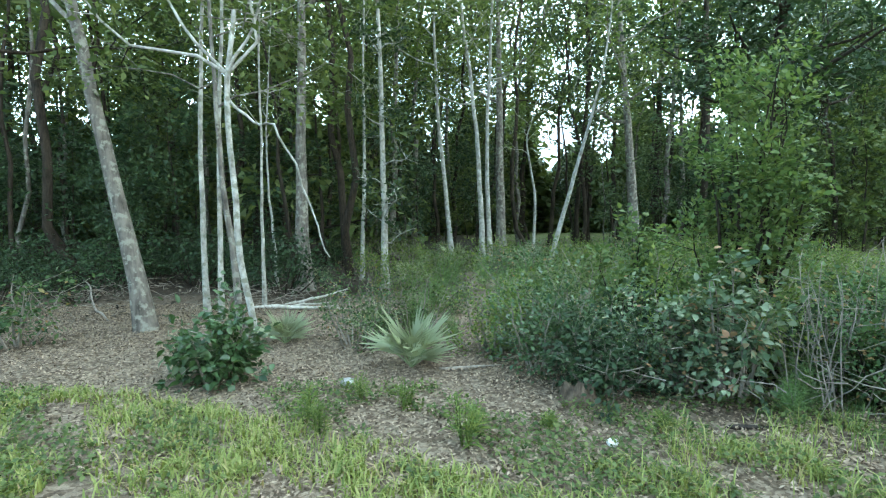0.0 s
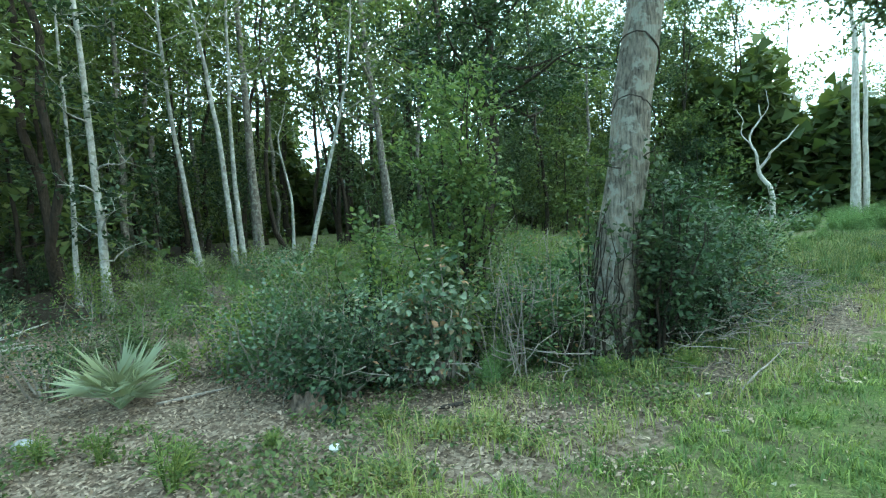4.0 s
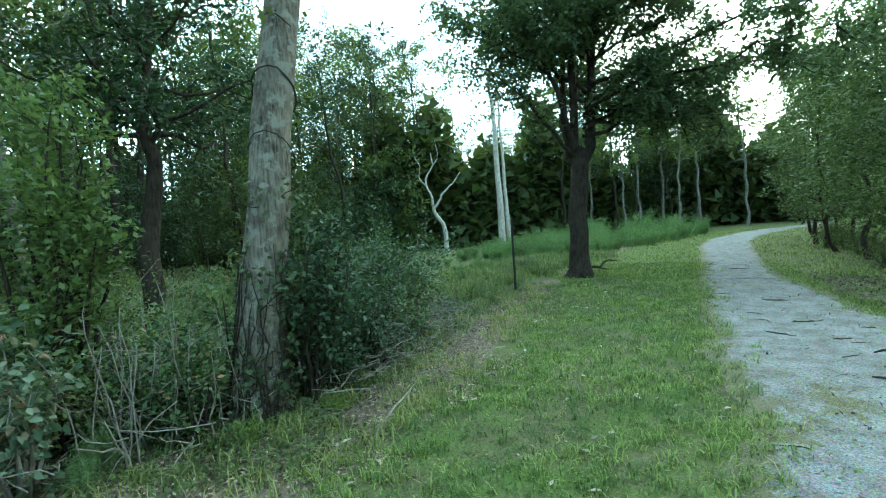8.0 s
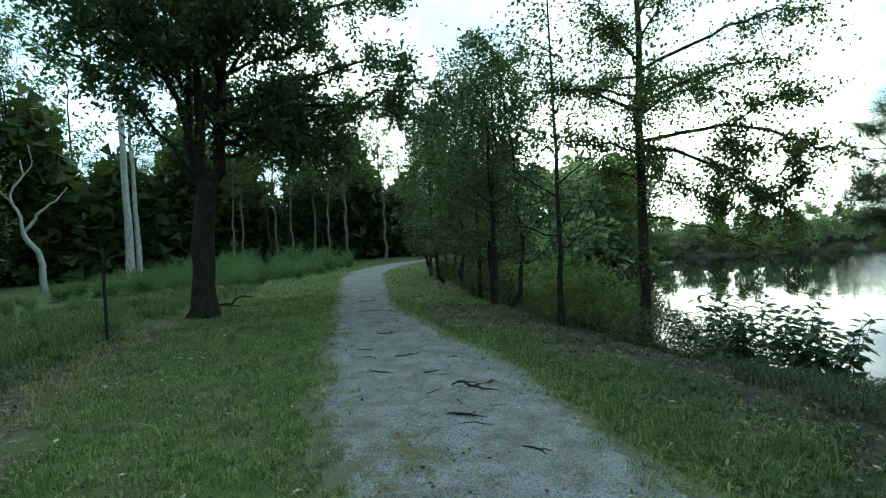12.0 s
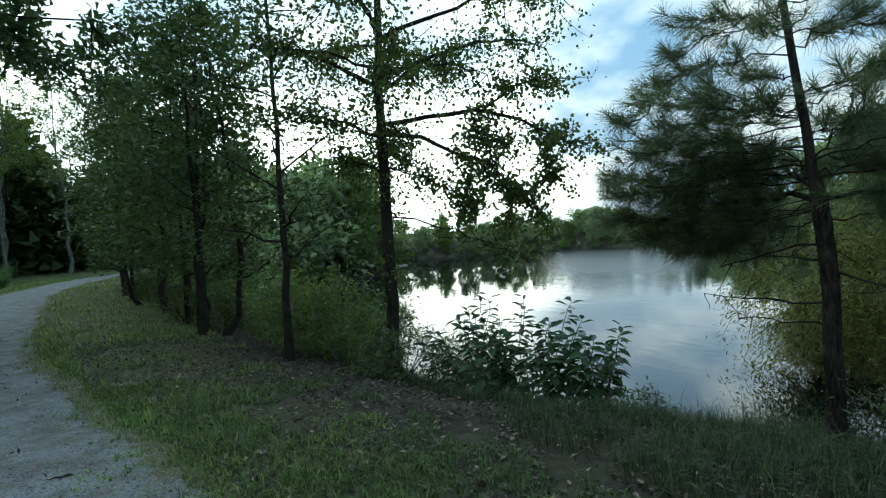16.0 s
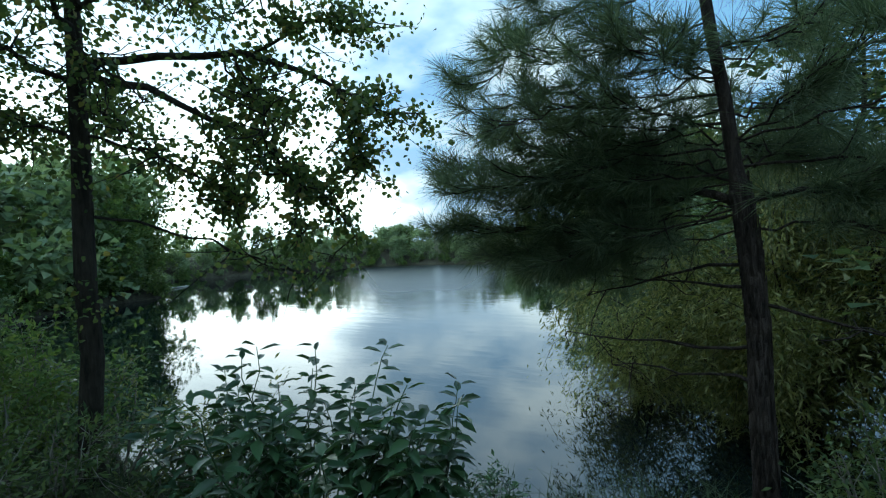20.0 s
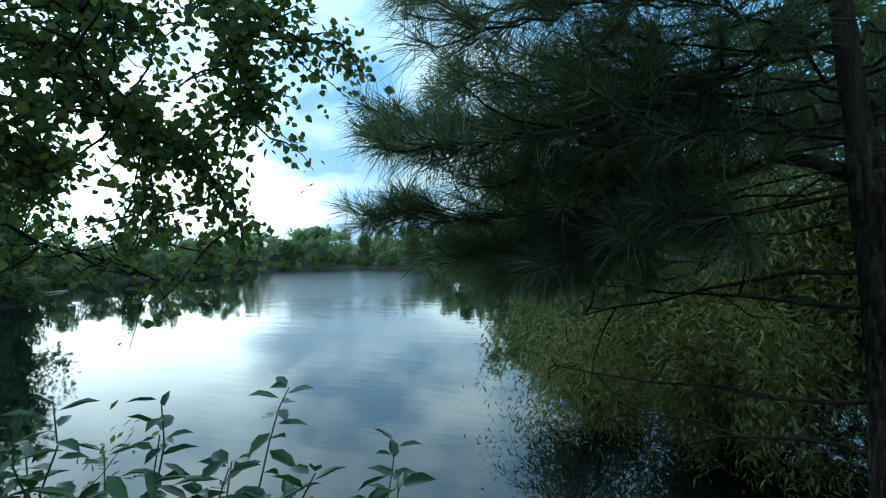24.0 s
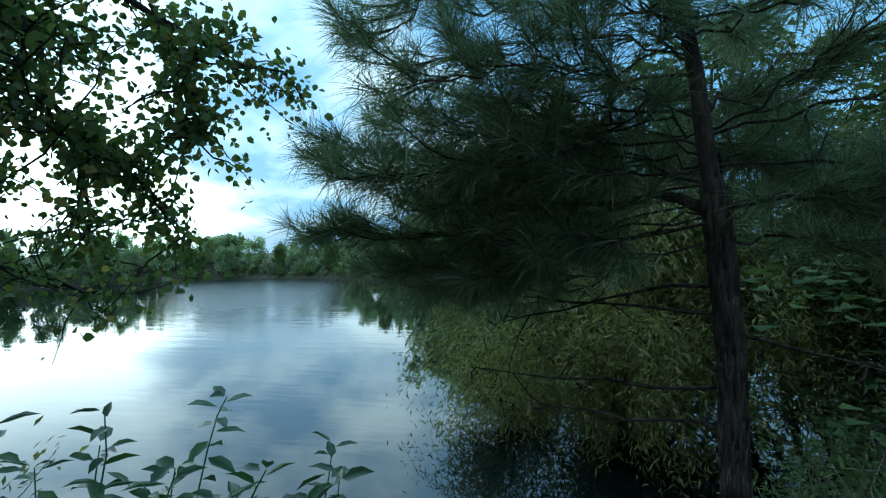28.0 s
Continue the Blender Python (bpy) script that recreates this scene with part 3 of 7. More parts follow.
def build_ground():
    gx, gy = spread(241, 5.2, 900) + 6, spread(241, 5.2, 900) - 1
    x, y = np.meshgrid(gx, gy, indexing="ij")
    z = height(x, y)
    v = np.stack([x, y, z], -1).reshape(-1, 3)
    n = len(gy)
    i, j = np.meshgrid(np.arange(len(gx) - 1), np.arange(n - 1), indexing="ij")
    q = np.stack([i * n + j, (i + 1) * n + j, (i + 1) * n + j + 1, i * n + j + 1], -1)
    me = np_mesh("ground", v, q, (), True)
    # cover: red is grass against leaf litter, green the dark bank, blue darkened soil
    lawn = np.clip((lawn_edge(x) + 0.35 - y) / 1.2 + 0.2, 0, 1) * np.clip((x + 1) / 5 + 0.35, 0, 1)
    lawn = np.maximum(lawn, np.clip((x - 9 + 0.8 * np.abs(y - 4)) / 3, 0, 1) * (y > 3.2 + 0.1 * x))
    lawn = np.where(y < np.interp(x, TRAIL_X, TRAIL_R), np.minimum(lawn, 0.55), lawn)
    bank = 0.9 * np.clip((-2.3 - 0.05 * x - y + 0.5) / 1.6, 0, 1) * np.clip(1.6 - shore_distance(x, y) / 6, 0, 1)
    # humus of the wood, coloured darker still for the deep shade there
    humus_shade = np.clip((y - 8.3 + 0.12 * x) / 2.5, 0, 1) * np.clip((3 - x) / 4 + np.clip((y - 20) / 3, 0, 1), 0, 1)
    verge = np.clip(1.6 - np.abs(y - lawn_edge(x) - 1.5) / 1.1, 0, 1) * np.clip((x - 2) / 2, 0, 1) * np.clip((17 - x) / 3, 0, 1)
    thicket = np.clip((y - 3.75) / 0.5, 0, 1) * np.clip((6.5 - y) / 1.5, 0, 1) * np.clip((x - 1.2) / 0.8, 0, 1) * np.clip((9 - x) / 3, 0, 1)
    humus_shade = np.maximum(np.maximum(humus_shade, 0.45 * verge), 0.9 * thicket)
    col = np.stack([lawn, bank, humus_shade, 0 * x + 1], -1).reshape(-1, 4)
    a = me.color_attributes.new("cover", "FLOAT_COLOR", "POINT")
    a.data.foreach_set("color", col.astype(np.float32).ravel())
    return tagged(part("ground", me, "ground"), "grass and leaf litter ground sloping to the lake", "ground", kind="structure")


build_ground()


def build_trail():
    xs = np.concatenate([np.arange(-40, 0, 1.0), np.arange(0, 24, 0.05), np.arange(24, 60, 0.5)])

    def ragged():
        r = rng.standard_normal(len(xs))
        slow = np.convolve(r, np.ones(21) / 21, "same")
        quick = np.convolve(rng.standard_normal(len(xs)), np.ones(5) / 5, "same")
        return 0.22 * slow + 0.05 * quick

    lo = np.interp(xs, TRAIL_X, TRAIL_R) + ragged() + 0.06 * np.sin(xs * 1.3) - 0.1
    hi = np.interp(xs, TRAIL_X, TRAIL_L) + ragged() + 0.06 * np.sin(xs * 1.1 + 2) + 0.1
    s = np.array([0, 0.02, 0.05, 0.09, 0.14, 0.2, 0.3, 0.4, 0.5, 0.6, 0.7, 0.8, 0.86, 0.91, 0.95, 0.98, 1])
    k = len(s)
    x = np.repeat(xs[:, None], k, 1)
    y = lo[:, None] + (hi - lo)[:, None] * s
    crown = 0.022 * (1 - (2 * s - 1) ** 6) + 0.008
    z = height(x, y) + crown + 0.003 * rng.standard_normal(x.shape)
    i, j = np.meshgrid(np.arange(len(xs) - 1), np.arange(k - 1), indexing="ij")
    q = np.stack([i * k + j, (i + 1) * k + j, (i + 1) * k + j + 1, i * k + j + 1], -1)
    me = np_mesh("gravel_trail", np.stack([x, y, z], -1), q, (), True)
    # how near the verge: there grit and soil mix
    near = np.minimum(y - lo[:, None], hi[:, None] - y)
    worn = np.clip(1 - near / 0.55, 0, 1) + 0.75 * np.exp(-(((x - 6.9) / 0.8) ** 2 + ((y + 1.05) / 0.3) ** 2)) + 0.6 * np.exp(-(((x - 14.2) / 0.5) ** 2 + ((y + 0.4) / 0.3) ** 2))
    a = me.color_attributes.new("verge", "FLOAT_COLOR", "POINT")
    a.data.foreach_set("color", np.stack([worn, worn, worn, worn * 0 + 1], -1).astype(np.float32).ravel())
    tagged(part("gravel_trail", me, "trail"), "pale grey crushed gravel trail with ragged grassy edges", "trail", kind="structure")


build_trail()


def build_water():
    v = [(-300, -300, WATER), (300, -300, WATER), (300, 60, WATER), (-300, 60, WATER)]
    tagged(part("water", np_mesh("water", v, [(0, 1, 2, 3)]), "water"), "calm grey-blue lake water reflecting sky and trees", "lake", kind="structure")


build_water()

# ---- plants ----


def limb_line(start, az, length, rise, n=6, jitter=0.22, sag=0.0):
    end = np.array(start) + [math.cos(az) * length, math.sin(az) * length, rise]
    return wander(start, end, n, jitter, sag)


def make_tree(name, label, h=14.0, r=0.14, crown0=0.4, crown_r=2.5, limbs=14, leaves=2600, leaf=0.16, bark="bark_grey", foliage="leaf_wood",
              line=None, rise=0.5, width=0.55, sides=8, flare=0.35, split=False, twigs=4, clump=0.16, detail=0, droop=0.0, sag=0.0, shape="round",
              category="tree", group="", low=0.5, up=0.35, twig_wood=True, wood_limbs=99):
    """A tree at the world's middle: a tapered trunk with limbs, twigs and separate leaves."""
    top = thing(name, label, category, group)
    tr, cr = Bits(), Bits()
    if line is None:
        line = wander((0, 0, 0), (rng.normal(0, 0.03 * h), rng.normal(0, 0.03 * h), h), 14, 0.12)
    line = np.asarray(line, float)
    s = np.linspace(0, 1, len(line))
    hh = line[-1, 2] - line[0, 2]
    rad = r * (1 - 0.85 * s) * (1 + flare * np.exp(-np.maximum(line[:, 2] - line[0, 2], 0) / 0.3))
    tr.tube(np.vstack([line[:1] - [0, 0, 0.25], line]), np.r_[rad[0] * 1.15, rad], sides, 0.03)
    spots, ways, limb_obs = [], [], []
    az = rng.uniform(0, 6.28)
    for i in range(limbs):
        f = crown0 + (0.98 - crown0) * ((i + rng.uniform(0.1, 0.9)) / limbs)
        p = np.array([np.interp(f, s, line[:, k]) for k in range(3)])
        az += 2.4 + rng.normal(0, 0.4)
        g = (f - crown0) / (1 - crown0)
        if shape == "round":
            L = crown_r * (low + (1 - low) * math.sin(math.pi * min(1, g * 0.8 + 0.2)))
        elif shape == "cone":
            L = crown_r * (1.05 - 0.85 * g)
        else:
            L = crown_r * (0.4 + 0.6 * g)
        L *= rng.uniform(0.75, 1.25)
        ln = limb_line(p, az, L, L * rise * rng.uniform(0.5, 1.4), 6, 0.25, sag)
        r_l = max(0.006, min(0.5 * np.interp(f, s, rad), 0.035 * L))
        b = Bits()
        wooden = i % max(1, round(limbs / wood_limbs)) == 0 if wood_limbs else False
        if wooden:
            b.tube(ln, np.linspace(r_l, r_l * 0.25, 6), 5)
            limb_obs.append(b)
        for _ in range(twigs):
            q = ln[rng.integers(2, 6)]
            tl = wander(q, q + rng.normal(0, 0.36 * L, 3) * [1, 1, 0.7] + [0, 0, 0.06 * L - droop * 0.4 * L], 4, 0.2)
            if twig_wood and wooden:
                b.tube(tl, np.linspace(max(r_l * 0.35, 0.004), 0.003, 4), 3)
            k = max(1, int(leaves / (limbs * twigs)))
            pick = rng.uniform(0.15, 1, k)
            base = np.stack([np.interp(pick, np.linspace(0, 1, 4), tl[:, c]) for c in range(3)], 1)
            off = rng.normal(0, clump * L * 0.5 + 0.05, (k, 3))
            spots.append(base + off)
            ways.append(off + (tl[-1] - tl[0]) * 0.3)
    if spots:
        w = np.concatenate(ways)
        w /= np.linalg.norm(w, axis=1, keepdims=True) + 1e-9
        cr.leaves(np.concatenate(spots), leaf, width, up, detail, w, droop)
    part("trunk", tr, bark, top)
    for b in limb_obs:
        part("limb", b, bark, top)
    if spots:
        part("crown", cr, foliage, top)
    return top


def make_bush(name, label, h=1.2, r=0.8, stems=9, leaves=900, leaf=0.08, foliage="leaf_shrub", bark="dead_twig", width=0.55, detail=0, droop=0.1, group="",
              category="shrub", upright=0.6, clump=0.1, split=False):
    """A shrub of several stems that fan out from the root, with leaves along them."""
    top = thing(name, label, category, group)
    st, lf = Bits(), Bits()
    spots, ways = [], []
    for i in range(stems):
        a = rng.uniform(0, 6.28)
        out = r * math.sqrt(rng.uniform(0.02, 1))
        hh = h * rng.uniform(0.55, 1.1) * (1 - 0.35 * (out / r) ** 2)
        b0 = np.array([math.cos(a) * out * 0.25, math.sin(a) * out * 0.25, -0.05])
        e = np.array([math.cos(a) * out, math.sin(a) * out, hh])
        m = b0 + (e - b0) * np.array([1 - upright * 0.6, 1 - upright * 0.6, 0.55])
        ln = np.vstack([wander(b0, m, 4, 0.1), wander(m, e, 5, 0.15)[1:]])
        st.tube(ln, np.linspace(0.012 + 0.006 * h, 0.003, len(ln)), 4)
        for _ in range(4):
            q = ln[rng.integers(2, len(ln))]
            tl = wander(q, q + rng.normal(0, 0.22 * r + 0.08, 3) + [0, 0, 0.06 * h], 3, 0.2)
            st.tube(tl, [0.005, 0.004, 0.002], 3)
            k = max(1, leaves // (stems * 4))
            pick = rng.uniform(0, 1, (k, 1))
            off = rng.normal(0, clump * r + 0.02, (k, 3))
            spots.append(tl[0] + (tl[-1] - tl[0]) * pick + off)
            ways.append(off + (tl[-1] - tl[0]))
    part("branchwork", st, bark, top)
    w = np.concatenate(ways)
    w /= np.linalg.norm(w, axis=1, keepdims=True) + 1e-9
    pos = np.concatenate(spots)
    pos[:, 2] = np.maximum(pos[:, 2], 0.03)
    lf.leaves(pos, leaf, width, 0.4, detail, w, droop)
    part("foliage", lf, foliage, top)
    return top


def make_fennel(label, h=1.5, r=0.5, stems=9, blades=34, group="", foliage="fennel", name="dog_fennel", wide=0.07, low=0.15):
    """Feathery tall weed: plumes of hair-thin leaves up soft stems."""
    top = thing(name, label, "weed", group)
    st, lf = Bits(), Bits()
    for _ in range(stems):
        a, out = rng.uniform(0, 6.28), r * math.sqrt(rng.uniform())
        e = np.array([math.cos(a) * out, math.sin(a) * out, h * rng.uniform(0.6, 1.1)])
        ln = wander(e * [0.35, 0.35, 0], e, 7, 0.1)
        st.tube(ln, np.linspace(0.008, 0.002, 7), 3)
        pick = rng.uniform(low, 1, blades)
        base = np.stack([np.interp(pick, np.linspace(0, 1, 7), ln[:, c]) for c in range(3)], 1)
        sz = 0.3 * h * (1.15 - pick) + 0.06
        d = rng.normal(0, 1, (blades, 3))
        d[:, 2] = np.abs(d[:, 2]) * 0.6 + 0.15
        d /= np.linalg.norm(d, axis=1, keepdims=True)
        for k in range(3):
            lf.leaves(base + d * sz[:, None] * 0.28 * k, sz * 0.55, wide, 0.3, 0, d + rng.normal(0, 0.3, d.shape))
    part("branchwork", st, "leaf_light", top)
    part("foliage", lf, foliage, top)
    return top


def make_palmetto(label, fans=16, size=0.75, group="", name="saw_palmetto"):
    """A low palm: stalks that each carry a fan of long stiff blades."""
    top = thing(name, label, "palm", group)
    for i in range(fans):
        a = i * 2.4 + rng.normal(0, 0.3)
        tilt = rng.uniform(0.2, 1.1)
        d = np.array([math.cos(a) * math.sin(tilt), math.sin(a) * math.sin(tilt), math.cos(tilt)])
        L = size * rng.uniform(0.15, 0.42)
        b = Bits()
        c = d * L + [0, 0, 0.02]
        b.tube(wander((0, 0, 0), c, 4, 0.05), np.linspace(0.009, 0.006, 4), 4)
        side = np.cross(d, [0, 0, 1.0])
        side /= np.linalg.norm(side) + 1e-9
        nr = np.cross(side, d)
        k = 15
        th = (np.arange(k) / (k - 1) - 0.5) * 2.5 + rng.normal(0, 0.03, k)
        half = np.r_[th - 1.1 / (k - 1), th[-1] + 1.1 / (k - 1)]
        ray = lambda q: d * np.cos(q)[:, None] + side * np.sin(q)[:, None]  # noqa: E731
        ln = (size * rng.uniform(0.4, 0.64, k) * (1 - 0.14 * np.abs(th)))[:, None]
        cuts = c + ray(half) * size * 0.09 - nr * 0.004
        mids = c + ray(th) * ln * 0.3 + nr * 0.016
        tips = c + ray(th) * ln + rng.normal(0, 0.02, (k, 3)) - nr * ln * 0.16 * rng.uniform(0.0, 1.6, (k, 1))
        j = np.arange(k)
        m0, t0 = k + 2, 2 * k + 2
        f = np.concatenate([np.stack(g, 1) for g in ((0 * j, 1 + j, m0 + j), (0 * j, m0 + j, 2 + j), (1 + j, t0 + j, m0 + j), (m0 + j, t0 + j, 2 + j))])
        b.add(np.vstack([[c], cuts, mids, tips]), None, f)
        part("fan", b, "palmetto", top)
    return top


def place(ob, x, y, turn=0.0, scale=1.0, z=None, tilt=(0, 0)):
    zz = z_at(x, y) if z is None else z
    return Matrix.LocRotScale((x, y, zz), Euler((tilt[0], tilt[1], turn)), (scale, scale, scale) if np.isscalar(scale) else scale)


def put(ob, x, y, turn=0.0, scale=1.0, z=None):
    ob.matrix_basis = place(ob, x, y, turn, scale, z)
    return ob


def scatter(protos, spots, lo=0.8, hi=1.25, z=None):
    """Stands copies of the given plants on the spots; the first few spots take the plants themselves."""
    for i, (x, y) in enumerate(spots):
        p = protos[i % len(protos)]
        s = rng.uniform(lo, hi)
        sc = (s * rng.uniform(0.85, 1.15), s * rng.uniform(0.85, 1.15), s)
        m = place(p, x, y, rng.uniform(0, 6.28), sc, z, (rng.normal(0, 0.03), rng.normal(0, 0.03)))
        if i < len(protos):
            p.matrix_basis = m
        else:
            copy_thing(p, m)


def spots_in(n, x0, x1, y0, y1, keep=None, gap=1.0):
    out = []
    tries = 0
    while len(out) < n and tries < n * 40:
        tries += 1
        x, y = rng.uniform(x0, x1), rng.uniform(y0, y1)
        if keep and not keep(x, y):
            continue
        if all((x - a) ** 2 + (y - b) ** 2 > gap * gap for a, b in out):
            out.append((x, y))
    return out


# ---- the named trees of the wood's edge ----
def trunk_line(base, pts):
    """A trunk through offsets (dx, dy, dz) from its base, smoothed."""
    p = np.array([(0, 0, 0)] + list(pts), float)
    s = np.linspace(0, 1, len(p))
    t = np.linspace(0, 1, 15)
    q = np.stack([np.interp(t, s, p[:, k]) for k in range(3)], 1)
    q[1:-1] = (q[:-2] + 2 * q[1:-1] + q[2:]) / 4
    q[1:-1] += rng.normal(0, 0.012, (13, 3))
    return q


def wood_tree(x, y, label, pts=None, **kw):
    t = make_tree("tree", label, line=None if pts is None else trunk_line((x, y), pts), group="trees of the wood", **kw)
    return put(t, x, y)


PALE = "slender tree with pale smooth lichen-spotted bark"
wood_tree(-3.5, 7.1, "leaning grey tree at the edge of the wood", [(-0.3, 0, 1.8), (-0.72, 0, 3.9), (-1.0, 0.1, 5.3), (-1.3, 0.2, 8), (-1.4, 0.3, 13)], r=0.13, crown0=0.45, crown_r=3, limbs=14, leaves=2600, leaf=0.14, bark="bark_grey")
wood_tree(-7.1, 8.7, "dark tree trunk at the edge of the wood", [(-0.3, 0, 3), (-0.5, 0.2, 8), (-0.4, 0, 13)], r=0.16, crown0=0.3, crown_r=3, limbs=14, leaves=2600, leaf=0.14, bark="bark_dark")
wood_tree(-3.0, 8.0, PALE, [(-0.05, 0, 3), (0.1, 0, 6), (0.2, 0, 11)], r=0.052, crown0=0.5, crown_r=2, limbs=10, leaves=1500, leaf=0.12, bark="bark_pale")
wood_tree(-2.7, 7.8, PALE, [(0.05, 0, 3), (0.2, 0, 6), (0.1, 0, 11)], r=0.048, crown0=0.5, crown_r=2, limbs=10, leaves=1500, leaf=0.12, bark="bark_pale")
wood_tree(-1.9, 6.6, "slender tree with flaking brown bark", [(-0.25, 0, 2), (-0.35, 0, 4), (-0.4, 0.2, 9)], r=0.055, crown0=0.5, crown_r=2, limbs=9, leaves=1300, leaf=0.12, bark="bark_grey")


def forked_pale():
    t = thing("tree", "pale slender tree with forked bare crooked limbs", "tree", "trees of the wood")
    trunk = trunk_line((0, 0), [(-0.12, 0, 0.9), (-0.25, 0, 2.2), (-0.28, 0, 3.3), (-0.2, 0.1, 4.2)])
    b = Bits()
    b.tube(np.vstack([[(0, 0, -0.2)], trunk]), np.linspace(0.05, 0.03, 16), 8, 0.05)
    part("trunk", b, "bark_pale", t)
    lf = Bits()
    f = trunk[-4]
    for e, sag in (((-2.4, -0.2, 1.3), 0.03), ((-1.2, 0.4, 2.6), -0.02), ((0.9, 0.3, 2.4), 0.1), ((0.35, 0.1, 4), 0.0)):
        ln = wander(f, f + np.array(e), 9, 0.25, sag)
        b = Bits()
        b.tube(ln, np.linspace(0.023, 0.006, 9), 6, 0.06)
        for _ in range(4):
            q = ln[rng.integers(4, 9)]
            tw = wander(q, q + rng.normal(0, 0.5, 3) + [0, 0, 0.2], 4, 0.2)
            b.tube(tw, [0.01, 0.008, 0.005, 0.003], 4)
            lf.leaves(tw[rng.integers(1, 4, 30)] + rng.normal(0, 0.16, (30, 3)), 0.1, 0.55)
        part("limb", b, "bark_pale", t)
    ln = np.array([f + [0, 0, -0.3], f + [0.3, 0, -0.6], f + [0.55, 0, -0.62], f + [0.8, 0, -1.1], f + [1.05, 0, -1.9], f + [1.2, 0, -2.3]])
    b = Bits()
    ln = np.stack([np.interp(np.linspace(0, 5, 16), np.arange(6), ln[:, k]) for k in range(3)], 1) + rng.normal(0, 0.012, (16, 3))
    b.tube(ln, np.linspace(0.02, 0.01, 16), 6, 0.06)
    part("limb", b, "bark_pale", t)
    part("crown", lf, "leaf_wood", t)
    return put(t, -1.6, 6.15)


forked_pale()
wood_tree(-2.5, 9.3, PALE, [(0, 0, 3), (0.1, 0, 9)], r=0.04, crown0=0.5, crown_r=1.4, limbs=8, leaves=800, leaf=0.12, bark="bark_pale")
wood_tree(-3.1, 12.2, PALE, [(-0.2, 0, 3), (0.1, 0, 9)], r=0.04, crown0=0.5, crown_r=1.4, limbs=8, leaves=800, leaf=0.12, bark="bark_pale")
wood_tree(-2.3, 11.5, "tall grey tree with a flared foot", [(0, 0, 3), (0.15, 0, 8), (0.4, 0, 15)], r=0.17, crown0=0.5, crown_r=3, limbs=14, leaves=2400, leaf=0.16, bark="bark_grey", flare=0.8)
wood_tree(-1.2, 13.5, PALE, [(0.1, 0, 3), (0.1, 0, 6), (0.3, 0, 12)], r=0.06, crown0=0.45, crown_r=2, limbs=9, leaves=1300, leaf=0.14, bark="bark_pale")
wood_tree(-0.45, 11.9, "dark ivy-grown trunk with a pale bare foot", [(0, 0, 3), (-0.1, 0, 7), (0, 0, 12)], r=0.09, crown0=0.1, crown_r=0.8, limbs=22, leaves=2200, leaf=0.12, bark="bark_pale", foliage="leaf_deep", shape="cone")
wood_tree(1.4, 16.7, PALE, [(-0.15, 0, 2), (-0.5, 0, 5.5), (-0.6, 0, 9), (-0.5, 0, 14)], r=0.095, crown0=0.55, crown_r=2.4, limbs=10, leaves=1800, leaf=0.16, bark="bark_pale")
wood_tree(2.35, 15.7, PALE, [(-0.1, 0, 2.5), (-0.3, 0, 5), (-0.8, 0, 9), (-1, 0, 13)], r=0.1, crown0=0.5, crown_r=2.4, limbs=10, leaves=1800, leaf=0.16, bark="bark_pale")
wood_tree(2.6, 16.0, PALE, [(-0.1, 0, 2.5), (-0.1, 0, 5), (0.1, 0, 9), (0.4, 0, 13)], r=0.09, crown0=0.5, crown_r=2.4, limbs=10, leaves=1800, leaf=0.16, bark="bark_pale")
wood_tree(3.6, 20.5, "tall brown-grey tree trunk in the wood", [(-0.1, 0, 6), (-0.2, 0, 17)], r=0.22, crown0=0.5, crown_r=3, limbs=12, leaves=2200, leaf=0.18, bark="bark_grey")
wood_tree(9.0, 20.0, "tall straight tree with a pale upper trunk", [(-0.3, 0, 4), (-0.7, 0, 8), (-1.2, 0, 16)], r=0.25, crown0=0.45, crown_r=3.2, limbs=14, leaves=2600, leaf=0.18, bark="bark_grey")
wood_tree(4.0, 14.2, "pale leaning dead-topped tree", [(0.4, 0, 1.5), (1.0, 0, 3.6), (1.7, 0.2, 6), (2.0, 0.2, 9)], r=0.085, crown0=0.55, crown_r=1.8, limbs=7, leaves=700, leaf=0.14, bark="bark_pale")
wood_tree(4.6, 19.0, "bare crooked pale snag", [(0.1, 0, 2.5), (-0.3, 0, 4.5), (0.1, 0, 6)], r=0.07, crown0=0.55, crown_r=1.2, limbs=6, leaves=120, leaf=0.12, bark="bark_pale")
wood_tree(8.0, 10.6, "dark evergreen tree with a crooked black trunk", [(-0.2, 0, 1.5), (0.25, 0, 3.6), (-0.1, 0, 4.6), (0.4, 0, 6.5), (0.4, 0, 10)], r=0.25, crown0=0.46, crown_r=2.5, limbs=24, leaves=11000, leaf=0.14, bark="bark_dark", foliage="leaf_deep", rise=0.3, clump=0.12, detail=-1, width=0.7)


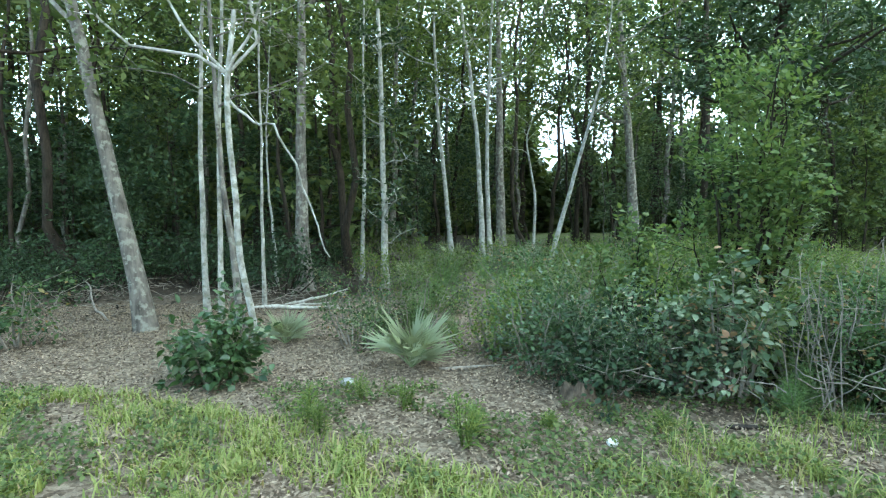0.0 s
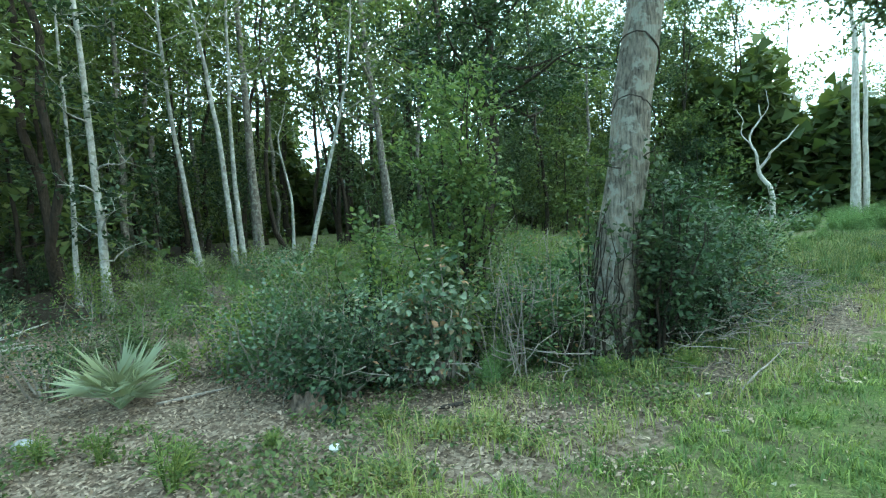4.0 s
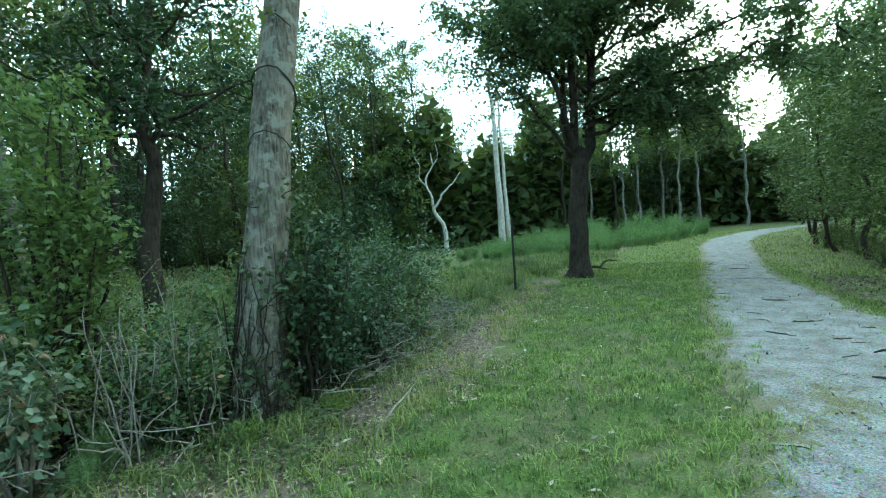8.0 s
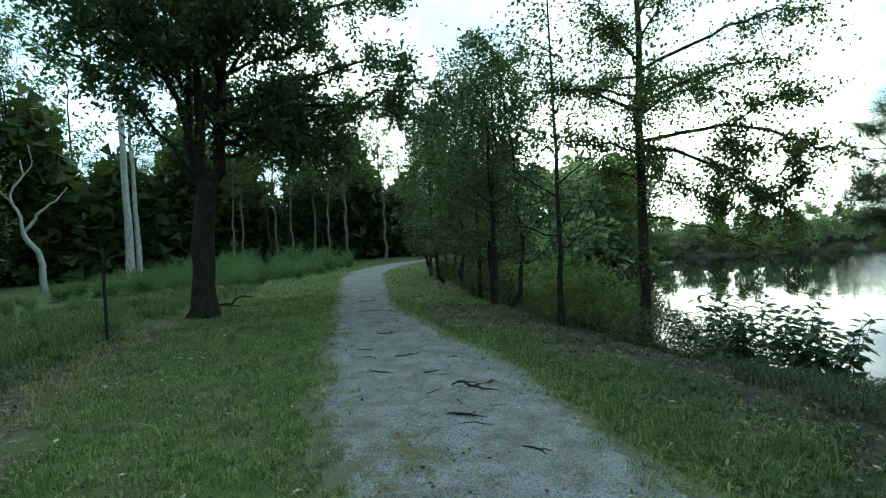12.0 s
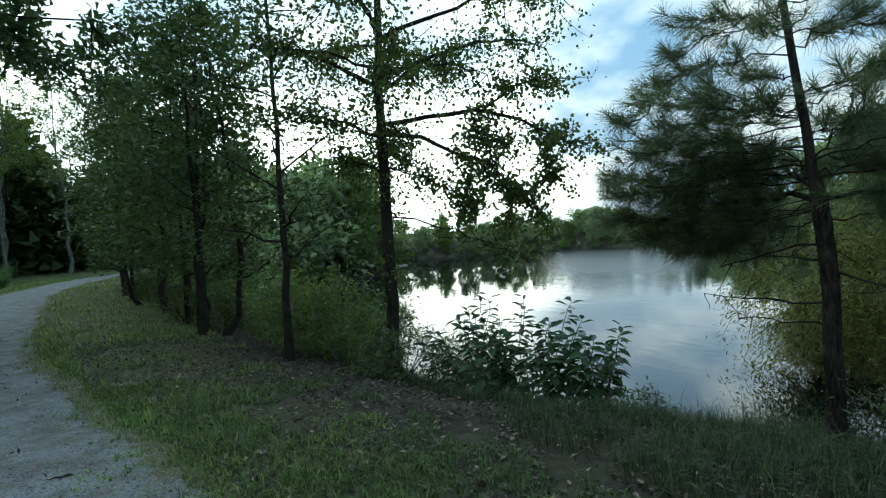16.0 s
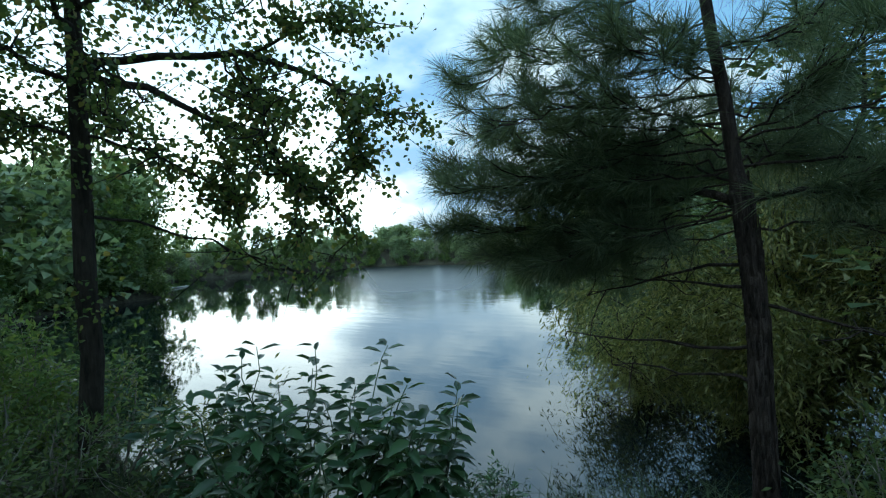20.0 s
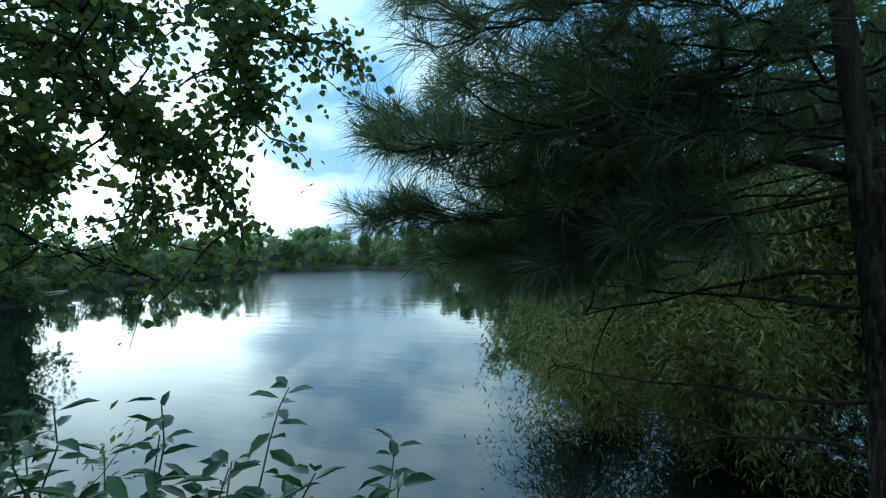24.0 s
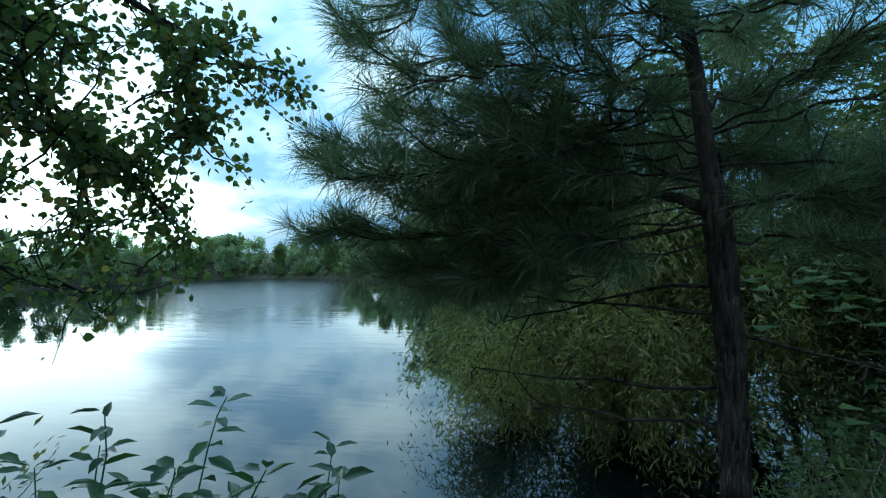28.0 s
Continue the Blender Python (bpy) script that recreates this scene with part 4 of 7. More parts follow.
def ringed_tree():
    t = thing("tree", "big grey ridged trunk with a ring-shaped scar and ivy-grown foot", "tree", "trees of the wood")
    ln = trunk_line((0, 0), [(0.13, -0.03, 1.2), (0.4, -0.09, 3.0), (0.74, -0.18, 5.0), (1.4, -0.3, 9), (1.5, -0.2, 15)])
    b = Bits()
    s = np.linspace(0, 1, 15)
    r = 0.235 * (1 - 0.55 * s) * (1 + 0.3 * np.exp(-ln[:, 2] / 0.35))
    big = np.stack([np.interp(np.linspace(0, 1, 60), s, ln[:, k]) for k in range(3)], 1)
    b.tube(np.vstack([[(0, 0, -0.25)], big]), np.r_[0.34, np.interp(np.linspace(0, 1, 60), s, r)], 22, 0.022)
    part("trunk", b, "bark_big", t)
    # raised scar ring and the vine that made it
    c = np.array([np.interp(3.05, ln[:, 2], ln[:, k]) for k in range(3)])
    for dz, rr, a0, a1 in ((0, 0.2, 0.0, 6.28), (-0.62, 0.205, 2.4, 5.9), (0.5, 0.19, 3.4, 5.6)):
        a = np.linspace(a0, a1, 22)
        ring = np.stack([c[0] + dz * 0.13 + rr * np.cos(a), c[1] - dz * 0.02 + rr * np.sin(a), c[2] + dz + 0.2 * np.cos(a + 2.6)], 1) + rng.normal(0, 0.006, (22, 3))
        b = Bits()
        b.tube(ring, 0.009 if dz == 0 else 0.005, 6, 0.25)
        part("scar_ring", b, "bark_dark", t)
    ivy, vines = Bits(), Bits()
    for i in range(46):
        a0 = rng.uniform(0, 6.28)
        zs = np.linspace(0, rng.uniform(0.4, 1.7), 9)
        a = a0 + np.cumsum(rng.normal(0, 0.18, 9))
        cx, cy, rr = (np.interp(zs, ln[:, 2], q) for q in (ln[:, 0], ln[:, 1], r))
        p = np.stack([cx + (rr + 0.015) * np.cos(a), cy + (rr + 0.015) * np.sin(a), zs], 1)
        vines.tube(p, np.linspace(0.014, 0.005, 9), 4)
        q = p[rng.integers(1, 9, 20)] + rng.normal(0, 0.06, (20, 3))
        ivy.leaves(q, 0.06, 0.8, 0.2, 0)
    for i in range(30):
        a0 = rng.uniform(3.6, 6.6)
        z0 = rng.uniform(0.3, 2.1)
        c0 = np.array([np.interp(z0, ln[:, 2], ln[:, 0]) + 0.27 * math.cos(a0), np.interp(z0, ln[:, 2], ln[:, 1]) + 0.27 * math.sin(a0), z0])
        tw = wander(c0, c0 + rng.normal(0, 0.2, 3) + [0.06 * math.cos(a0), 0.06 * math.sin(a0), 0.08], 6, 0.25)
        vines.tube(tw, np.linspace(0.006, 0.002, 6), 4)
        ivy.leaves(tw[rng.integers(1, 6, 22)] + rng.normal(0, 0.07, (22, 3)), 0.065, 0.7, 0.2, 0)
    part("vine", vines, "bark_dark", t)
    part("ivy", ivy, "leaf_oak", t, "dull dark green ivy leaves")
    crown = Bits()
    for i in range(12):
        f = 0.5 + 0.5 * i / 12
        p = np.array([np.interp(f, s, ln[:, k]) for k in range(3)])
        l2 = limb_line(p, rng.uniform(0, 6.28), rng.uniform(2, 3.5), rng.uniform(0.5, 2), 6)
        b = Bits()
        b.tube(l2, np.linspace(0.05, 0.012, 6), 5)
        part("limb", b, "bark_big", t)
        crown.leaves(l2[rng.integers(2, 6, 170)] + rng.normal(0, 0.5, (170, 3)), 0.14, 0.55)
    part("crown", crown, "leaf_wood", t)
    return put(t, 4.86, 3.46)


ringed_tree()

# ---- the wood behind ----
T_TALL = [make_tree("tree", "tall slender hardwood of the wood", h=rng.uniform(14, 18), r=rng.uniform(0.09, 0.16), crown0=c0, crown_r=2.9, limbs=17, leaves=4200, leaf=0.17, detail=-1, width=0.85,
                    twig_wood=False, wood_limbs=5, bark=bk, foliage=fo, group="trees of the wood", sides=6, twigs=4, clump=0.09)
          for c0, bk, fo in ((0.36, "bark_dark", "leaf_wood"), (0.45, "bark_dark", "leaf_wood"), (0.34, "bark_dark", "leaf_deep"), (0.48, "bark_grey", "leaf_light"))]
T_BACK = [make_tree("tree", "dark tree deep in the wood", h=16, r=rng.uniform(0.12, 0.17), crown0=c0, crown_r=3.0, limbs=14, leaves=1900, leaf=0.28, detail=-1, width=0.85, twig_wood=False, wood_limbs=3, bark="bark_dark",
                    foliage="leaf_wood", group="trees of the wood", sides=6) for c0 in (0.35, 0.45)]
T_PINE = [make_tree("pine_tree", "tall pine with a bare dark trunk and tufted crown", h=20, r=0.17, crown0=0.5, crown_r=2.6, limbs=18, leaves=3400, leaf=0.28, detail=-1, twig_wood=False, wood_limbs=5, bark="bark_dark",
                    foliage="leaf_deep", group="trees of the wood", width=0.3, sides=6, clump=0.12, shape="cone", rise=0.25) for _ in range(2)]
T_UNDER = [make_tree("sapling", "thin leafy sapling in the shade of the wood", h=h, r=0.045, crown0=0.15, crown_r=1.5, limbs=16, leaves=1700, leaf=0.17, detail=-1, width=0.8, twig_wood=False, wood_limbs=3, bark="bark_dark",
                     foliage=fo, group="saplings of the wood", sides=5, twigs=3, category="tree") for h, fo in ((5.5, "leaf_deep"), (4.2, "leaf_wood"), (6.5, "leaf_oak"))]
T_POLE = [make_tree("tree", "thin bare dark trunk in the wood", h=12, r=r, crown0=0.7, crown_r=1.6, limbs=6, leaves=500, leaf=0.25, detail=-1, twig_wood=False, wood_limbs=2, bark=bk, foliage="leaf_deep", group="trees of the wood", sides=5)
          for r, bk in ((0.06, "bark_dark"), (0.045, "bark_grey"), (0.09, "bark_dark"))]


def in_wood(x, y):
    if x < -1.5:
        return y > 9.5 - 0.1 * x
    if x < 12:
        return y > 21
    return y > 21 + (x - 12) * 0.12


scatter(T_TALL, spots_in(68, -34, 58, 9, 36, in_wood, 2.6), 0.8, 1.2)
scatter(T_BACK, spots_in(42, -45, 64, 34, 52, in_wood, 3.0), 0.9, 1.25)
scatter(T_PINE, spots_in(22, -36, 60, 14, 44, in_wood, 4), 0.85, 1.2)
scatter(T_UNDER, spots_in(95, -38, 58, 12, 42, lambda x, y: in_wood(x, y) and not (x < 0 and y < 15), 2.0), 0.6, 1.4)
scatter(T_UNDER, spots_in(46, 12, 56, 20, 29, in_wood, 1.6), 0.5, 1.1)
scatter(T_UNDER[:1], spots_in(15, -22, -3, 12, 20, in_wood, 1.6), 0.55, 1.0)
scatter(T_POLE, spots_in(52, -26, 40, 11, 36, in_wood, 1.6), 0.8, 1.3)
# east end of the meadow, beyond the bend of the trail
scatter(T_TALL, spots_in(26, 46, 85, -8, 30, lambda x, y: abs(y + 0.5) > 2.0 or x > 62, 3.0), 0.8, 1.15)
scatter(T_UNDER, spots_in(32, 46, 80, -10, 28, lambda x, y: abs(y + 0.5) > 2.5 or x > 60, 2.4), 0.8, 1.4)

# ---- the big oak by the trail and its neighbours ----
def oak_tree():
    t = thing("oak_tree", "broad dark oak forking low beside the trail", "tree")
    trunk = trunk_line((0, 0), [(0.02, 0, 0.9), (0.12, -0.02, 1.9), (0.3, -0.08, 3.0), (0.36, -0.12, 3.5)])
    b = Bits()
    b.tube(np.vstack([[(0, 0, -0.3)], trunk]), np.r_[0.55, np.interp(np.linspace(0, 1, 15), [0, 0.08, 0.22, 1], [0.45, 0.31, 0.265, 0.23])], 14, 0.05)
    part("trunk", b, "bark_dark", t)
    f = trunk[-2]
    spots = []

    def twiggy(ln, r0, reach, n, twigs=16, droop=0.0):
        b2 = Bits()
        b2.tube(ln, np.linspace(r0, max(0.012, r0 * 0.18), len(ln)), 7, 0.04)
        for _ in range(twigs):
            q = ln[rng.integers(len(ln) // 3, len(ln))]
            e = q + rng.normal(0, reach, 3) * [1, 1, 0.6] + [0, 0, 0.1 - droop]
            tl = wander(q, e, 5, 0.2)
            b2.tube(tl, np.linspace(0.02, 0.004, 5), 4)
            k = n // twigs
            spots.append(tl[rng.integers(1, 5, k)] + rng.normal(0, 0.08 + 0.13 * reach, (k, 3)))
        part("limb", b2, "bark_dark", t)

    for e, r0 in (((0.5, -0.7, 6.4), 0.17), ((-0.3, 0.15, 6.8), 0.15), ((-1.7, 1.3, 5.4), 0.1), ((1.2, 0.7, 6.0), 0.13)):
        ln = wander(f - [0, 0, 0.25], f + np.array(e), 12, 0.14)
        twiggy(ln[4:], r0 * 0.7, 0.7, 2000)
        b = Bits()
        b.tube(ln[:5], np.linspace(r0, r0 * 0.72, 5), 8, 0.04)
        part("limb", b, "bark_dark", t)
        for k in range(6):
            o = ln[rng.integers(5, 12)]
            a = math.atan2(e[1] - 0.4, e[0]) + rng.normal(0, 1.1)
            L = rng.uniform(1.6, 3.2)
            twiggy(wander(o, o + [math.cos(a) * L, math.sin(a) * L, L * rng.uniform(0.1, 0.6)], 8, 0.22), 0.055, 0.55, 1100, 12, 0.1)
    # long limbs that reach over the trail and the meadow
    for e, z, n in (((-1.2, -5.6, 0.7), 1.2, 4200), ((0.6, -5.0, 1.2), 0.6, 3000), ((2.2, -4.6, 1.0), 1.4, 2800), ((-2.0, -3.6, 2.0), 2.4, 3200), ((3.4, -2.0, 0.9), 0.9, 2400), ((-2.4, 2.0, 2.6), 0.0, 2000),
                    ((1.2, 3.2, 1.6), 1.8, 1800), ((3.4, 1.2, 1.2), 1.5, 1800), ((-0.4, -4.4, 1.6), 3.2, 3200), ((1.6, -3.2, 0.2), 0.8, 2200), ((0.4, -3.4, -0.7), 1.1, 2300), ((1.6, -2.6, -0.9), 1.4, 2000), ((-0.6, -2.8, -0.2), 1.6, 1900),
                    ((-2.2, -5.0, 0.2), 2.0, 4200), ((-3.2, -1.4, 2.6), 2.6, 3000)):
        o = f + np.array([0.1, -0.12, 1.0]) * z
        twiggy(wander(o, o + np.array(e), 10, 0.22, -0.08), 0.065, 0.6, int(0.56 * n), 18, 0.3)
    cr = Bits()
    cr.leaves(np.concatenate(spots), 0.15, 0.6, 0.35, -1)
    part("crown", cr, "leaf_oak", t)
    put(t, 16.0, 3.7)


oak_tree()


def dead_snag(label, forks, r):
    t = thing("dead_tree", label, "tree")
    for ln, r0, r1 in forks:
        b = Bits()
        p = np.array(ln, float)
        s = np.linspace(0, 1, len(p))
        q = np.stack([np.interp(np.linspace(0, 1, 12), s, p[:, k]) for k in range(3)], 1) + rng.normal(0, 0.03, (12, 3))
        b.tube(q, np.linspace(r0, r1, 12), 7, 0.04)
        part("trunk" if r0 > 0.2 else "limb", b, "snag", t)
    return t


def fork(*pts):
    """Points (to the lake side, up) of a limb, seen across the meadow."""
    return [(0.53 * u, -0.85 * u + 0.15 * math.sin(2.3 * h), h) for u, h in pts]


put(dead_snag("bleached dead tree with crooked forked limbs", [(fork((0, -0.3), (0.05, 0.9), (-0.15, 1.9), (-0.3, 2.7), (-0.7, 3.4), (-0.8, 3.9)), 0.201, 0.13),
                                                              (fork((-0.8, 3.8), (-0.4, 4.4), (-0.25, 4.9), (0.4, 5.4), (1.1, 5.9), (1.5, 6.5)), 0.11, 0.03),
                                                              (fork((-0.8, 3.8), (-1.1, 4.8), (-1.35, 5.5), (-1.2, 6.4), (-0.8, 7.2), (-0.8, 8.2)), 0.11, 0.04),
                                                              (fork((-1.35, 5.5), (-1.8, 6.3), (-1.8, 7.2), (-2.2, 8.0)), 0.05, 0.02),
                                                              (fork((-0.8, 7.2), (-0.3, 8.0), (-0.3, 9.2)), 0.035, 0.015)], 0.2), 32, 17.6, 0, 0.85)
put(dead_snag("bleached twin-stemmed dead tree", [([(0, 0, -0.3), (-0.1, 0, 5), (-0.2, 0, 11), (-0.5, 0.2, 13)], 0.3, 0.1),
                                                 ([(0.6, -0.3, -0.3), (0.5, -0.3, 4), (0.2, -0.2, 12)], 0.22, 0.08),
                                                 ([(-0.2, 0, 11), (0.9, -0.4, 12.2)], 0.06, 0.03)], 0.2), 38.3, 16.3)


def stake():
    t = Bits()
    t.tube(wander((0, 0, -0.1), (0.03, 0, 1.75), 7, 0.03), np.linspace(0.035, 0.025, 7), 6, 0.05)
    ob = part("stake", t, "post")
    return put(tagged(ob, "thin dark wooden stake standing in the grass", "stake"), 13.06, 4.4)


stake()

# ---- thicket, meadow and the wood's edge ----
B_THICK = [make_bush("shrub", "tangled leafy shrub of the thicket", h=h, r=r, stems=12, leaves=1300, leaf=lf, foliage=fo, group="thicket shrubs")
           for h, r, lf, fo in ((1.0, 0.9, 0.09, "leaf_shrub"), (1.3, 0.9, 0.08, "leaf_wood"), (0.9, 0.8, 0.1, "leaf_silver"), (1.1, 0.9, 0.08, "leaf_light"))]
scatter(B_THICK, spots_in(56, -0.6, 10.5, 5.6, 16.5, lambda x, y: y > 5.2 + 0.08 * x and not (x < 1 and y < 10), 0.9), 0.5, 0.95)
scatter(B_THICK, spots_in(46, 2.5, 14, 9, 21, None, 1.1), 0.6, 1.1)
FENNEL = [make_fennel("feathery bright green dog fennel", 1.5, 0.5, 10, 60, group="dog fennel", wide=0.055) for _ in range(3)]
scatter(FENNEL, spots_in(48, 0.2, 12, 5.6, 15, None, 0.9), 0.55, 0.95)
scatter(FENNEL, spots_in(90, 9.5, 25, 3.6, 9.5, lambda x, y: y > lawn_edge(x) + 0.8 and not (x < 12 and y > 7), 0.55), 0.22, 0.5)
MOUND = [make_fennel("feathery bright green mound of dog fennel", 1.5, 0.8, 24, 30, "dog fennel", wide=0.1, low=0.04) for _ in range(3)]
scatter(MOUND, spots_in(58, 25, 34, 3, 13, lambda x, y: y > 5.0 - 0.24 * (x - 26), 0.9), 0.5, 1.0)
scatter(MOUND, spots_in(16, 17, 26, 8, 14, None, 1.0), 0.5, 0.7)
scatter(MOUND, spots_in(46, 33, 48, 2.2, 13, lambda x, y: y > 3.4 - 0.12 * (x - 33), 1.0), 0.7, 1.3)


# very dark leaves, set thickly to stand for deep shade on this floor
B_DARK = [make_bush("shrub", "shadowy undergrowth on the floor of the wood", h=h, r=0.95, stems=11, leaves=1300, leaf=0.1, foliage="leaf_deep", bark="bark_dark", group="undergrowth of the wood") for h in (0.8, 1.2)]
scatter(B_DARK, spots_in(36, -16, -1.8, 9.4, 18, lambda x, y: y > 9.3 - 0.1 * x - 0.8, 1.0), 0.7, 1.3)


def far_wood():
    """The closed dark foliage far back in the wood."""
    b = Bits()
    n = 105000
    az = np.radians(rng.uniform(-62, 101, n))
    d = rng.uniform(52, 62, n) * (1 + 0.12 * np.sin(az * 5))
    clump = 9.5 + 2.5 * np.sin(az * 23) + 2.5 * np.sin(az * 61 + 1)
    z = rng.uniform(0, 1, n) ** 1.15 * clump
    b.leaves(np.stack([4 + np.sin(az) * d, np.cos(az) * d - 4, z], 1) + rng.normal(0, 0.3, (n, 3)), 1.05, 0.85, 0.35, -1)
    tagged(part("far_wood", b, "leaf_wood"), "dense dark green foliage deep in the wood", "woodland", kind="stuff")


far_wood()


def wood_floor(x, y):
    return y > 9.3 - 0.12 * x


def canopy():
    """The closed roof of leaves over the wood."""
    b = Bits()
    n = 95000
    x, y, z = rng.uniform(-48, 64, n), rng.uniform(10, 50, n), rng.uniform(0, 1, n)
    z = 8.0 + 7.5 * z + 1.2 * np.sin(x * 0.7) + 0.8 * np.sin(y * 0.9)
    edge = np.where(x < -1.5, 9.5 - 0.1 * x, 22 + 0.12 * np.maximum(x - 12, 0))
    k = (y > edge + 3) & (np.where((x < 1) & (y > 17), 0.45, 0) + patchy(x + 0.3 * z, y, 0.85, 1.7) + 0.5 * np.sin(z * 1.7 + x) > 0.0)
    p = np.stack([x[k], y[k], z[k]], 1)
    b.leaves(p, 0.36, 0.8, 0.35, -1)
    tagged(part("canopy", b, "leaf_wood"), "closed leafy canopy of the wood", "woodland", kind="stuff")


def patchy(x, y, scale, seed):
    return np.sin(x * scale + seed) * np.sin(y * scale * 1.3 + seed * 2) + 0.6 * np.sin(x * scale * 2.7 + y * scale * 1.9 + seed)


canopy()
scatter(B_THICK, spots_in(14, -3, 1.5, 9.5, 24, wood_floor, 1.5), 0.6, 1.2)

# low growth along the clearing's edge, shrub by shrub
def edge_shrub(x, y, label, **kw):
    return put(make_bush("shrub", label, group="shrubs along the clearing", **kw), x, y, rng.uniform(0, 6.28))


edge_shrub(-1.45, 4.55, "compact dark green leafy shrub by the lawn", h=0.7, r=0.42, stems=14, leaves=1500, leaf=0.085, foliage="leaf_bank", width=0.6, detail=1)
edge_shrub(-4.5, 6.0, "small thin shrub at the edge of the wood", h=0.9, r=0.5, stems=9, leaves=700, leaf=0.08)
for x, y, h, r, fo, lf in ((-0.3, 5.9, 0.8, 0.6, "leaf_shrub", 0.07), (1.7, 4.7, 0.85, 0.65, "leaf_bank", 0.09), (2.35, 4.6, 0.75, 0.5, "leaf_silver", 0.09), (2.1, 4.05, 0.6, 0.45, "leaf_deep", 0.1),
                           (2.85, 3.95, 0.8, 0.35, "leaf_silver", 0.11), (3.15, 3.75, 1.2, 0.38, "leaf_silver", 0.12), (3.3, 4.4, 1.1, 0.6, "leaf_light", 0.085), (3.9, 3.95, 0.9, 0.5, "leaf_wood", 0.07),
                           (4.25, 4.1, 1.1, 0.5, "leaf_shrub", 0.08), (1.3, 5.6, 0.8, 0.6, "leaf_light", 0.08), (2.2, 5.6, 1.0, 0.7, "leaf_wood", 0.08), (4.5, 5.3, 1.2, 0.7, "leaf_wood", 0.08),
                           (0.4, 6.3, 0.7, 0.6, "leaf_wood", 0.07)):
    edge_shrub(x, y, "leafy shrub with pale silvery undersides" if fo == "leaf_silver" else "knee-high tangled green shrub", h=h, r=r, stems=11, leaves=int(2500 * r / 0.6), leaf=lf * 0.56, foliage=fo, width=0.6, detail=1 if lf > 0.095 else 0)
put(make_bush("sapling_clump", "tall clump of light green young saplings", h=3.35, r=0.52, stems=16, leaves=7500, leaf=0.07, foliage="leaf_sapling", bark="bark_dark", upright=0.9, width=0.6, clump=0.13, category="sapling"), 3.75, 4.6)
put(make_bush("sapling_clump", "slender young sapling clump", h=1.6, r=0.45, stems=7, leaves=2000, leaf=0.08, foliage="leaf_sapling", bark="bark_dark", upright=0.9, width=0.6, clump=0.13, category="sapling"), 3.0, 5.4)
for x, y, h in ((2.6, 5.0, 0.7), (3.2, 4.8, 0.8), (3.7, 4.1, 0.7), (4.3, 4.4, 0.9)):
    edge_shrub(x, y, "low dark evergreen shrub in the shade of the thicket", h=h, r=0.45, stems=10, leaves=1700, leaf=0.05, foliage="leaf_deep", bark="bark_dark", width=0.6)
# many-stemmed bush with bare feet beside the ringed tree
def stemmed_bush(x, y, n, h, r, label, leaf=0.075):
    t = thing("shrub", label, "shrub", "shrubs along the clearing")
    lf = Bits()
    for i in range(n):
        a = rng.uniform(0, 6.28)
        q = rng.uniform(0.3, 1.0) * r
        ln = wander((0.1 * math.cos(a), 0.1 * math.sin(a), -0.05), (q * math.cos(a), q * math.sin(a), h * rng.uniform(0.75, 1.05)), 9, 0.12)
        b = Bits()
        b.tube(ln, np.linspace(0.02, 0.007, 9), 6, 0.05)
        for _ in range(9):
            o = ln[rng.integers(4, 9)]
            tl = wander(o, o + rng.normal(0, 0.24, 3) + [0, 0, 0.03], 5, 0.2)
            b.tube(tl, np.linspace(0.006, 0.002, 5), 4)
            lf.leaves(tl[rng.integers(1, 5, 34)] + rng.normal(0, 0.06, (34, 3)), leaf, 0.5, 0.3, 0)
        part("stem", b, "bark_dark", t)
    part("foliage", lf, "leaf_deep", t)
    return put(t, x, y)


stemmed_bush(5.33, 3.3, 8, 1.75, 0.55, "dark evergreen bush with several bare stems beside the big trunk")
stemmed_bush(5.75, 3.75, 7, 1.6, 0.6, "dark evergreen bush with several bare stems in the thicket")
# bushes round the ringed tree
for x, y, h, r, fo, lf in ((6.05, 3.85, 1.35, 0.45, "leaf_deep", 0.075), (6.75, 4.25, 0.95, 0.5, "leaf_wood", 0.065), (5.2, 4.2, 1.3, 0.6, "leaf_shrub", 0.08),
                           (5.62, 3.22, 0.6, 0.28, "leaf_deep", 0.05), (4.3, 3.55, 0.7, 0.35, "leaf_shrub", 0.06), (6.6, 3.7, 0.95, 0.6, "leaf_deep", 0.06), (7.4, 4.1, 1.1, 0.65, "leaf_deep", 0.06), (8.2, 4.6, 0.85, 0.6, "leaf_wood", 0.06), (7.9, 4.0, 0.5, 0.4, "leaf_shrub", 0.06)):
    edge_shrub(x, y, "dense dark evergreen bush beside the big trunk" if fo != "leaf_shrub" else "low tangled shrub beside the lawn", h=h, r=r, stems=12, leaves=int(2600 * r / 0.7), leaf=lf, foliage=fo, bark="bark_dark", width=0.6)
for x, y in ((9.3, 5.1), (8.9, 5.7)):
    edge_shrub(x, y, "rounded bright green bush in rough grass", h=1.75, r=1.0, stems=18, leaves=5200, leaf=0.075, foliage="leaf_bank", width=0.45)
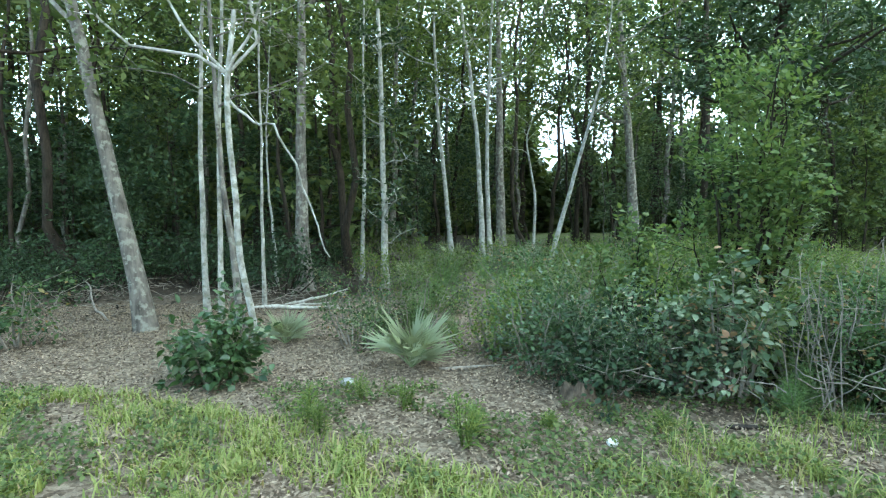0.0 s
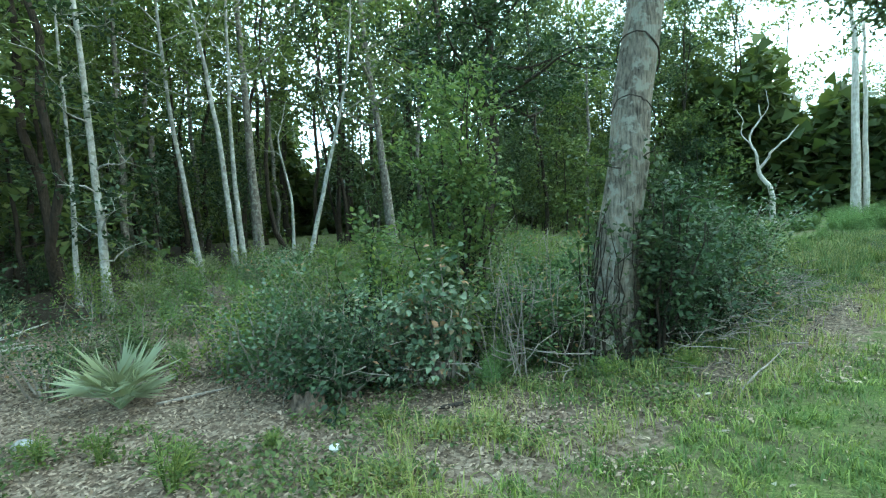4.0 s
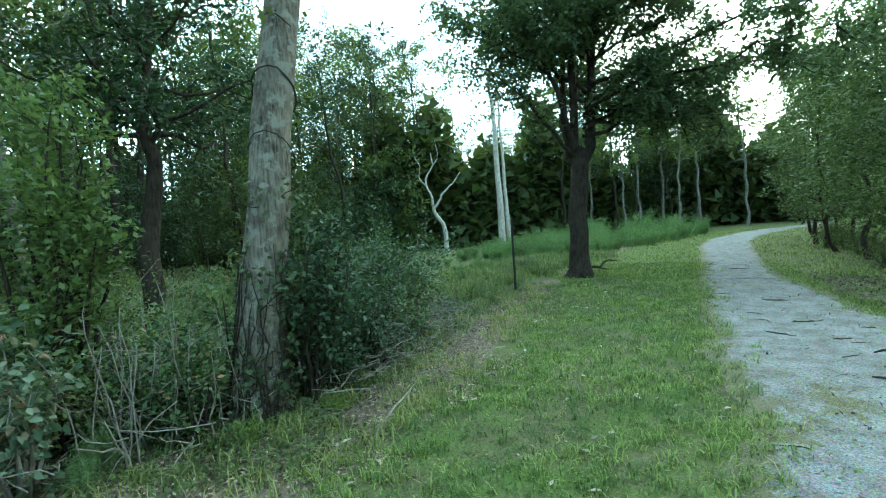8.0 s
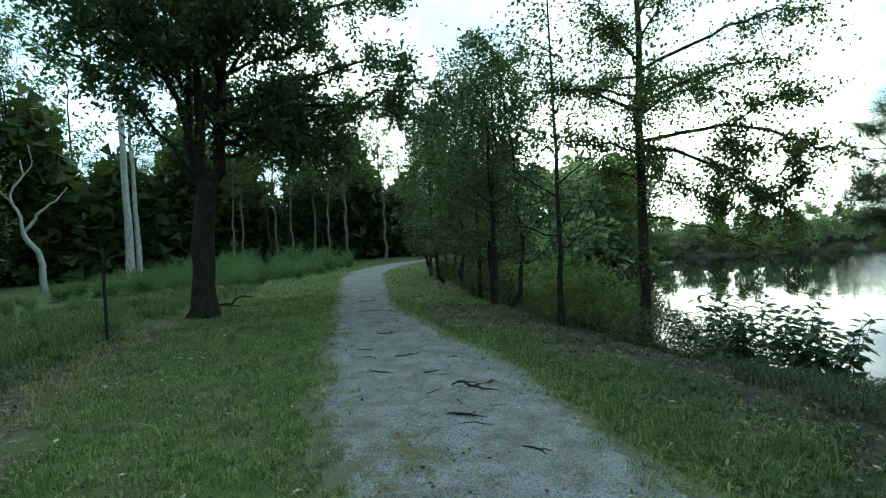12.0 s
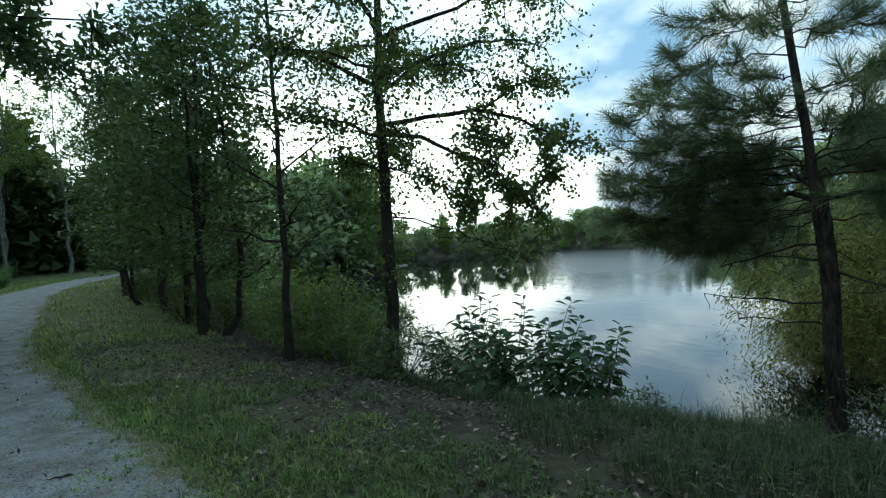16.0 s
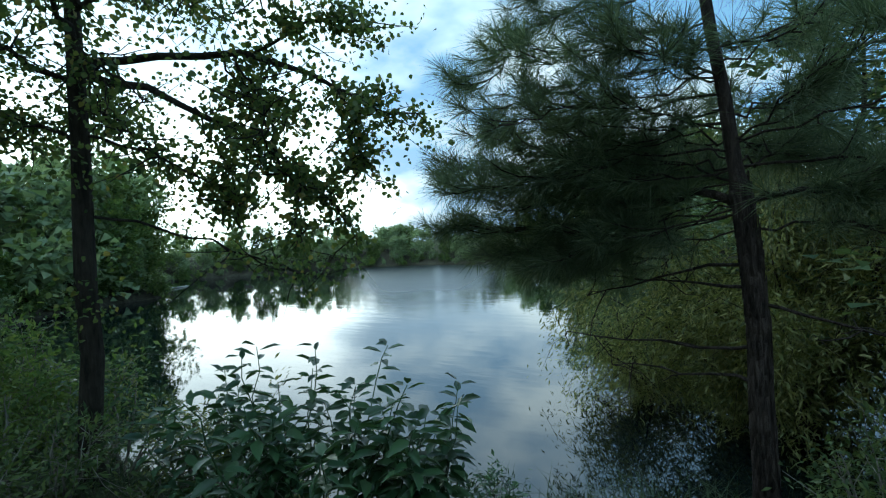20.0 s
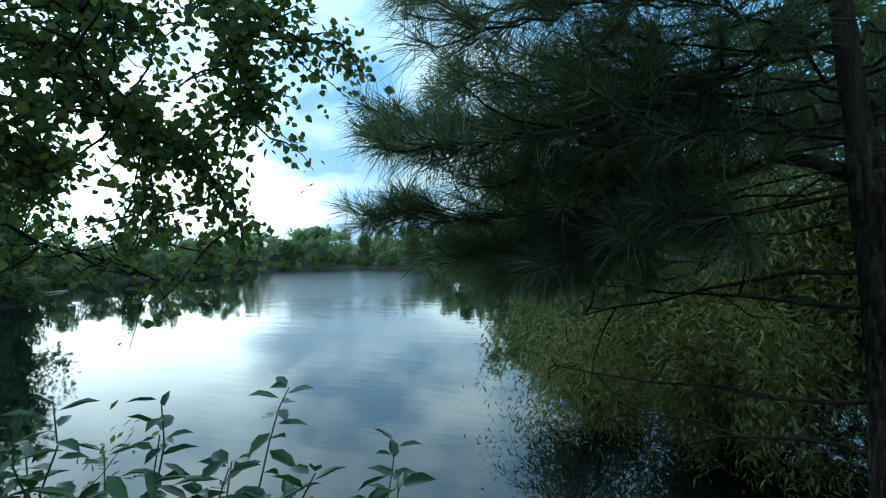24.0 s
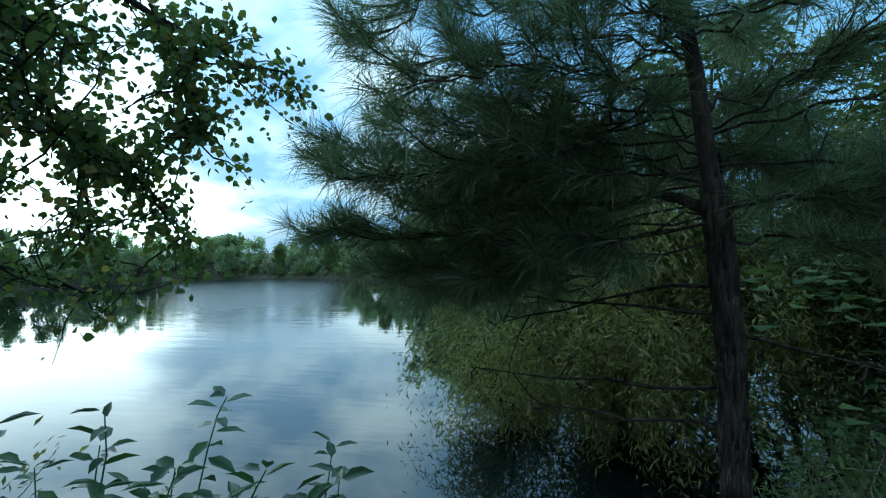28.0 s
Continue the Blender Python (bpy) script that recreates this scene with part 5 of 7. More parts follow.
for x, y, s in ((4.3, 3.85, 1.2), (4.0, 4.0, 1.1), (4.55, 4.05, 1.25), (5.5, 4.6, 1.2), (3.55, 3.55, 0.72), (3.35, 3.4, 0.55), (2.75, 4.75, 0.8), (1.5, 5.5, 0.6), (0.9, 6.2, 0.65), (4.6, 4.6, 1.15), (4.2, 5.0, 1.1), (5.2, 5.1, 1.1), (4.05, 3.75, 0.7), (4.9, 5.6, 1.2), (7.4, 4.9, 0.8), (7.9, 5.5, 0.9)):
    copy_thing(FENNEL[0], place(None, x, y, rng.uniform(0, 6.28), s))


def bare_stems():
    for i in range(26):
        x, y = rng.uniform(3.3, 4.8), rng.uniform(3.15, 3.85)
        b = Bits()
        ln = wander((0, 0, -0.05), (rng.normal(0, 0.22), rng.normal(0, 0.15), rng.uniform(0.5, 1.35)), 6, 0.15)
        b.tube(ln, np.linspace(0.008, 0.003, 6), 4)
        for _ in range(3):
            q = ln[rng.integers(2, 6)]
            b.tube(wander(q, q + rng.normal(0, 0.16, 3), 3, 0.2), [0.004, 0.003, 0.002], 3)
        put(tagged(part("bare_stem", b, "dead_twig"), "thin bare dry stem among the shrubs", "stem", "bare stems by the thicket"), x, y)


bare_stems()


def brush_pile(x, y, n, label, r=0.6):
    """Dead twigs that lie tangled together."""
    b = Bits()
    for _ in range(n):
        a = rng.uniform(0, 3.14)
        c = rng.normal(0, r * 0.5, 2)
        L = rng.uniform(0.1, 0.38)
        d = np.array([math.cos(a), math.sin(a), rng.normal(0, 0.35)]) * L
        p = np.array([c[0], c[1], rng.uniform(0.05, 0.4)])
        b.tube(wander(p - d, p + d, 5, 0.25), np.linspace(0.0055, 0.002, 5), 4)
    put(tagged(part("brush_pile", b, "dead_twig"), label, "brush", kind="stuff"), x, y)


brush_pile(2.35, 4.35, 60, "grey tangle of dead twigs under the shrubs")
brush_pile(6.6, 3.55, 45, "grey tangle of dead twigs beside the lawn", 0.6)
brush_pile(7.6, 4.1, 40, "grey tangle of dead twigs beside the lawn", 0.6)
brush_pile(8.6, 4.2, 45, "grey tangle of dead twigs beside the lawn", 0.7)
brush_pile(5.9, 3.15, 22, "grey tangle of dead twigs beside the lawn", 0.5)
for x, y, n in ((7.0, 3.9, 50), (8.1, 3.75, 45), (9.2, 4.2, 45), (10.1, 4.6, 40), (5.3, 3.0, 18), (3.9, 3.4, 18), (3.2, 3.7, 18)):
    brush_pile(x, y, n, "pale tangle of dry dead twigs beside the lawn", 0.65)
brush_pile(-2.4, 9.3, 70, "dead branches on the floor of the wood", 1.2)
brush_pile(-5.5, 9.5, 70, "dead branches on the floor of the wood", 1.4)

PALM = make_palmetto("low saw palmetto with grey-green fans", 16, 0.76, "palmettos")
put(PALM, 0.42, 4.85)
for x, y, s in ((-1.25, 6.2, 0.75), (-0.1, 6.6, 0.8), (10.5, 5.3, 0.85), (5.9, 5.7, 0.9), (7.0, 4.6, 0.5), (-2.2, 12.0, 0.9), (3.2, 9.5, 0.8), (8.6, 4.2, 0.5), (0.2, 13, 1.0), (1.6, 19, 1.2)):
    copy_thing(PALM, place(None, x, y, rng.uniform(0, 6.28), s))


def stump():
    b = Bits()
    a = np.linspace(0, 2 * np.pi, 21)[:-1]
    rad = 0.13 * (1 + 0.12 * np.sin(a * 5) + 0.08 * rng.standard_normal(20))
    rings = []
    for z, k in ((-0.1, 1.6), (0.02, 1.25), (0.08, 1.0), (0.16, 0.9)):
        rings.append(np.stack([rad * k * np.cos(a), rad * k * np.sin(a), np.full(20, z) + (0.05 * rng.standard_normal(20) if z > 0.15 else 0)], 1))
    rings.append(np.tile([[0, 0, 0.1]], (20, 1)))
    i, j = np.meshgrid(np.arange(4), np.arange(20), indexing="ij")
    q = np.stack([i * 20 + j, i * 20 + (j + 1) % 20, (i + 1) * 20 + (j + 1) % 20, (i + 1) * 20 + j], -1)
    b.add(np.concatenate(rings), q)
    put(tagged(part("stump", b, "rotten"), "small rotten splintered grey-brown tree stump", "stump"), 1.86, 3.85)


stump()


def pebble(x, y, r, mat, name, label, cat, flat=0.55):
    bm = bmesh.new()
    bmesh.ops.create_icosphere(bm, subdivisions=2, radius=r)
    for v in bm.verts:
        v.co *= 1 + 0.18 * noise.noise(v.co * 14 + Vector((x, y, 0)))
        v.co.z *= flat
    me = bpy.data.meshes.new(name)
    bm.to_mesh(me)
    bm.free()
    ob = part(name, me, mat)
    put(tagged(ob, label, cat), x, y)
    ob.location.z += r * flat * 0.7


pebble(1.86, 3.05, 0.042, "white_cap", "mushroom_cap", "round white mushroom cap in the leaf litter", "mushroom", 0.7)
pebble(-0.16, 4.35, 0.07, "stone", "stone", "pale grey stone in the leaf litter", "stone")


def stick(p0, p1, r, mat, label, lift=0.0, bend=0.12, forks=1, name="fallen_branch"):
    x, y = p0
    d = np.array([p1[0] - x, p1[1] - y, 0.0])
    b = Bits()
    ln = wander((0, 0, r * 0.8), d + [0, 0, r * 0.8 + lift], 8, bend)
    ln[:, 2] = np.maximum(ln[:, 2], r * 0.6)
    b.tube(ln, r * np.array([0.45, 0.85, 1.0, 0.9, 0.8, 0.62, 0.45, 0.2]), 6, 0.12)
    for _ in range(forks):
        k = rng.integers(2, 6)
        e = ln[k] + d * rng.uniform(0.2, 0.4) + rng.normal(0, 0.12, 3) * np.linalg.norm(d)
        e[2] = abs(e[2]) * 0.3 + r * 0.5
        b.tube(wander(ln[k], e, 4, 0.1), np.linspace(r * 0.6, r * 0.25, 4), 5)
    ob = put(tagged(part(name, b, mat), label, "branch"), x, y)
    if "gravel" in label:
        ob.location.z += 0.027


stick((4.87, 2.11), (5.75, 2.24), 0.01, "dead_twig", "pale bare stick lying on the grass", 0.22, 0.05, 0)
stick((8.54, 3.34), (9.3, 3.36), 0.012, "dead_twig", "thin grey stick lying on the grass")
for a, b_, r in (((8.52, -1.54), (8.18, -2.0), 0.017), ((8.4, -1.7), (8.6, -2.05), 0.011), ((7.73, -1.4), (7.57, -1.76), 0.013), ((9.42, -0.61), (9.24, -0.92), 0.011), ((9.13, -1.27), (9.21, -1.46), 0.011), ((10.18, -0.93), (10.29, -1.29), 0.012),
                 ((12.2, -0.6), (12.1, -1.0), 0.01), ((15.5, -0.2), (15.3, -0.9), 0.012), ((17.5, 0.1), (17.4, -0.4), 0.012), ((6.9, -1.9), (6.75, -2.1), 0.008)):
    stick(a, b_, r * 0.95, "stick_dark", "dark fallen branch lying on the gravel trail", 0, 0.2, 1)
for x, y in spots_in(24, 5.5, 20, -3, 1.0, lambda x, y: trail_side(x, y) < -0.1, 0.5):
    a = rng.normal(1.3, 0.6)
    L = rng.uniform(0.1, 0.34)
    stick((x, y), (x + L * math.cos(a), y + L * math.sin(a)), rng.uniform(0.003, 0.007), "stick_dark", "thin dark twig lying on the gravel trail", 0, 0.2, int(rng.integers(0, 2)), "twig")
stick((16.5, 3.65), (18.3, 3.1), 0.045, "stick_dark", "dark crooked fallen limb at the foot of the oak", 0.2, 0.25, 1)
stick((-2.6, 8.9), (-1.0, 8.7), 0.045, "snag", "bleached fallen trunk on the floor of the wood", 0.05, 0.05, 2)
stick((-2.2, 9.6), (-0.9, 9.2), 0.03, "snag", "bleached fallen branch on the floor of the wood", 0.35, 0.1, 1)
stick((0.7, 4.75), (1.35, 4.85), 0.02, "dead_twig", "grey fallen branch before the palmetto")
stick((-4.6, 8.0), (-5.9, 9.4), 0.02, "dead_twig", "thin fallen branch propped in the wood", 0.5)
stick((0.1, 6.9), (0.55, 5.2), 0.02, "snag", "pale dead stem leaning over the palmetto", 0.0, 0.05, 0)
stick((9.3, 12.0), (10.4, 13.4), 0.05, "snag", "pale fallen log in the thicket", 0.5, 0.05, 0)
stick((2.75, 3.2), (3.1, 3.15), 0.02, "stick_dark", "short dark branch lying in the litter")


def weed(x, y, h, label):
    put(make_fennel(label, h, h * 0.4, 5, 26, "weeds in the clearing", "leaf_light", "weed", 0.13, 0.1), x, y)


for x, y, h in ((0.85, 3.05, 0.36), (0.4, 3.75, 0.22), (-0.35, 3.5, 0.3), (-0.2, 3.3, 0.2), (1.5, 3.35, 0.12), (2.3, 3.2, 0.14), (5.1, 2.75, 0.3), (4.3, 2.9, 0.25), (0.0, 4.0, 0.2), (0.95, 3.3, 0.2)):
    weed(x, y, h, "small leafy green weed in the leaf litter")

# ---- trees between the trail and the lake ----
T_SIDE = [make_tree("tree", "young dark-green tree between trail and lake", h=h, r=0.075, crown0=0.16, crown_r=1.4, limbs=24, leaves=6200, leaf=0.12, detail=-1, width=0.75, wood_limbs=8, bark="bark_dark", foliage=fo, group="trees beside the trail",
                    twigs=6, rise=0.45, clump=0.09) for h, fo in ((7.8, "leaf_side"), (8.6, "leaf_side"), (7.2, "leaf_side"))]
scatter(T_SIDE, [(18.9, -4.0), (17.2, -4.2), (20.5, -3.9), (22.5, -3.6), (24.5, -3.0), (26.5, -2.9), (29, -2.8), (32, -3.0), (23.4, -4.4), (27.5, -3.9), (36, -4.5)], 0.85, 1.15)
S_SIDE = [make_bush("shrub", "shrub on the bank with yellow-green leaves", h=1.5, r=1.0, stems=12, leaves=1800, leaf=0.1, foliage="leaf_light", group="bank shrubs", width=0.45),
          make_bush("shrub", "shadowy shrub under the trees on the bank", h=1.4, r=1.0, stems=12, leaves=1800, leaf=0.1, foliage="leaf_wood", bark="bark_dark", group="bank shrubs", width=0.5)]
scatter(S_SIDE, [(15.2, -5.2), (19.0, -4.4), (16.0, -5.6), (21, -4.0), (14.6, -5.5), (23.5, -3.6), (17.8, -5.4), (26.5, -3.4), (15.6, -6.3), (29.5, -3.4), (19.5, -5.6), (33, -3.6), (14.2, -6.2), (22, -5.4)], 0.75, 1.1)
thin = make_tree("tree", "thin grey-barked young tree on the bank", line=trunk_line((0, 0), [(-0.15, 0, 1.3), (-0.2, 0, 3), (-0.1, 0, 5.5), (0, 0, 8)]), r=0.075, crown0=0.3, crown_r=1.5, limbs=20, leaves=2600, leaf=0.1, bark="bark_dark", foliage="leaf_oak",
                 split=True, twigs=4, group="trees beside the trail")
put(thin, 13.8, -4.5)


def twin_trunk():
    t = thing("tree", "pair of dark thin trunks with a shared crown", "tree", "trees beside the trail")
    cr = Bits()
    for dx, top in ((0, (0.2, 0, 6.5)), (0.25, (0.5, -0.3, 6))):
        b = Bits()
        ln = wander((dx, 0, -0.2), (dx + top[0], top[1], top[2]), 12, 0.05)
        b.tube(ln, np.linspace(0.085, 0.015, 12), 7)
        part("trunk", b, "bark_dark", t)
        for k in range(9):
            q = ln[rng.integers(5, 12)]
            l2 = limb_line(q, rng.uniform(0, 6.28), rng.uniform(0.8, 1.8), rng.uniform(0.2, 0.9), 5)
            b = Bits()
            b.tube(l2, np.linspace(0.02, 0.005, 5), 4)
            part("limb", b, "bark_dark", t)
            cr.leaves(l2[rng.integers(1, 5, 150)] + rng.normal(0, 0.3, (150, 3)), 0.12, 0.5)
    part("crown", cr, "leaf_oak", t)
    put(t, 17.2, -3.75)


twin_trunk()


# ---- the cottonwood ----
def cottonwood():
    t = thing("cottonwood_tree", "slim dark cottonwood with fluttering rounded leaves over the water", "tree")
    g = np.array([12.8, -5.9, z_at(12.8, -5.9)])
    rel = lambda *p: np.array(p) - g  # noqa: E731
    ln = np.vstack([[(0, 0, -0.3)], trunk_line((0, 0), [(0.0, -0.02, 1.4), (0.05, -0.08, 3.0), (0.1, -0.12, 4.6), (0.2, -0.2, 6.5), (0.35, -0.3, 9), (0.4, -0.3, 11.5)])])
    b = Bits()
    b.tube(ln, np.r_[0.15, np.linspace(0.115, 0.03, 15)], 10, 0.03)
    part("trunk", b, "bark_dark", t)
    spots, hang = [], []

    def limb(pts, r0, n_leaf, spread_, label=""):
        p = np.array(pts, float)
        s = np.linspace(0, 1, len(p))
        q = np.stack([np.interp(np.linspace(0, 1, 12), s, p[:, k]) for k in range(3)], 1)
        q[1:-1] = (q[:-2] + 2 * q[1:-1] + q[2:]) / 4 + rng.normal(0, 0.02, (10, 3))
        b2 = Bits()
        b2.tube(q, np.linspace(r0, 0.008, 12), 6, 0.04)
        tw = 24
        for _ in range(tw):
            o = q[rng.integers(4, 12)]
            e = o + rng.normal(0, 0.85 * spread_, 3) * [1, 1, 0.8] + [0, 0, -0.25 * spread_]
            tl = wander(o, e, 5, 0.2)
            b2.tube(tl, np.linspace(0.009, 0.003, 5), 4)
            k = int(1.2 * n_leaf) // tw
            pick = tl[rng.integers(0, 5, k)]
            spots.append(pick + rng.normal(0, 0.045 + 0.08 * spread_, (k, 3)))
        part("limb", b2, "bark_dark", t)

    f = lambda z: np.array([np.interp(z - g[2], ln[:, 2], ln[:, k]) for k in range(3)])  # noqa: E731
    limb([f(3.3), rel(12.2, -6.4, 3.05), rel(11.7, -6.75, 2.75), rel(11.2, -7.1, 2.4), rel(10.9, -7.35, 1.95), rel(10.7, -7.5, 1.6)], 0.045, 1000, 0.36)
    limb([f(3.4), rel(12.1, -6.5, 3.4), rel(11.4, -6.95, 3.4), rel(10.8, -7.35, 3.1), rel(10.4, -7.6, 2.75), rel(10.15, -7.85, 2.75)], 0.045, 1000, 0.34)
    limb([rel(11.5, -6.85, 2.6), rel(11.1, -6.9, 2.3), rel(10.8, -7.0, 2.0)], 0.016, 480, 0.34)
    limb([rel(11.2, -7.1, 2.4), rel(11.3, -7.3, 1.9), rel(11.4, -7.4, 1.5)], 0.014, 450, 0.3)
    limb([rel(11.4, -6.95, 3.4), rel(11.0, -7.3, 3.7), rel(10.6, -7.6, 3.7)], 0.018, 800, 0.36)
    limb([rel(10.8, -7.35, 3.1), rel(10.55, -7.4, 2.6), rel(10.5, -7.4, 2.2)], 0.014, 700, 0.32)
    limb([rel(11.7, -6.75, 3.4), rel(11.5, -6.9, 3.0), rel(11.3, -7.2, 2.85)], 0.014, 650, 0.32)
    limb([f(4.2), rel(12.1, -6.7, 4.4), rel(11.4, -7.3, 4.5), rel(10.8, -7.7, 4.2)], 0.04, 900, 0.42)
    limb([f(3.9), rel(12.2, -6.2, 4.1), rel(11.6, -6.5, 4.1), rel(11.1, -6.8, 3.8)], 0.03, 420, 0.4)
    limb([f(4.8), rel(12.2, -7.0, 5.2), rel(11.6, -7.8, 5.4), rel(11.0, -8.2, 5.2)], 0.04, 700, 0.5)
    limb([f(2.7), rel(12.4, -6.4, 2.5), rel(11.9, -6.8, 2.15), rel(11.7, -6.9, 1.8)], 0.02, 600, 0.32)
    limb([f(3.0), rel(12.4, -6.1, 2.8), rel(12.0, -6.3, 2.4)], 0.018, 260, 0.32)
    limb([rel(11.9, -6.6, 2.9), rel(11.8, -6.9, 2.3), rel(11.9, -7.0, 1.8)], 0.014, 550, 0.3)
    limb([f(3.6), rel(12.2, -5.5, 3.8), rel(11.6, -5.3, 3.9), rel(11.2, -5.3, 3.7)], 0.03, 380, 0.4)
    limb([f(3.2), rel(12.2, -5.8, 3.2), rel(11.8, -5.9, 3.0)], 0.02, 240, 0.35)
    limb([rel(11.6, -6.85, 3.4), rel(11.2, -6.8, 2.9), rel(11.0, -6.7, 2.5)], 0.014, 260, 0.3)
    limb([f(1.9), rel(12.5, -6.7, 1.7), rel(12.0, -7.3, 1.4), rel(11.7, -7.6, 1.2)], 0.018, 220, 0.3)
    limb([f(4.0), rel(13.6, -5.4, 4.6), rel(14.6, -5.0, 5.0), rel(15.2, -4.6, 5.0)], 0.045, 600, 0.55)
    limb([f(3.3), rel(13.5, -6.3, 3.5), rel(14.5, -6.6, 3.5), rel(15.2, -6.8, 3.2)], 0.035, 450, 0.5)
    for z, a, L in ((2.6, 0.3, 1.3), (3.1, 1.7, 1.5), (3.9, 2.8, 1.6), (4.3, 1.2, 2.0), (4.7, 0.2, 2.2), (2.9, -0.7, 1.3), (4.5, -1.2, 1.8), (5.0, 2.2, 2.0)):
        o = f(z)
        limb([o, o + [math.cos(a) * L * 0.5, math.sin(a) * L * 0.5, 0.3], o + [math.cos(a) * L, math.sin(a) * L, 0.3]], 0.03, 760, 0.5)
    for z in (4.9, 5.4, 5.9, 6.4, 7.0, 7.6, 8.2, 8.8, 9.5):
        a = rng.uniform(0, 6.28)
        L = rng.uniform(1.3, 2.5)
        o = f(z)
        limb([o, o + [math.cos(a) * L * 0.5, math.sin(a) * L * 0.5, 0.5], o + [math.cos(a) * L, math.sin(a) * L, 0.7]], 0.03, 760, 0.5)
    for _ in range(46):
        o = f(rng.uniform(0.8, 5.5)) + rng.normal(0, 0.3, 3)
        spots.append(o + rng.normal(0, 0.1, (20, 3)))
    pos = np.concatenate(spots)
    cr = Bits()
    cr.leaves(pos, 0.052, 0.95, 0.0, 1, None, 0.55)
    part("crown", cr, "leaf_aspen", t)
    t.location = g


cottonwood()


# ---- shrub with large leaves on the bank ----
def big_leaf_shrub(x, y, n, top, label, spreadx=0.7, leaf=0.225):
    z0 = z_at(x, y)
    t = thing("shrub", label, "shrub", "bank shrubs")
    for i in range(n):
        dx, dy = rng.normal(0, spreadx * 0.55), rng.normal(0, 0.22)
        h = (top - z0) * rng.uniform(0.66, 1.0)
        ln = wander((dx * 0.4, dy * 0.4, -0.05), (dx * 1.5 + rng.normal(0, 0.12), dy * 1.5 + rng.normal(0, 0.12), h), 9, 0.2)
        b, lf = Bits(), Bits()
        b.tube(ln, np.linspace(0.011, 0.004, 9), 5)
        k = 24
        f = np.linspace(0.25, 1, k) ** 0.8
        p = np.stack([np.interp(f, np.linspace(0, 1, 9), ln[:, c]) for c in range(3)], 1)
        a = np.arange(k) * 2.4 + rng.uniform(0, 6)
        d = np.stack([np.cos(a), np.sin(a), np.where(f > 0.9, 0.9, 0.15)], 1)
        lf.leaves(p + d * 0.02, leaf * (1.1 - 0.35 * f), 0.42, 0.9, 1, d * 2.0, 0.6)
        st = part("stem", b, "leaf_bank", t)
        part("foliage", lf, "leaf_bank", st)
    t.location = (x, y, z0)


big_leaf_shrub(10.5, -6.78, 9, 0.5, "shrub with large glossy oval leaves on the bank", 0.5)
big_leaf_shrub(10.85, -6.6, 10, 0.66, "shrub with large glossy oval leaves on the bank", 0.45)
big_leaf_shrub(10.12, -6.95, 9, 0.4, "shrub with large glossy oval leaves on the bank", 0.42)
big_leaf_shrub(9.65, -7.1, 7, 0.2, "low shrub with large glossy oval leaves on the bank", 0.22)
big_leaf_shrub(11.3, -6.5, 7, 0.3, "shrub with large glossy oval leaves on the bank", 0.5)
for x, y, h, r, fo in ((12.2, -6.6, 1.0, 0.6, "leaf_willow"), (13.3, -6.3, 1.2, 0.6, "leaf_bank"), (12.5, -5.5, 0.7, 0.5, "leaf_wood"), (13.6, -5.4, 0.9, 0.6, "leaf_light"), (11.6, -7.2, 0.8, 0.5, "leaf_willow"),
                       (10.9, -6.3, 0.5, 0.5, "leaf_bank"), (14.2, -5.0, 0.9, 0.6, "leaf_light"), (9.4, -7.6, 0.45, 0.5, "leaf_bank"), (11.8, -6.2, 0.5, 0.5, "leaf_wood"), (14.4, -6.6, 1.3, 0.7, "leaf_willow"),
                       (6.6, -8.3, 0.8, 0.7, "leaf_wood"), (5.8, -8.6, 1.1, 0.9, "leaf_wood"), (4.9, -9.0, 1.2, 0.9, "leaf_bank"), (6.1, -7.6, 0.6, 0.6, "leaf_bank"), (5.2, -9.8, 1.5, 1.0, "leaf_wood"), (6.3, -9.2, 0.8, 0.8, "leaf_wood"), (4.2, -10.6, 1.7, 1.1, "leaf_bank"), (5.6, -10.1, 1.3, 0.9, "leaf_wood"), (3.4, -10.0, 1.6, 1.1, "leaf_wood")):
    put(make_bush("shrub", "small leafy shrub on the lake bank", h=h, r=r, stems=10, leaves=int(2300 * r), leaf=0.075, foliage=fo, width=0.35, group="bank shrubs"), x, y)


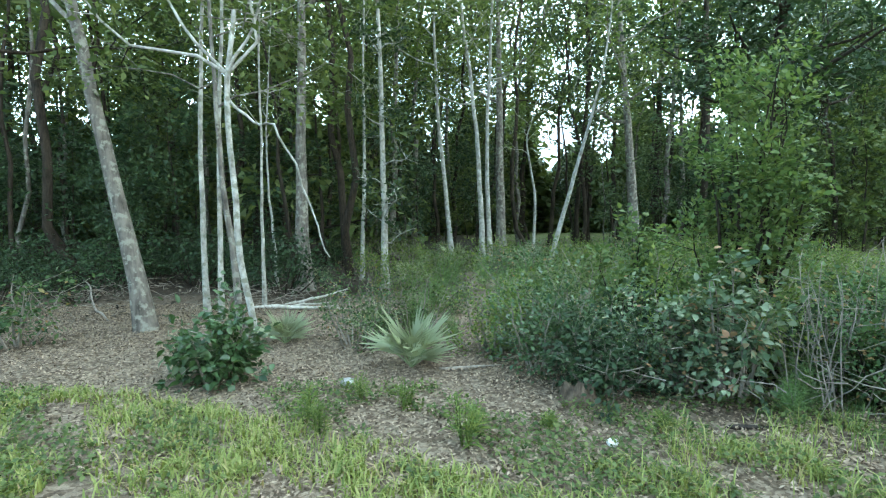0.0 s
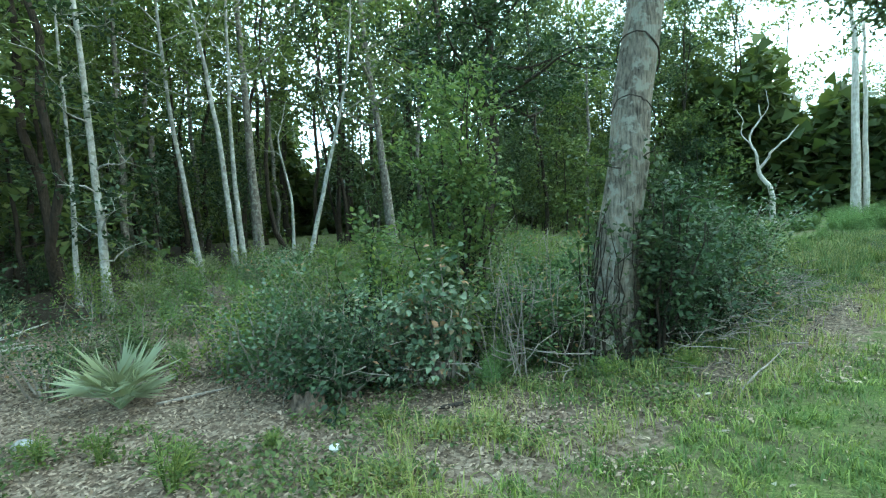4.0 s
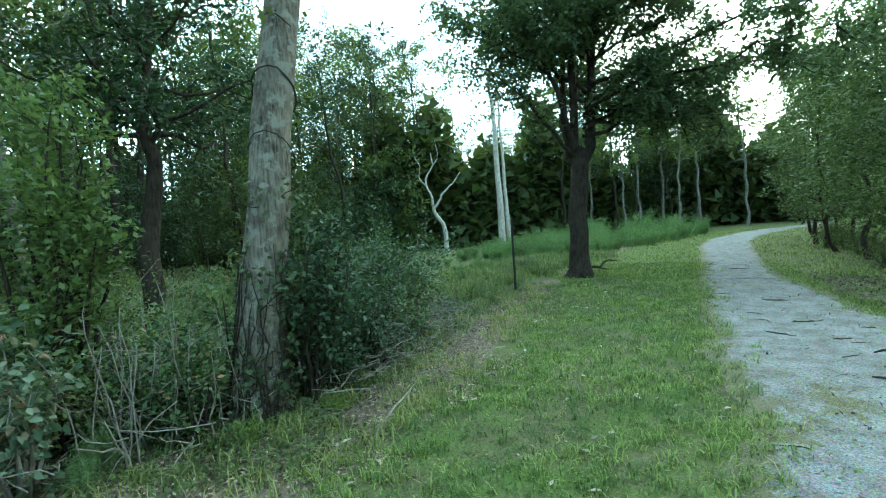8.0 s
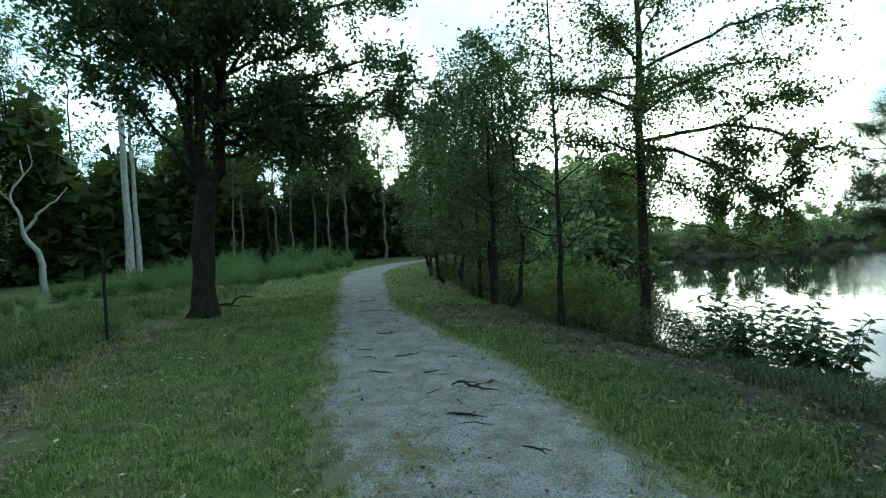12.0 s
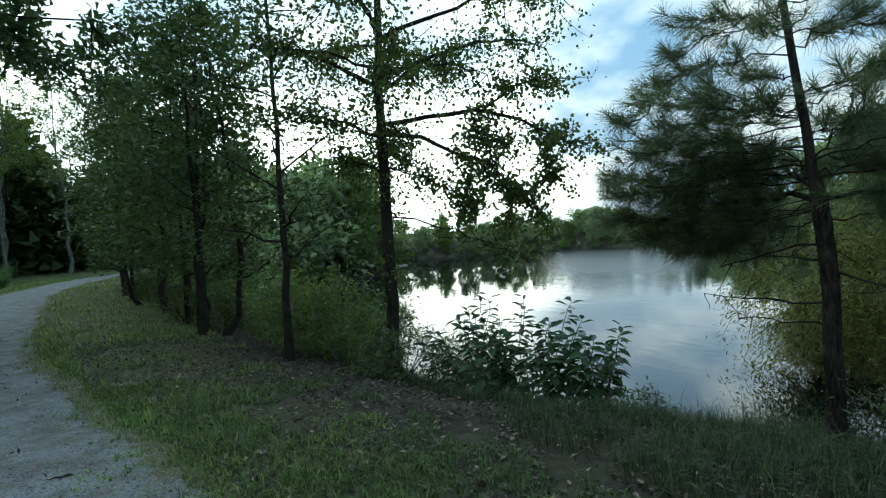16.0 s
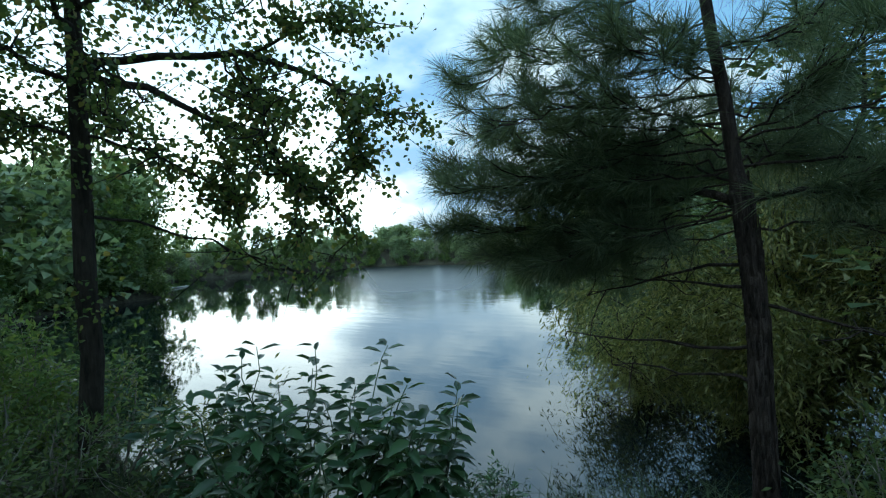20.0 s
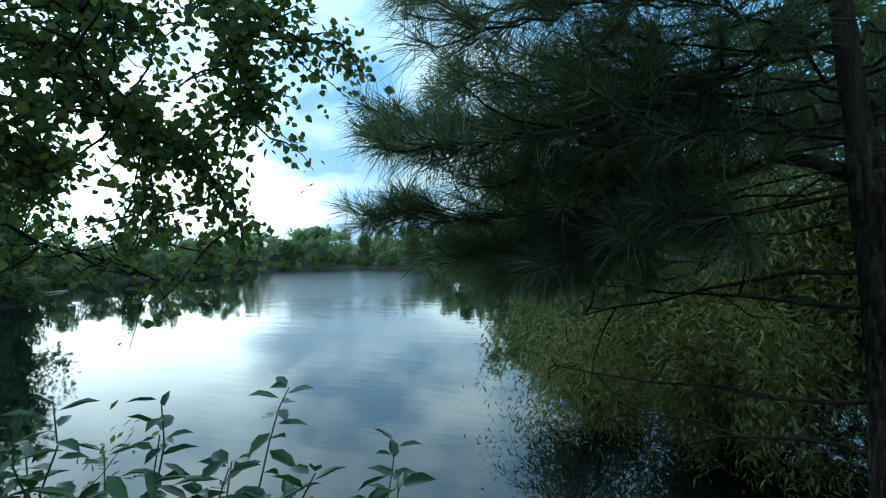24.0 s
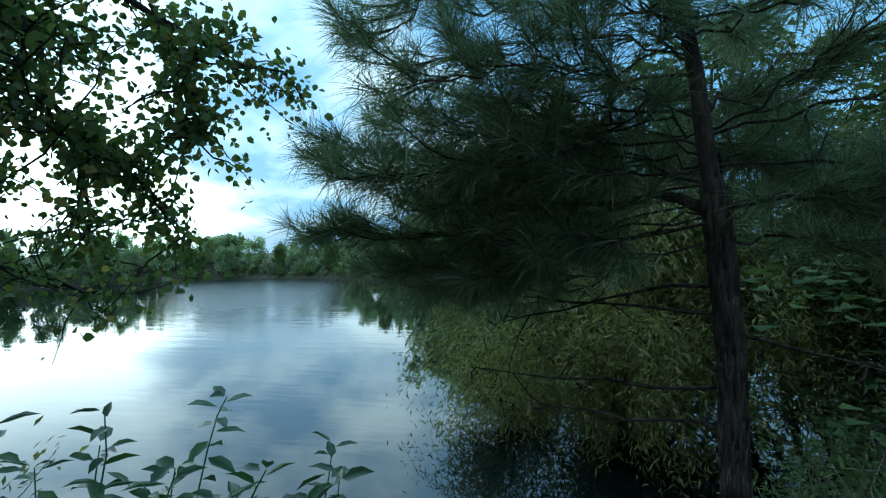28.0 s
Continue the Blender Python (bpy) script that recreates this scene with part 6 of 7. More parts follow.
# ---- the young pine ----
def loblolly():
    g = np.array([7.37, -7.75, z_at(7.37, -7.75)])
    t = thing("pine_tree", "young pine with dark scaly bark and long drooping needle tufts", "tree")
    ln = np.vstack([[(0, 0, -0.3)], trunk_line((0, 0), [(0.01, 0, 0.2 - g[2]), (0.01, 0, 1.0 - g[2]), (0.06, 0, 1.67 - g[2]), (0.16, 0, 2.4 - g[2]), (0.26, 0, 3.1 - g[2]), (0.45, -0.05, 4.4 - g[2]), (0.6, -0.1, 5.8 - g[2]), (0.7, -0.1, 7.6 - g[2])])])
    b = Bits()
    fine = np.linspace(0, 1, 70)
    p = np.stack([np.interp(fine, np.linspace(0, 1, 16), ln[:, k]) for k in range(3)], 1)
    r = np.interp(p[:, 2] + g[2], [-0.8, 0.2, 1.55, 1.75, 3.2, 7.6], [0.078, 0.068, 0.061, 0.048, 0.036, 0.014])
    b.tube(p, r, 16, 0.03)
    trunk = part("trunk", b, "bark_pine", t)
    # loose plates of bark
    plates = Bits()
    for _ in range(620):
        k = rng.integers(1, 30)
        a = rng.uniform(0, 6.28)
        c = p[k] + (p[k + 1] - p[k]) * rng.uniform()
        u = np.array([math.cos(a), math.sin(a), 0])
        w = np.array([-math.sin(a), math.cos(a), 0])
        hh, ww, rr = rng.uniform(0.04, 0.13), rng.uniform(0.006, 0.015), r[k]
        v = [c + u * (rr + 0.002) + w * ww * s + np.array([0, 0, hh * q]) for s, q in ((-1, -1), (1, -0.8), (1, 1), (-1, 0.85))]
        v += [x + u * 0.006 - w * s * 0.003 for x, s in zip(v, (-1, 1, 1, -1))]
        plates.add(v, [(4, 5, 6, 7), (0, 1, 5, 4), (1, 2, 6, 5), (2, 3, 7, 6), (3, 0, 4, 7)])
    part("bark_plating", plates, "bark_pine", trunk)
    f = lambda z: np.array([np.interp(z - g[2], ln[:, 2], ln[:, k]) for k in range(3)])  # noqa: E731
    rel = lambda *q: np.array(q) - g  # noqa: E731

    def tuft(nd, o, d, n=78, L=0.25):
        d = d / (np.linalg.norm(d) + 1e-9)
        w = rng.normal(0, 0.62, (n, 3)) + d * 0.75
        w /= np.linalg.norm(w, axis=1, keepdims=True)
        w[:, 2] -= 0.12
        s = L * rng.uniform(0.7, 1.15, (n, 1))
        o2 = o - d * rng.uniform(0, 0.1, (n, 1))
        sd = np.cross(w, rng.normal(0, 1, (n, 3)))
        sd /= np.linalg.norm(sd, axis=1, keepdims=True) + 1e-9
        mid = o2 + w * s * 0.55
        tip = o2 + w * s - [0, 0, 1] * s * 0.06
        v = np.stack([o2 - sd * 0.0014, o2 + sd * 0.0014, mid + sd * 0.0018, mid - sd * 0.0018, tip], 1)
        i = np.arange(n)[:, None]
        nd.add(v, i * 5 + np.arange(4), i * 5 + np.array([3, 2, 4]))

    def bough(pts, r0, tufts, side=0.5, bare=0.22, up=0.25):
        q0 = np.array(pts, float)
        s = np.linspace(0, 1, len(q0))
        q = np.stack([np.interp(np.linspace(0, 1, 12), s, q0[:, k]) for k in range(3)], 1)
        q[1:-1] = (q[:-2] + 2 * q[1:-1] + q[2:]) / 4 + rng.normal(0, 0.028, (10, 3))
        b2, nd = Bits(), Bits()
        b2.tube(q, np.linspace(r0 if r0 > 0.02 else 0.75 * r0, 0.004, 12), 7, 0.04)
        tufts = int(tufts * (1.35 if q0[-1, 2] + g[2] < 2.0 else 0.8))
        for i in range(tufts):
            fr = bare + (1 - bare) * (i + rng.uniform()) / tufts
            o = np.array([np.interp(fr, np.linspace(0, 1, 12), q[:, k]) for k in range(3)])
            ax = q[-1] - q[0]
            ax = ax / np.linalg.norm(ax)
            e = o + ax * rng.uniform(0.1, 0.3) + rng.normal(0, side * (1.1 - 0.6 * fr) * 0.42, 3) * [1, 1, 0.25] + [0, 0, up * rng.uniform(-0.2, 0.5)]
            tl = wander(o, e, 5, 0.15, 0.05)
            tl[-1, 2] += 0.03
            b2.tube(tl, np.linspace(0.006, 0.004, 5), 4)
            tuft(nd, tl[-1], tl[-1] - tl[-2] + [0, 0, 0.02])
            if rng.uniform() < 0.65:
                tuft(nd, tl[2], tl[-1] - tl[0], 60)
        tuft(nd, q[-1], q[-1] - q[-2])
        lb = part("bough", b2, "bark_pine", t)
        if tufts:
            part("needles", nd, "needle", lb, "long dark green needles")

    bough([f(1.64), rel(7.58, -7.8, 1.76), rel(7.8, -7.87, 1.78), rel(8.3, -7.97, 1.7), rel(8.8, -7.98, 1.6), rel(9.4, -7.9, 1.55), rel(9.85, -7.77, 1.6)], 0.036, 36, 0.5, 0.3)
    bough([f(1.8), rel(8.3, -8.1, 1.7), rel(8.8, -8.3, 1.4), rel(9.2, -8.4, 1.22)], 0.010, 15, 0.5)
    bough([f(2.2), rel(8.3, -7.7, 2.2), rel(9.1, -7.7, 2.1), rel(9.8, -7.75, 2.15)], 0.015, 34, 0.5)
    bough([f(2.4), rel(8.4, -8.0, 2.45), rel(9.1, -8.2, 2.45), rel(9.6, -8.3, 2.45)], 0.013, 30, 0.5)
    bough([f(2.7), rel(8.3, -7.6, 2.85), rel(8.9, -7.55, 2.9), rel(9.4, -7.6, 2.8)], 0.013, 30, 0.48)
    bough([f(3.1), rel(8.2, -7.8, 3.25), rel(8.8, -7.85, 3.3), rel(9.25, -7.85, 3.1)], 0.013, 24, 0.45)
    bough([f(3.4), rel(8.0, -7.9, 3.55), rel(8.5, -8.0, 3.65), rel(8.95, -7.9, 3.5)], 0.012, 20, 0.42)
    bough([f(2.0), rel(8.2, -7.5, 2.0), rel(8.8, -7.4, 1.9), rel(9.3, -7.4, 1.9)], 0.012, 26, 0.5)
    bough([f(1.9), rel(8.0, -7.6, 1.9), rel(8.6, -7.75, 1.85), rel(9.1, -7.9, 1.75)], 0.011, 26, 0.5)
    bough([f(2.55), rel(8.2, -8.3, 2.6), rel(8.8, -8.7, 2.55)], 0.012, 20, 0.45)
    bough([f(2.3), rel(8.0, -8.2, 2.25), rel(8.7, -8.6, 2.1), rel(9.2, -8.8, 2.0)], 0.012, 24, 0.5)
    bough([f(1.7), rel(8.1, -7.95, 1.6), rel(8.6, -8.1, 1.45), rel(9.0, -8.1, 1.32)], 0.009, 13, 0.5)
    bough([f(1.62), rel(8.1, -8.1, 1.5), rel(8.6, -8.4, 1.3), rel(9.0, -8.6, 1.1)], 0.010, 18, 0.5)
    bough([f(1.5), rel(7.9, -8.2, 1.35), rel(8.3, -8.5, 1.2), rel(8.6, -8.8, 1.0)], 0.010, 16, 0.5)
    bough([f(1.6), rel(8.0, -7.7, 1.5), rel(8.4, -7.8, 1.4), rel(8.8, -7.9, 1.3)], 0.009, 16, 0.45)
    bough([f(1.64), rel(8.2, -7.9, 1.55), rel(8.9, -8.0, 1.4), rel(9.35, -7.9, 1.3)], 0.010, 22, 0.5)
    bough([f(1.6), rel(8.3, -8.3, 1.45), rel(8.9, -8.5, 1.25), rel(9.4, -8.6, 1.1)], 0.010, 20, 0.5)
    bough([f(1.66), rel(7.1, -7.7, 1.76), rel(6.6, -7.6, 1.7), rel(5.9, -7.5, 1.5)], 0.024, 24, 0.5)
    bough([f(1.9), rel(6.8, -7.9, 1.95), rel(6.3, -8.1, 1.9), rel(5.8, -8.2, 1.75)], 0.014, 26, 0.5)
    bough([f(2.05), rel(6.8, -7.6, 2.2), rel(6.4, -7.4, 2.2), rel(6.1, -7.3, 2.0)], 0.013, 14, 0.5)
    bough([f(1.8), rel(7.75, -8.0, 1.95), rel(8.1, -8.3, 2.0), rel(8.4, -8.5, 1.95)], 0.012, 18, 0.5, 0.1)
    bough([f(2.1), rel(7.8, -7.55, 2.15), rel(8.15, -7.5, 2.15), rel(8.45, -7.55, 2.05)], 0.012, 18, 0.5, 0.1)
    for z, e in ((1.9, (6.9, -8.5, 1.95)), (2.25, (6.95, -8.65, 2.35)), (2.7, (7.0, -8.7, 2.85)), (3.2, (7.1, -8.6, 3.35)), (2.05, (7.3, -8.95, 2.0)), (3.6, (7.2, -8.6, 3.8))):
        o, e = f(z), rel(*e)
        bough([o, o + (e - o) * 0.5 + [0, 0, 0.08], e], 0.012, 17, 0.48, 0.2)
    bough([f(1.5), rel(6.9, -8.0, 1.5), rel(6.4, -8.3, 1.35), rel(5.9, -8.6, 1.2)], 0.012, 20, 0.5)
    bough([f(2.6), rel(7.1, -7.55, 2.7), rel(6.85, -7.4, 2.75)], 0.011, 9, 0.4)
    bough([f(2.5), rel(7.75, -7.35, 2.6), rel(8.0, -7.05, 2.6)], 0.009, 12, 0.38)
    bough([f(2.15), rel(7.9, -7.4, 2.3), rel(8.4, -7.2, 2.35), rel(8.8, -7.1, 2.3)], 0.010, 22, 0.5)
    bough([f(2.5), rel(7.9, -7.6, 2.6), rel(8.5, -7.5, 2.6), rel(9.0, -7.4, 2.5)], 0.010, 22, 0.5)
    bough([f(1.95), rel(7.8, -7.9, 2.1), rel(8.3, -8.0, 2.15), rel(8.8, -8.0, 2.1)], 0.009, 18, 0.5)
    for i in range(9):
        z, a, L = 1.9 + 0.2 * i, i * 2.4, rng.uniform(0.5, 0.95)
        o = f(z)
        bough([o, o + [math.cos(a) * L * 0.5, math.sin(a) * L * 0.5, 0.1], o + [math.cos(a) * L, math.sin(a) * L, 0.22]], 0.012, 11, 0.4, 0.25)
    for z in (3.8, 4.05, 4.3, 4.8, 5.3, 5.8, 6.4, 7.0):
        a = 0.4 + 2.6 * z
        L = 1.9 - 0.16 * z
        o = f(z)
        bough([o, o + [math.cos(a) * L * 0.5, math.sin(a) * L * 0.5, 0.1], o + [math.cos(a) * L, math.sin(a) * L, 0.25]], 0.016, 15, 0.4)
    # bare dead lower branches
    for z, e in ((0.72, (8.9, -8.3, 0.62)), (1.25, (8.7, -8.3, 0.95)), (0.45, (8.5, -8.3, 0.35)), (1.0, (6.6, -7.4, 0.8)), (1.1, (8.5, -8.6, 1.1)), (3.0, (7.65, -7.7, 3.45))):
        o = f(z)
        ln2 = wander(o, rel(*e), 7, 0.15)
        b2 = Bits()
        b2.tube(ln2, np.linspace(0.014, 0.004, 7), 5)
        for _ in range(4):
            q = ln2[rng.integers(3, 7)]
            b2.tube(wander(q, q + rng.normal(0, 0.22, 3), 4, 0.2), [0.006, 0.005, 0.004, 0.002], 4)
        part("dead_branch", b2, "bark_pine", t)
    t.location = g


loblolly()


# ---- willows standing in the shallows ----
def willow(x, y, h, r, stems, leaves, label, leaf=0.11, foliage="leaf_willow", lean=(0.0, 0.0)):
    t = thing("willow_tree", label, "tree", "willows at the shore")
    lf = Bits()
    spots, ways = [], []
    for i in range(stems):
        a = rng.uniform(0, 6.28)
        o = r * math.sqrt(rng.uniform(0.05, 1))
        e = np.array([math.cos(a) * o + lean[0], math.sin(a) * o + lean[1], h * rng.uniform(0.45, 1.0) * (1 - 0.45 * (o / r) ** 2)])
        ln = wander((math.cos(a) * 0.15, math.sin(a) * 0.15, -0.5), e, 9, 0.15, -0.12)
        b = Bits()
        b.tube(ln, np.linspace(0.024, 0.006, 9), 5)
        for _ in range(14):
            q = ln[rng.integers(2, 9)]
            d = rng.normal(0, 0.45, 3) * [1, 1, 0.3]
            tl = np.array([q, q + d * 0.6 + [0, 0, 0.12], q + d * 1.2 + [0, 0, -0.15], q + d * 1.5 + [0, 0, -0.65]])
            b.tube(tl, [0.008, 0.006, 0.004, 0.002], 3)
            k = leaves // (stems * 14)
            f = rng.uniform(0.1, 1, k)
            spots.append(np.stack([np.interp(f, np.linspace(0, 1, 4), tl[:, c]) for c in range(3)], 1) + rng.normal(0, 0.14, (k, 3)))
            ways.append(np.tile(d / (np.linalg.norm(d) + 1e-9) * 0.5 - [0, 0, 0.8], (k, 1)))
        part("stem", b, "bark_dark", t)
    lf.leaves(np.concatenate(spots), leaf, 0.22, 0.2, 0, np.concatenate(ways))
    part("foliage", lf, foliage, t)
    t.location = (x, y, WATER)


willow(7.2, -13.4, 5.0, 2.6, 20, 56000, "yellow-green willow thicket drooping into the water", 0.12, lean=(0.3, 0.0))
willow(4.6, -13.0, 6.0, 2.7, 18, 28000, "yellow-green willow thicket drooping into the water")
willow(9.2, -13.6, 2.3, 1.3, 10, 10000, "low willow bush hanging over the water")
willow(2.0, -12.6, 6.0, 2.6, 18, 14000, "grey-green willow at the water's edge", 0.12, "leaf_oak")
stick((6.3, -12.4), (8.3, -12.9), 0.05, "bark_dark", "dark dead limb lying in the shallow water", 0.3, 0.15, 3)
for x, y, s in ((1.0, -15.5, 1.2), (4.0, -17.5, 1.2), (-1.5, -14.0, 1.3), (7.0, -19.0, 0.9), (3.4, -13.6, 1.15), (5.3, -15.2, 1.1), (2.2, -11.8, 1.2), (4.4, -12.2, 0.95), (5.8, -13.8, 1.0), (3.0, -11.2, 1.2), (1.2, -12.5, 1.4), (2.6, -9.9, 1.3), (0.4, -10.6, 1.5), (3.9, -10.9, 1.1), (-1.0, -9.4, 1.5)):
    copy_thing(T_SIDE[0], place(None, x, y, rng.uniform(0, 6), (s * 1.15, s * 1.15, s * (0.8 if x > 4.8 else 0.6)), WATER - 0.1))

def floating_log():
    b = Bits()
    b.tube(wander((0, 0, 0), (-1.2, 2.2, 0.06), 8, 0.05), np.r_[0.04, 0.07, 0.075, 0.07, 0.07, 0.06, 0.05, 0.03], 8, 0.06)
    ob = tagged(part("floating_log", b, "snag"), "pale bare log floating on the still water", "log")
    ob.location = (51.5, -28.5, WATER + 0.02)


floating_log()

# ---- branch that hangs over the bank beside the pine ----
def hanging_tree():
    t = thing("tree", "leaning tree with fine grey-green leaves on hanging twigs", "tree", "trees on the bank")
    g = np.array([4.6, -9.2, z_at(4.6, -9.2)])
    base = wander((0, 0, -0.2), np.array([4.9, -9.1, 2.9]) - g, 10, 0.05)
    b = Bits()
    b.tube(base, np.linspace(0.1, 0.06, 10), 8, 0.04)
    part("trunk", b, "bark_grey", t)
    lf = Bits()
    for start, e, n in (((4.9, -9.1, 2.9), (7.05, -9.35, 3.0), 30), ((4.9, -9.1, 2.9), (6.5, -8.6, 3.7), 22), ((4.8, -9.1, 2.4), (6.3, -9.5, 2.2), 24), ((4.9, -9.1, 2.9), (6.2, -9.6, 3.9), 22)):
        ln = wander(np.array(start) - g, np.array(e) - g, 10, 0.12)
        b = Bits()
        b.tube(ln, np.linspace(0.034, 0.006, 10), 6, 0.04)
        for _ in range(n):
            q = ln[rng.integers(2, 10)]
            d = rng.normal(0, 0.32, 3) * [1, 1, 0.5]
            tl = np.array([q, q + d * 0.5 + [0, 0, 0.04], q + d + [0, 0, -0.1], q + d * 1.25 + [0, 0, -0.38]])
            b.tube(tl, [0.006, 0.005, 0.003, 0.002], 3)
            f = rng.uniform(0.1, 1, 34)
            pos = np.stack([np.interp(f, np.linspace(0, 1, 4), tl[:, c]) for c in range(3)], 1)
            lf.leaves(pos + rng.normal(0, 0.05, pos.shape), 0.05, 0.34, 0.2, 0, None, 0.4)
        part("limb", b, "bark_grey", t)
    part("crown", lf, "leaf_willow", t)
    t.location = g


hanging_tree()

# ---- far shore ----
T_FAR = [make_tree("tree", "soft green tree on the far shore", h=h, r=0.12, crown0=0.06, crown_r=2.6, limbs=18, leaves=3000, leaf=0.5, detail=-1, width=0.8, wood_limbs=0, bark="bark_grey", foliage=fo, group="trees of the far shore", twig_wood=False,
                   twigs=4, rise=0.4, sides=5, low=0.7) for h, fo in ((6.5, "leaf_far_hazy"), (5.2, "leaf_far_hazy"), (6.6, "leaf_light"))]


# trees that close the far end of the trail; paler foliage imitates light and haze
for x, y, k in ((47, 4.5, 1.3), (50, 8, 1.6), (46, 8.5, 1.2), (53, 3.5, 1.5), (56, 0, 1.7), (51, -4.2, 1.3), (55, 7, 1.8), (48, 12, 1.5), (44, 11.5, 1.1), (58, 4, 1.9)):
    copy_thing(T_TALL[3], place(None, x, y, x * 1.7, (k * 0.5, k * 0.5, k * 0.5)))


def along(pts, step, inland, jitter):
    out = []
    p = np.array(pts, float)
    for a, b in zip(p[:-1], p[1:]):
        d = b - a
        L = np.linalg.norm(d)
        nrm = np.array([d[1], -d[0]]) / L
        for s in np.arange(0, L, step):
            for k, inn in enumerate(inland):
                out.append(tuple(a + d * s / L - nrm * (inn + rng.uniform(-jitter, jitter)) * 1.0 + d / L * (k * step * 0.5)))
    return out


B_FAR = [make_bush("shrub", "low green bush on the far waterline", h=2.4, r=1.9, stems=9, leaves=900, leaf=0.3, foliage=fo, bark="bark_dark", width=0.8, detail=-1, group="bushes of the far shore") for fo in ("leaf_far_hazy", "leaf_light")]
near_line = along([(21, -6.4), (30, -7), (36.5, -10.5), (40.5, -15), (43, -21.6), (47, -22.6), (57, -23.5), (61, -33), (57, -46), (47, -56), (37, -56), (28, -52), (19, -47), (8, -42), (-3, -37)], 2.0, (0.3,), 0.4)
scatter(B_FAR, near_line, 0.5, 0.85)
far = along([(30, -7), (36.5, -10.5), (40.5, -15), (43, -21.6), (47, -22.6), (57, -23.5), (61, -33), (57, -46), (47, -56), (37, -56), (28, -52), (19, -47), (8, -42), (-3, -37)], 3.0, (1.6, 5.0), 0.8)
far = [(x, y) for x, y in far if shore_distance(np.array(x), np.array(y)) > 0.2]
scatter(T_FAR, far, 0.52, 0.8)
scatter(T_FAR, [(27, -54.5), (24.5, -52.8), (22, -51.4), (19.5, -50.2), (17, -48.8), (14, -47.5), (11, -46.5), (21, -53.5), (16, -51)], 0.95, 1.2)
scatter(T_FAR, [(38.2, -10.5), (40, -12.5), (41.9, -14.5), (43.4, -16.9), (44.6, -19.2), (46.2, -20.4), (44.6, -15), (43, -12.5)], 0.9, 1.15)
T_POINT = make_tree("tree", "dark full-crowned tree on the point of the shore", h=8.6, r=0.16, crown0=0.04, crown_r=2.7, limbs=26, leaves=5200, leaf=0.34, detail=-1, width=0.8, wood_limbs=0, bark="bark_grey", foliage="leaf_light", group="trees of the far shore", twig_wood=False, twigs=4, rise=0.4, sides=5, low=0.7)
put(T_POINT, 44.3, -20.9, 0.4, 0.8)
for x, y, k in ((42.8, -18.9, 0.8), (45.8, -21.4, 0.7)):
    copy_thing(T_POINT, place(None, x, y, x * 2.1, k))
scatter(T_FAR, [(31, -6.6), (33, -7.4), (36, -8.4), (39, -9.4), (42, -10.2), (34.5, -7)], 0.5, 0.7)
for x, y, k in ((51.5, -58.5, 0.95), (53.0, -57.5, 0.88)):
    copy_thing(T_FAR[1], place(None, x, y, x, (k * 0.9, k * 0.9, k)))


# ---- ground cover ----
def drape(x, y, lift=0.0):
    return np.stack([x, y, height(x, y) + lift], 1)


def grass_field(name, label, n, x0, x1, y0, y1, keep, h, w, mat, dens=None):
    x, y = rng.uniform(0, 1, n), rng.uniform(0, 1, n)
    x = x0 + (x1 - x0) * (x ** (dens or 1.0))
    y = y0 + (y1 - y0) * y
    k = keep(x, y)
    x, y = x[k], y[k]
    b = Bits()
    b.blades(drape(x, y, -0.01), h, w, 0.6, 0.5)
    tagged(part(name, b, mat), label, "grass", kind="stuff")


def lawn_keep(x, y):
    edge = lawn_edge(x) + 0.12 + 0.3 * patchy(x, y, 1.1, 2) + 0.15 * patchy(x, y, 4.3, 6)
    return (trail_side(x, y) > -0.18 + 0.12 * patchy(x, y, 3, 1)) & (y < edge) & (y > -4.2) & ((x > 2.4 + 0.5 * patchy(x, y, 2, 5)) | (y < 2.4))


def bank_thin(x, y):
    """Grass grows thinly on the shaded side of the trail."""
    return (trail_side(x, y) < 0.35) | (y > np.interp(x, TRAIL_X, TRAIL_L)) | ((x < 8.3) & (patchy(x, y, 2.1, 6) + 0.3 * (y + 3.6) > 0.0)) | (patchy(x, y, 2.1, 6) > 0.75)


def lawn_tufts(name, label, n, keep, h, mat, blades=9):
    """Short grass in small clumps, so that the sward is uneven."""
    x, y = 1.2 + 18.8 * rng.uniform(0, 1, n) ** 1.4, rng.uniform(-4.6, 5.5, n)
    k = keep(x, y)
    x, y = x[k], y[k]
    hh = h * np.exp(rng.normal(0, 0.35, len(x)))
    c = np.repeat(np.stack([x, y], 1), blades, 0) + rng.normal(0, 0.03, (len(x) * blades, 2))
    b = Bits()
    b.blades(drape(c[:, 0], c[:, 1], -0.008), np.repeat(hh, blades), 0.0045, 0.9, 0.6)
    tagged(part(name, b, mat), label, "grass", kind="stuff")


lawn_tufts("lawn_grass", "short bright green mown grass beside the trail", 27000, lambda x, y: lawn_keep(x, y) & bank_thin(x, y) & (patchy(x, y, 1.6, 9) + 0.5 * patchy(x, y, 5, 2) > -0.25), 0.06, "grass")
lawn_tufts("dark_lawn_grass", "short dark green mown grass beside the trail", 20000, lambda x, y: lawn_keep(x, y) & bank_thin(x, y) & (patchy(x, y, 1.6, 9) + 0.5 * patchy(x, y, 5, 2) < 0.45), 0.055, "grass_dark")
lawn_tufts("dry_lawn_grass", "thin straw-coloured grass at the verges of the trail", 15000, lambda x, y: (np.abs(trail_side(x, y) - 0.02) < 0.22) | (lawn_keep(x, y) & (patchy(x, y, 2.3, 4) + 0.5 * patchy(x, y, 6.5, 2) > 0.45)), 0.035, "grass_yellow", 7)
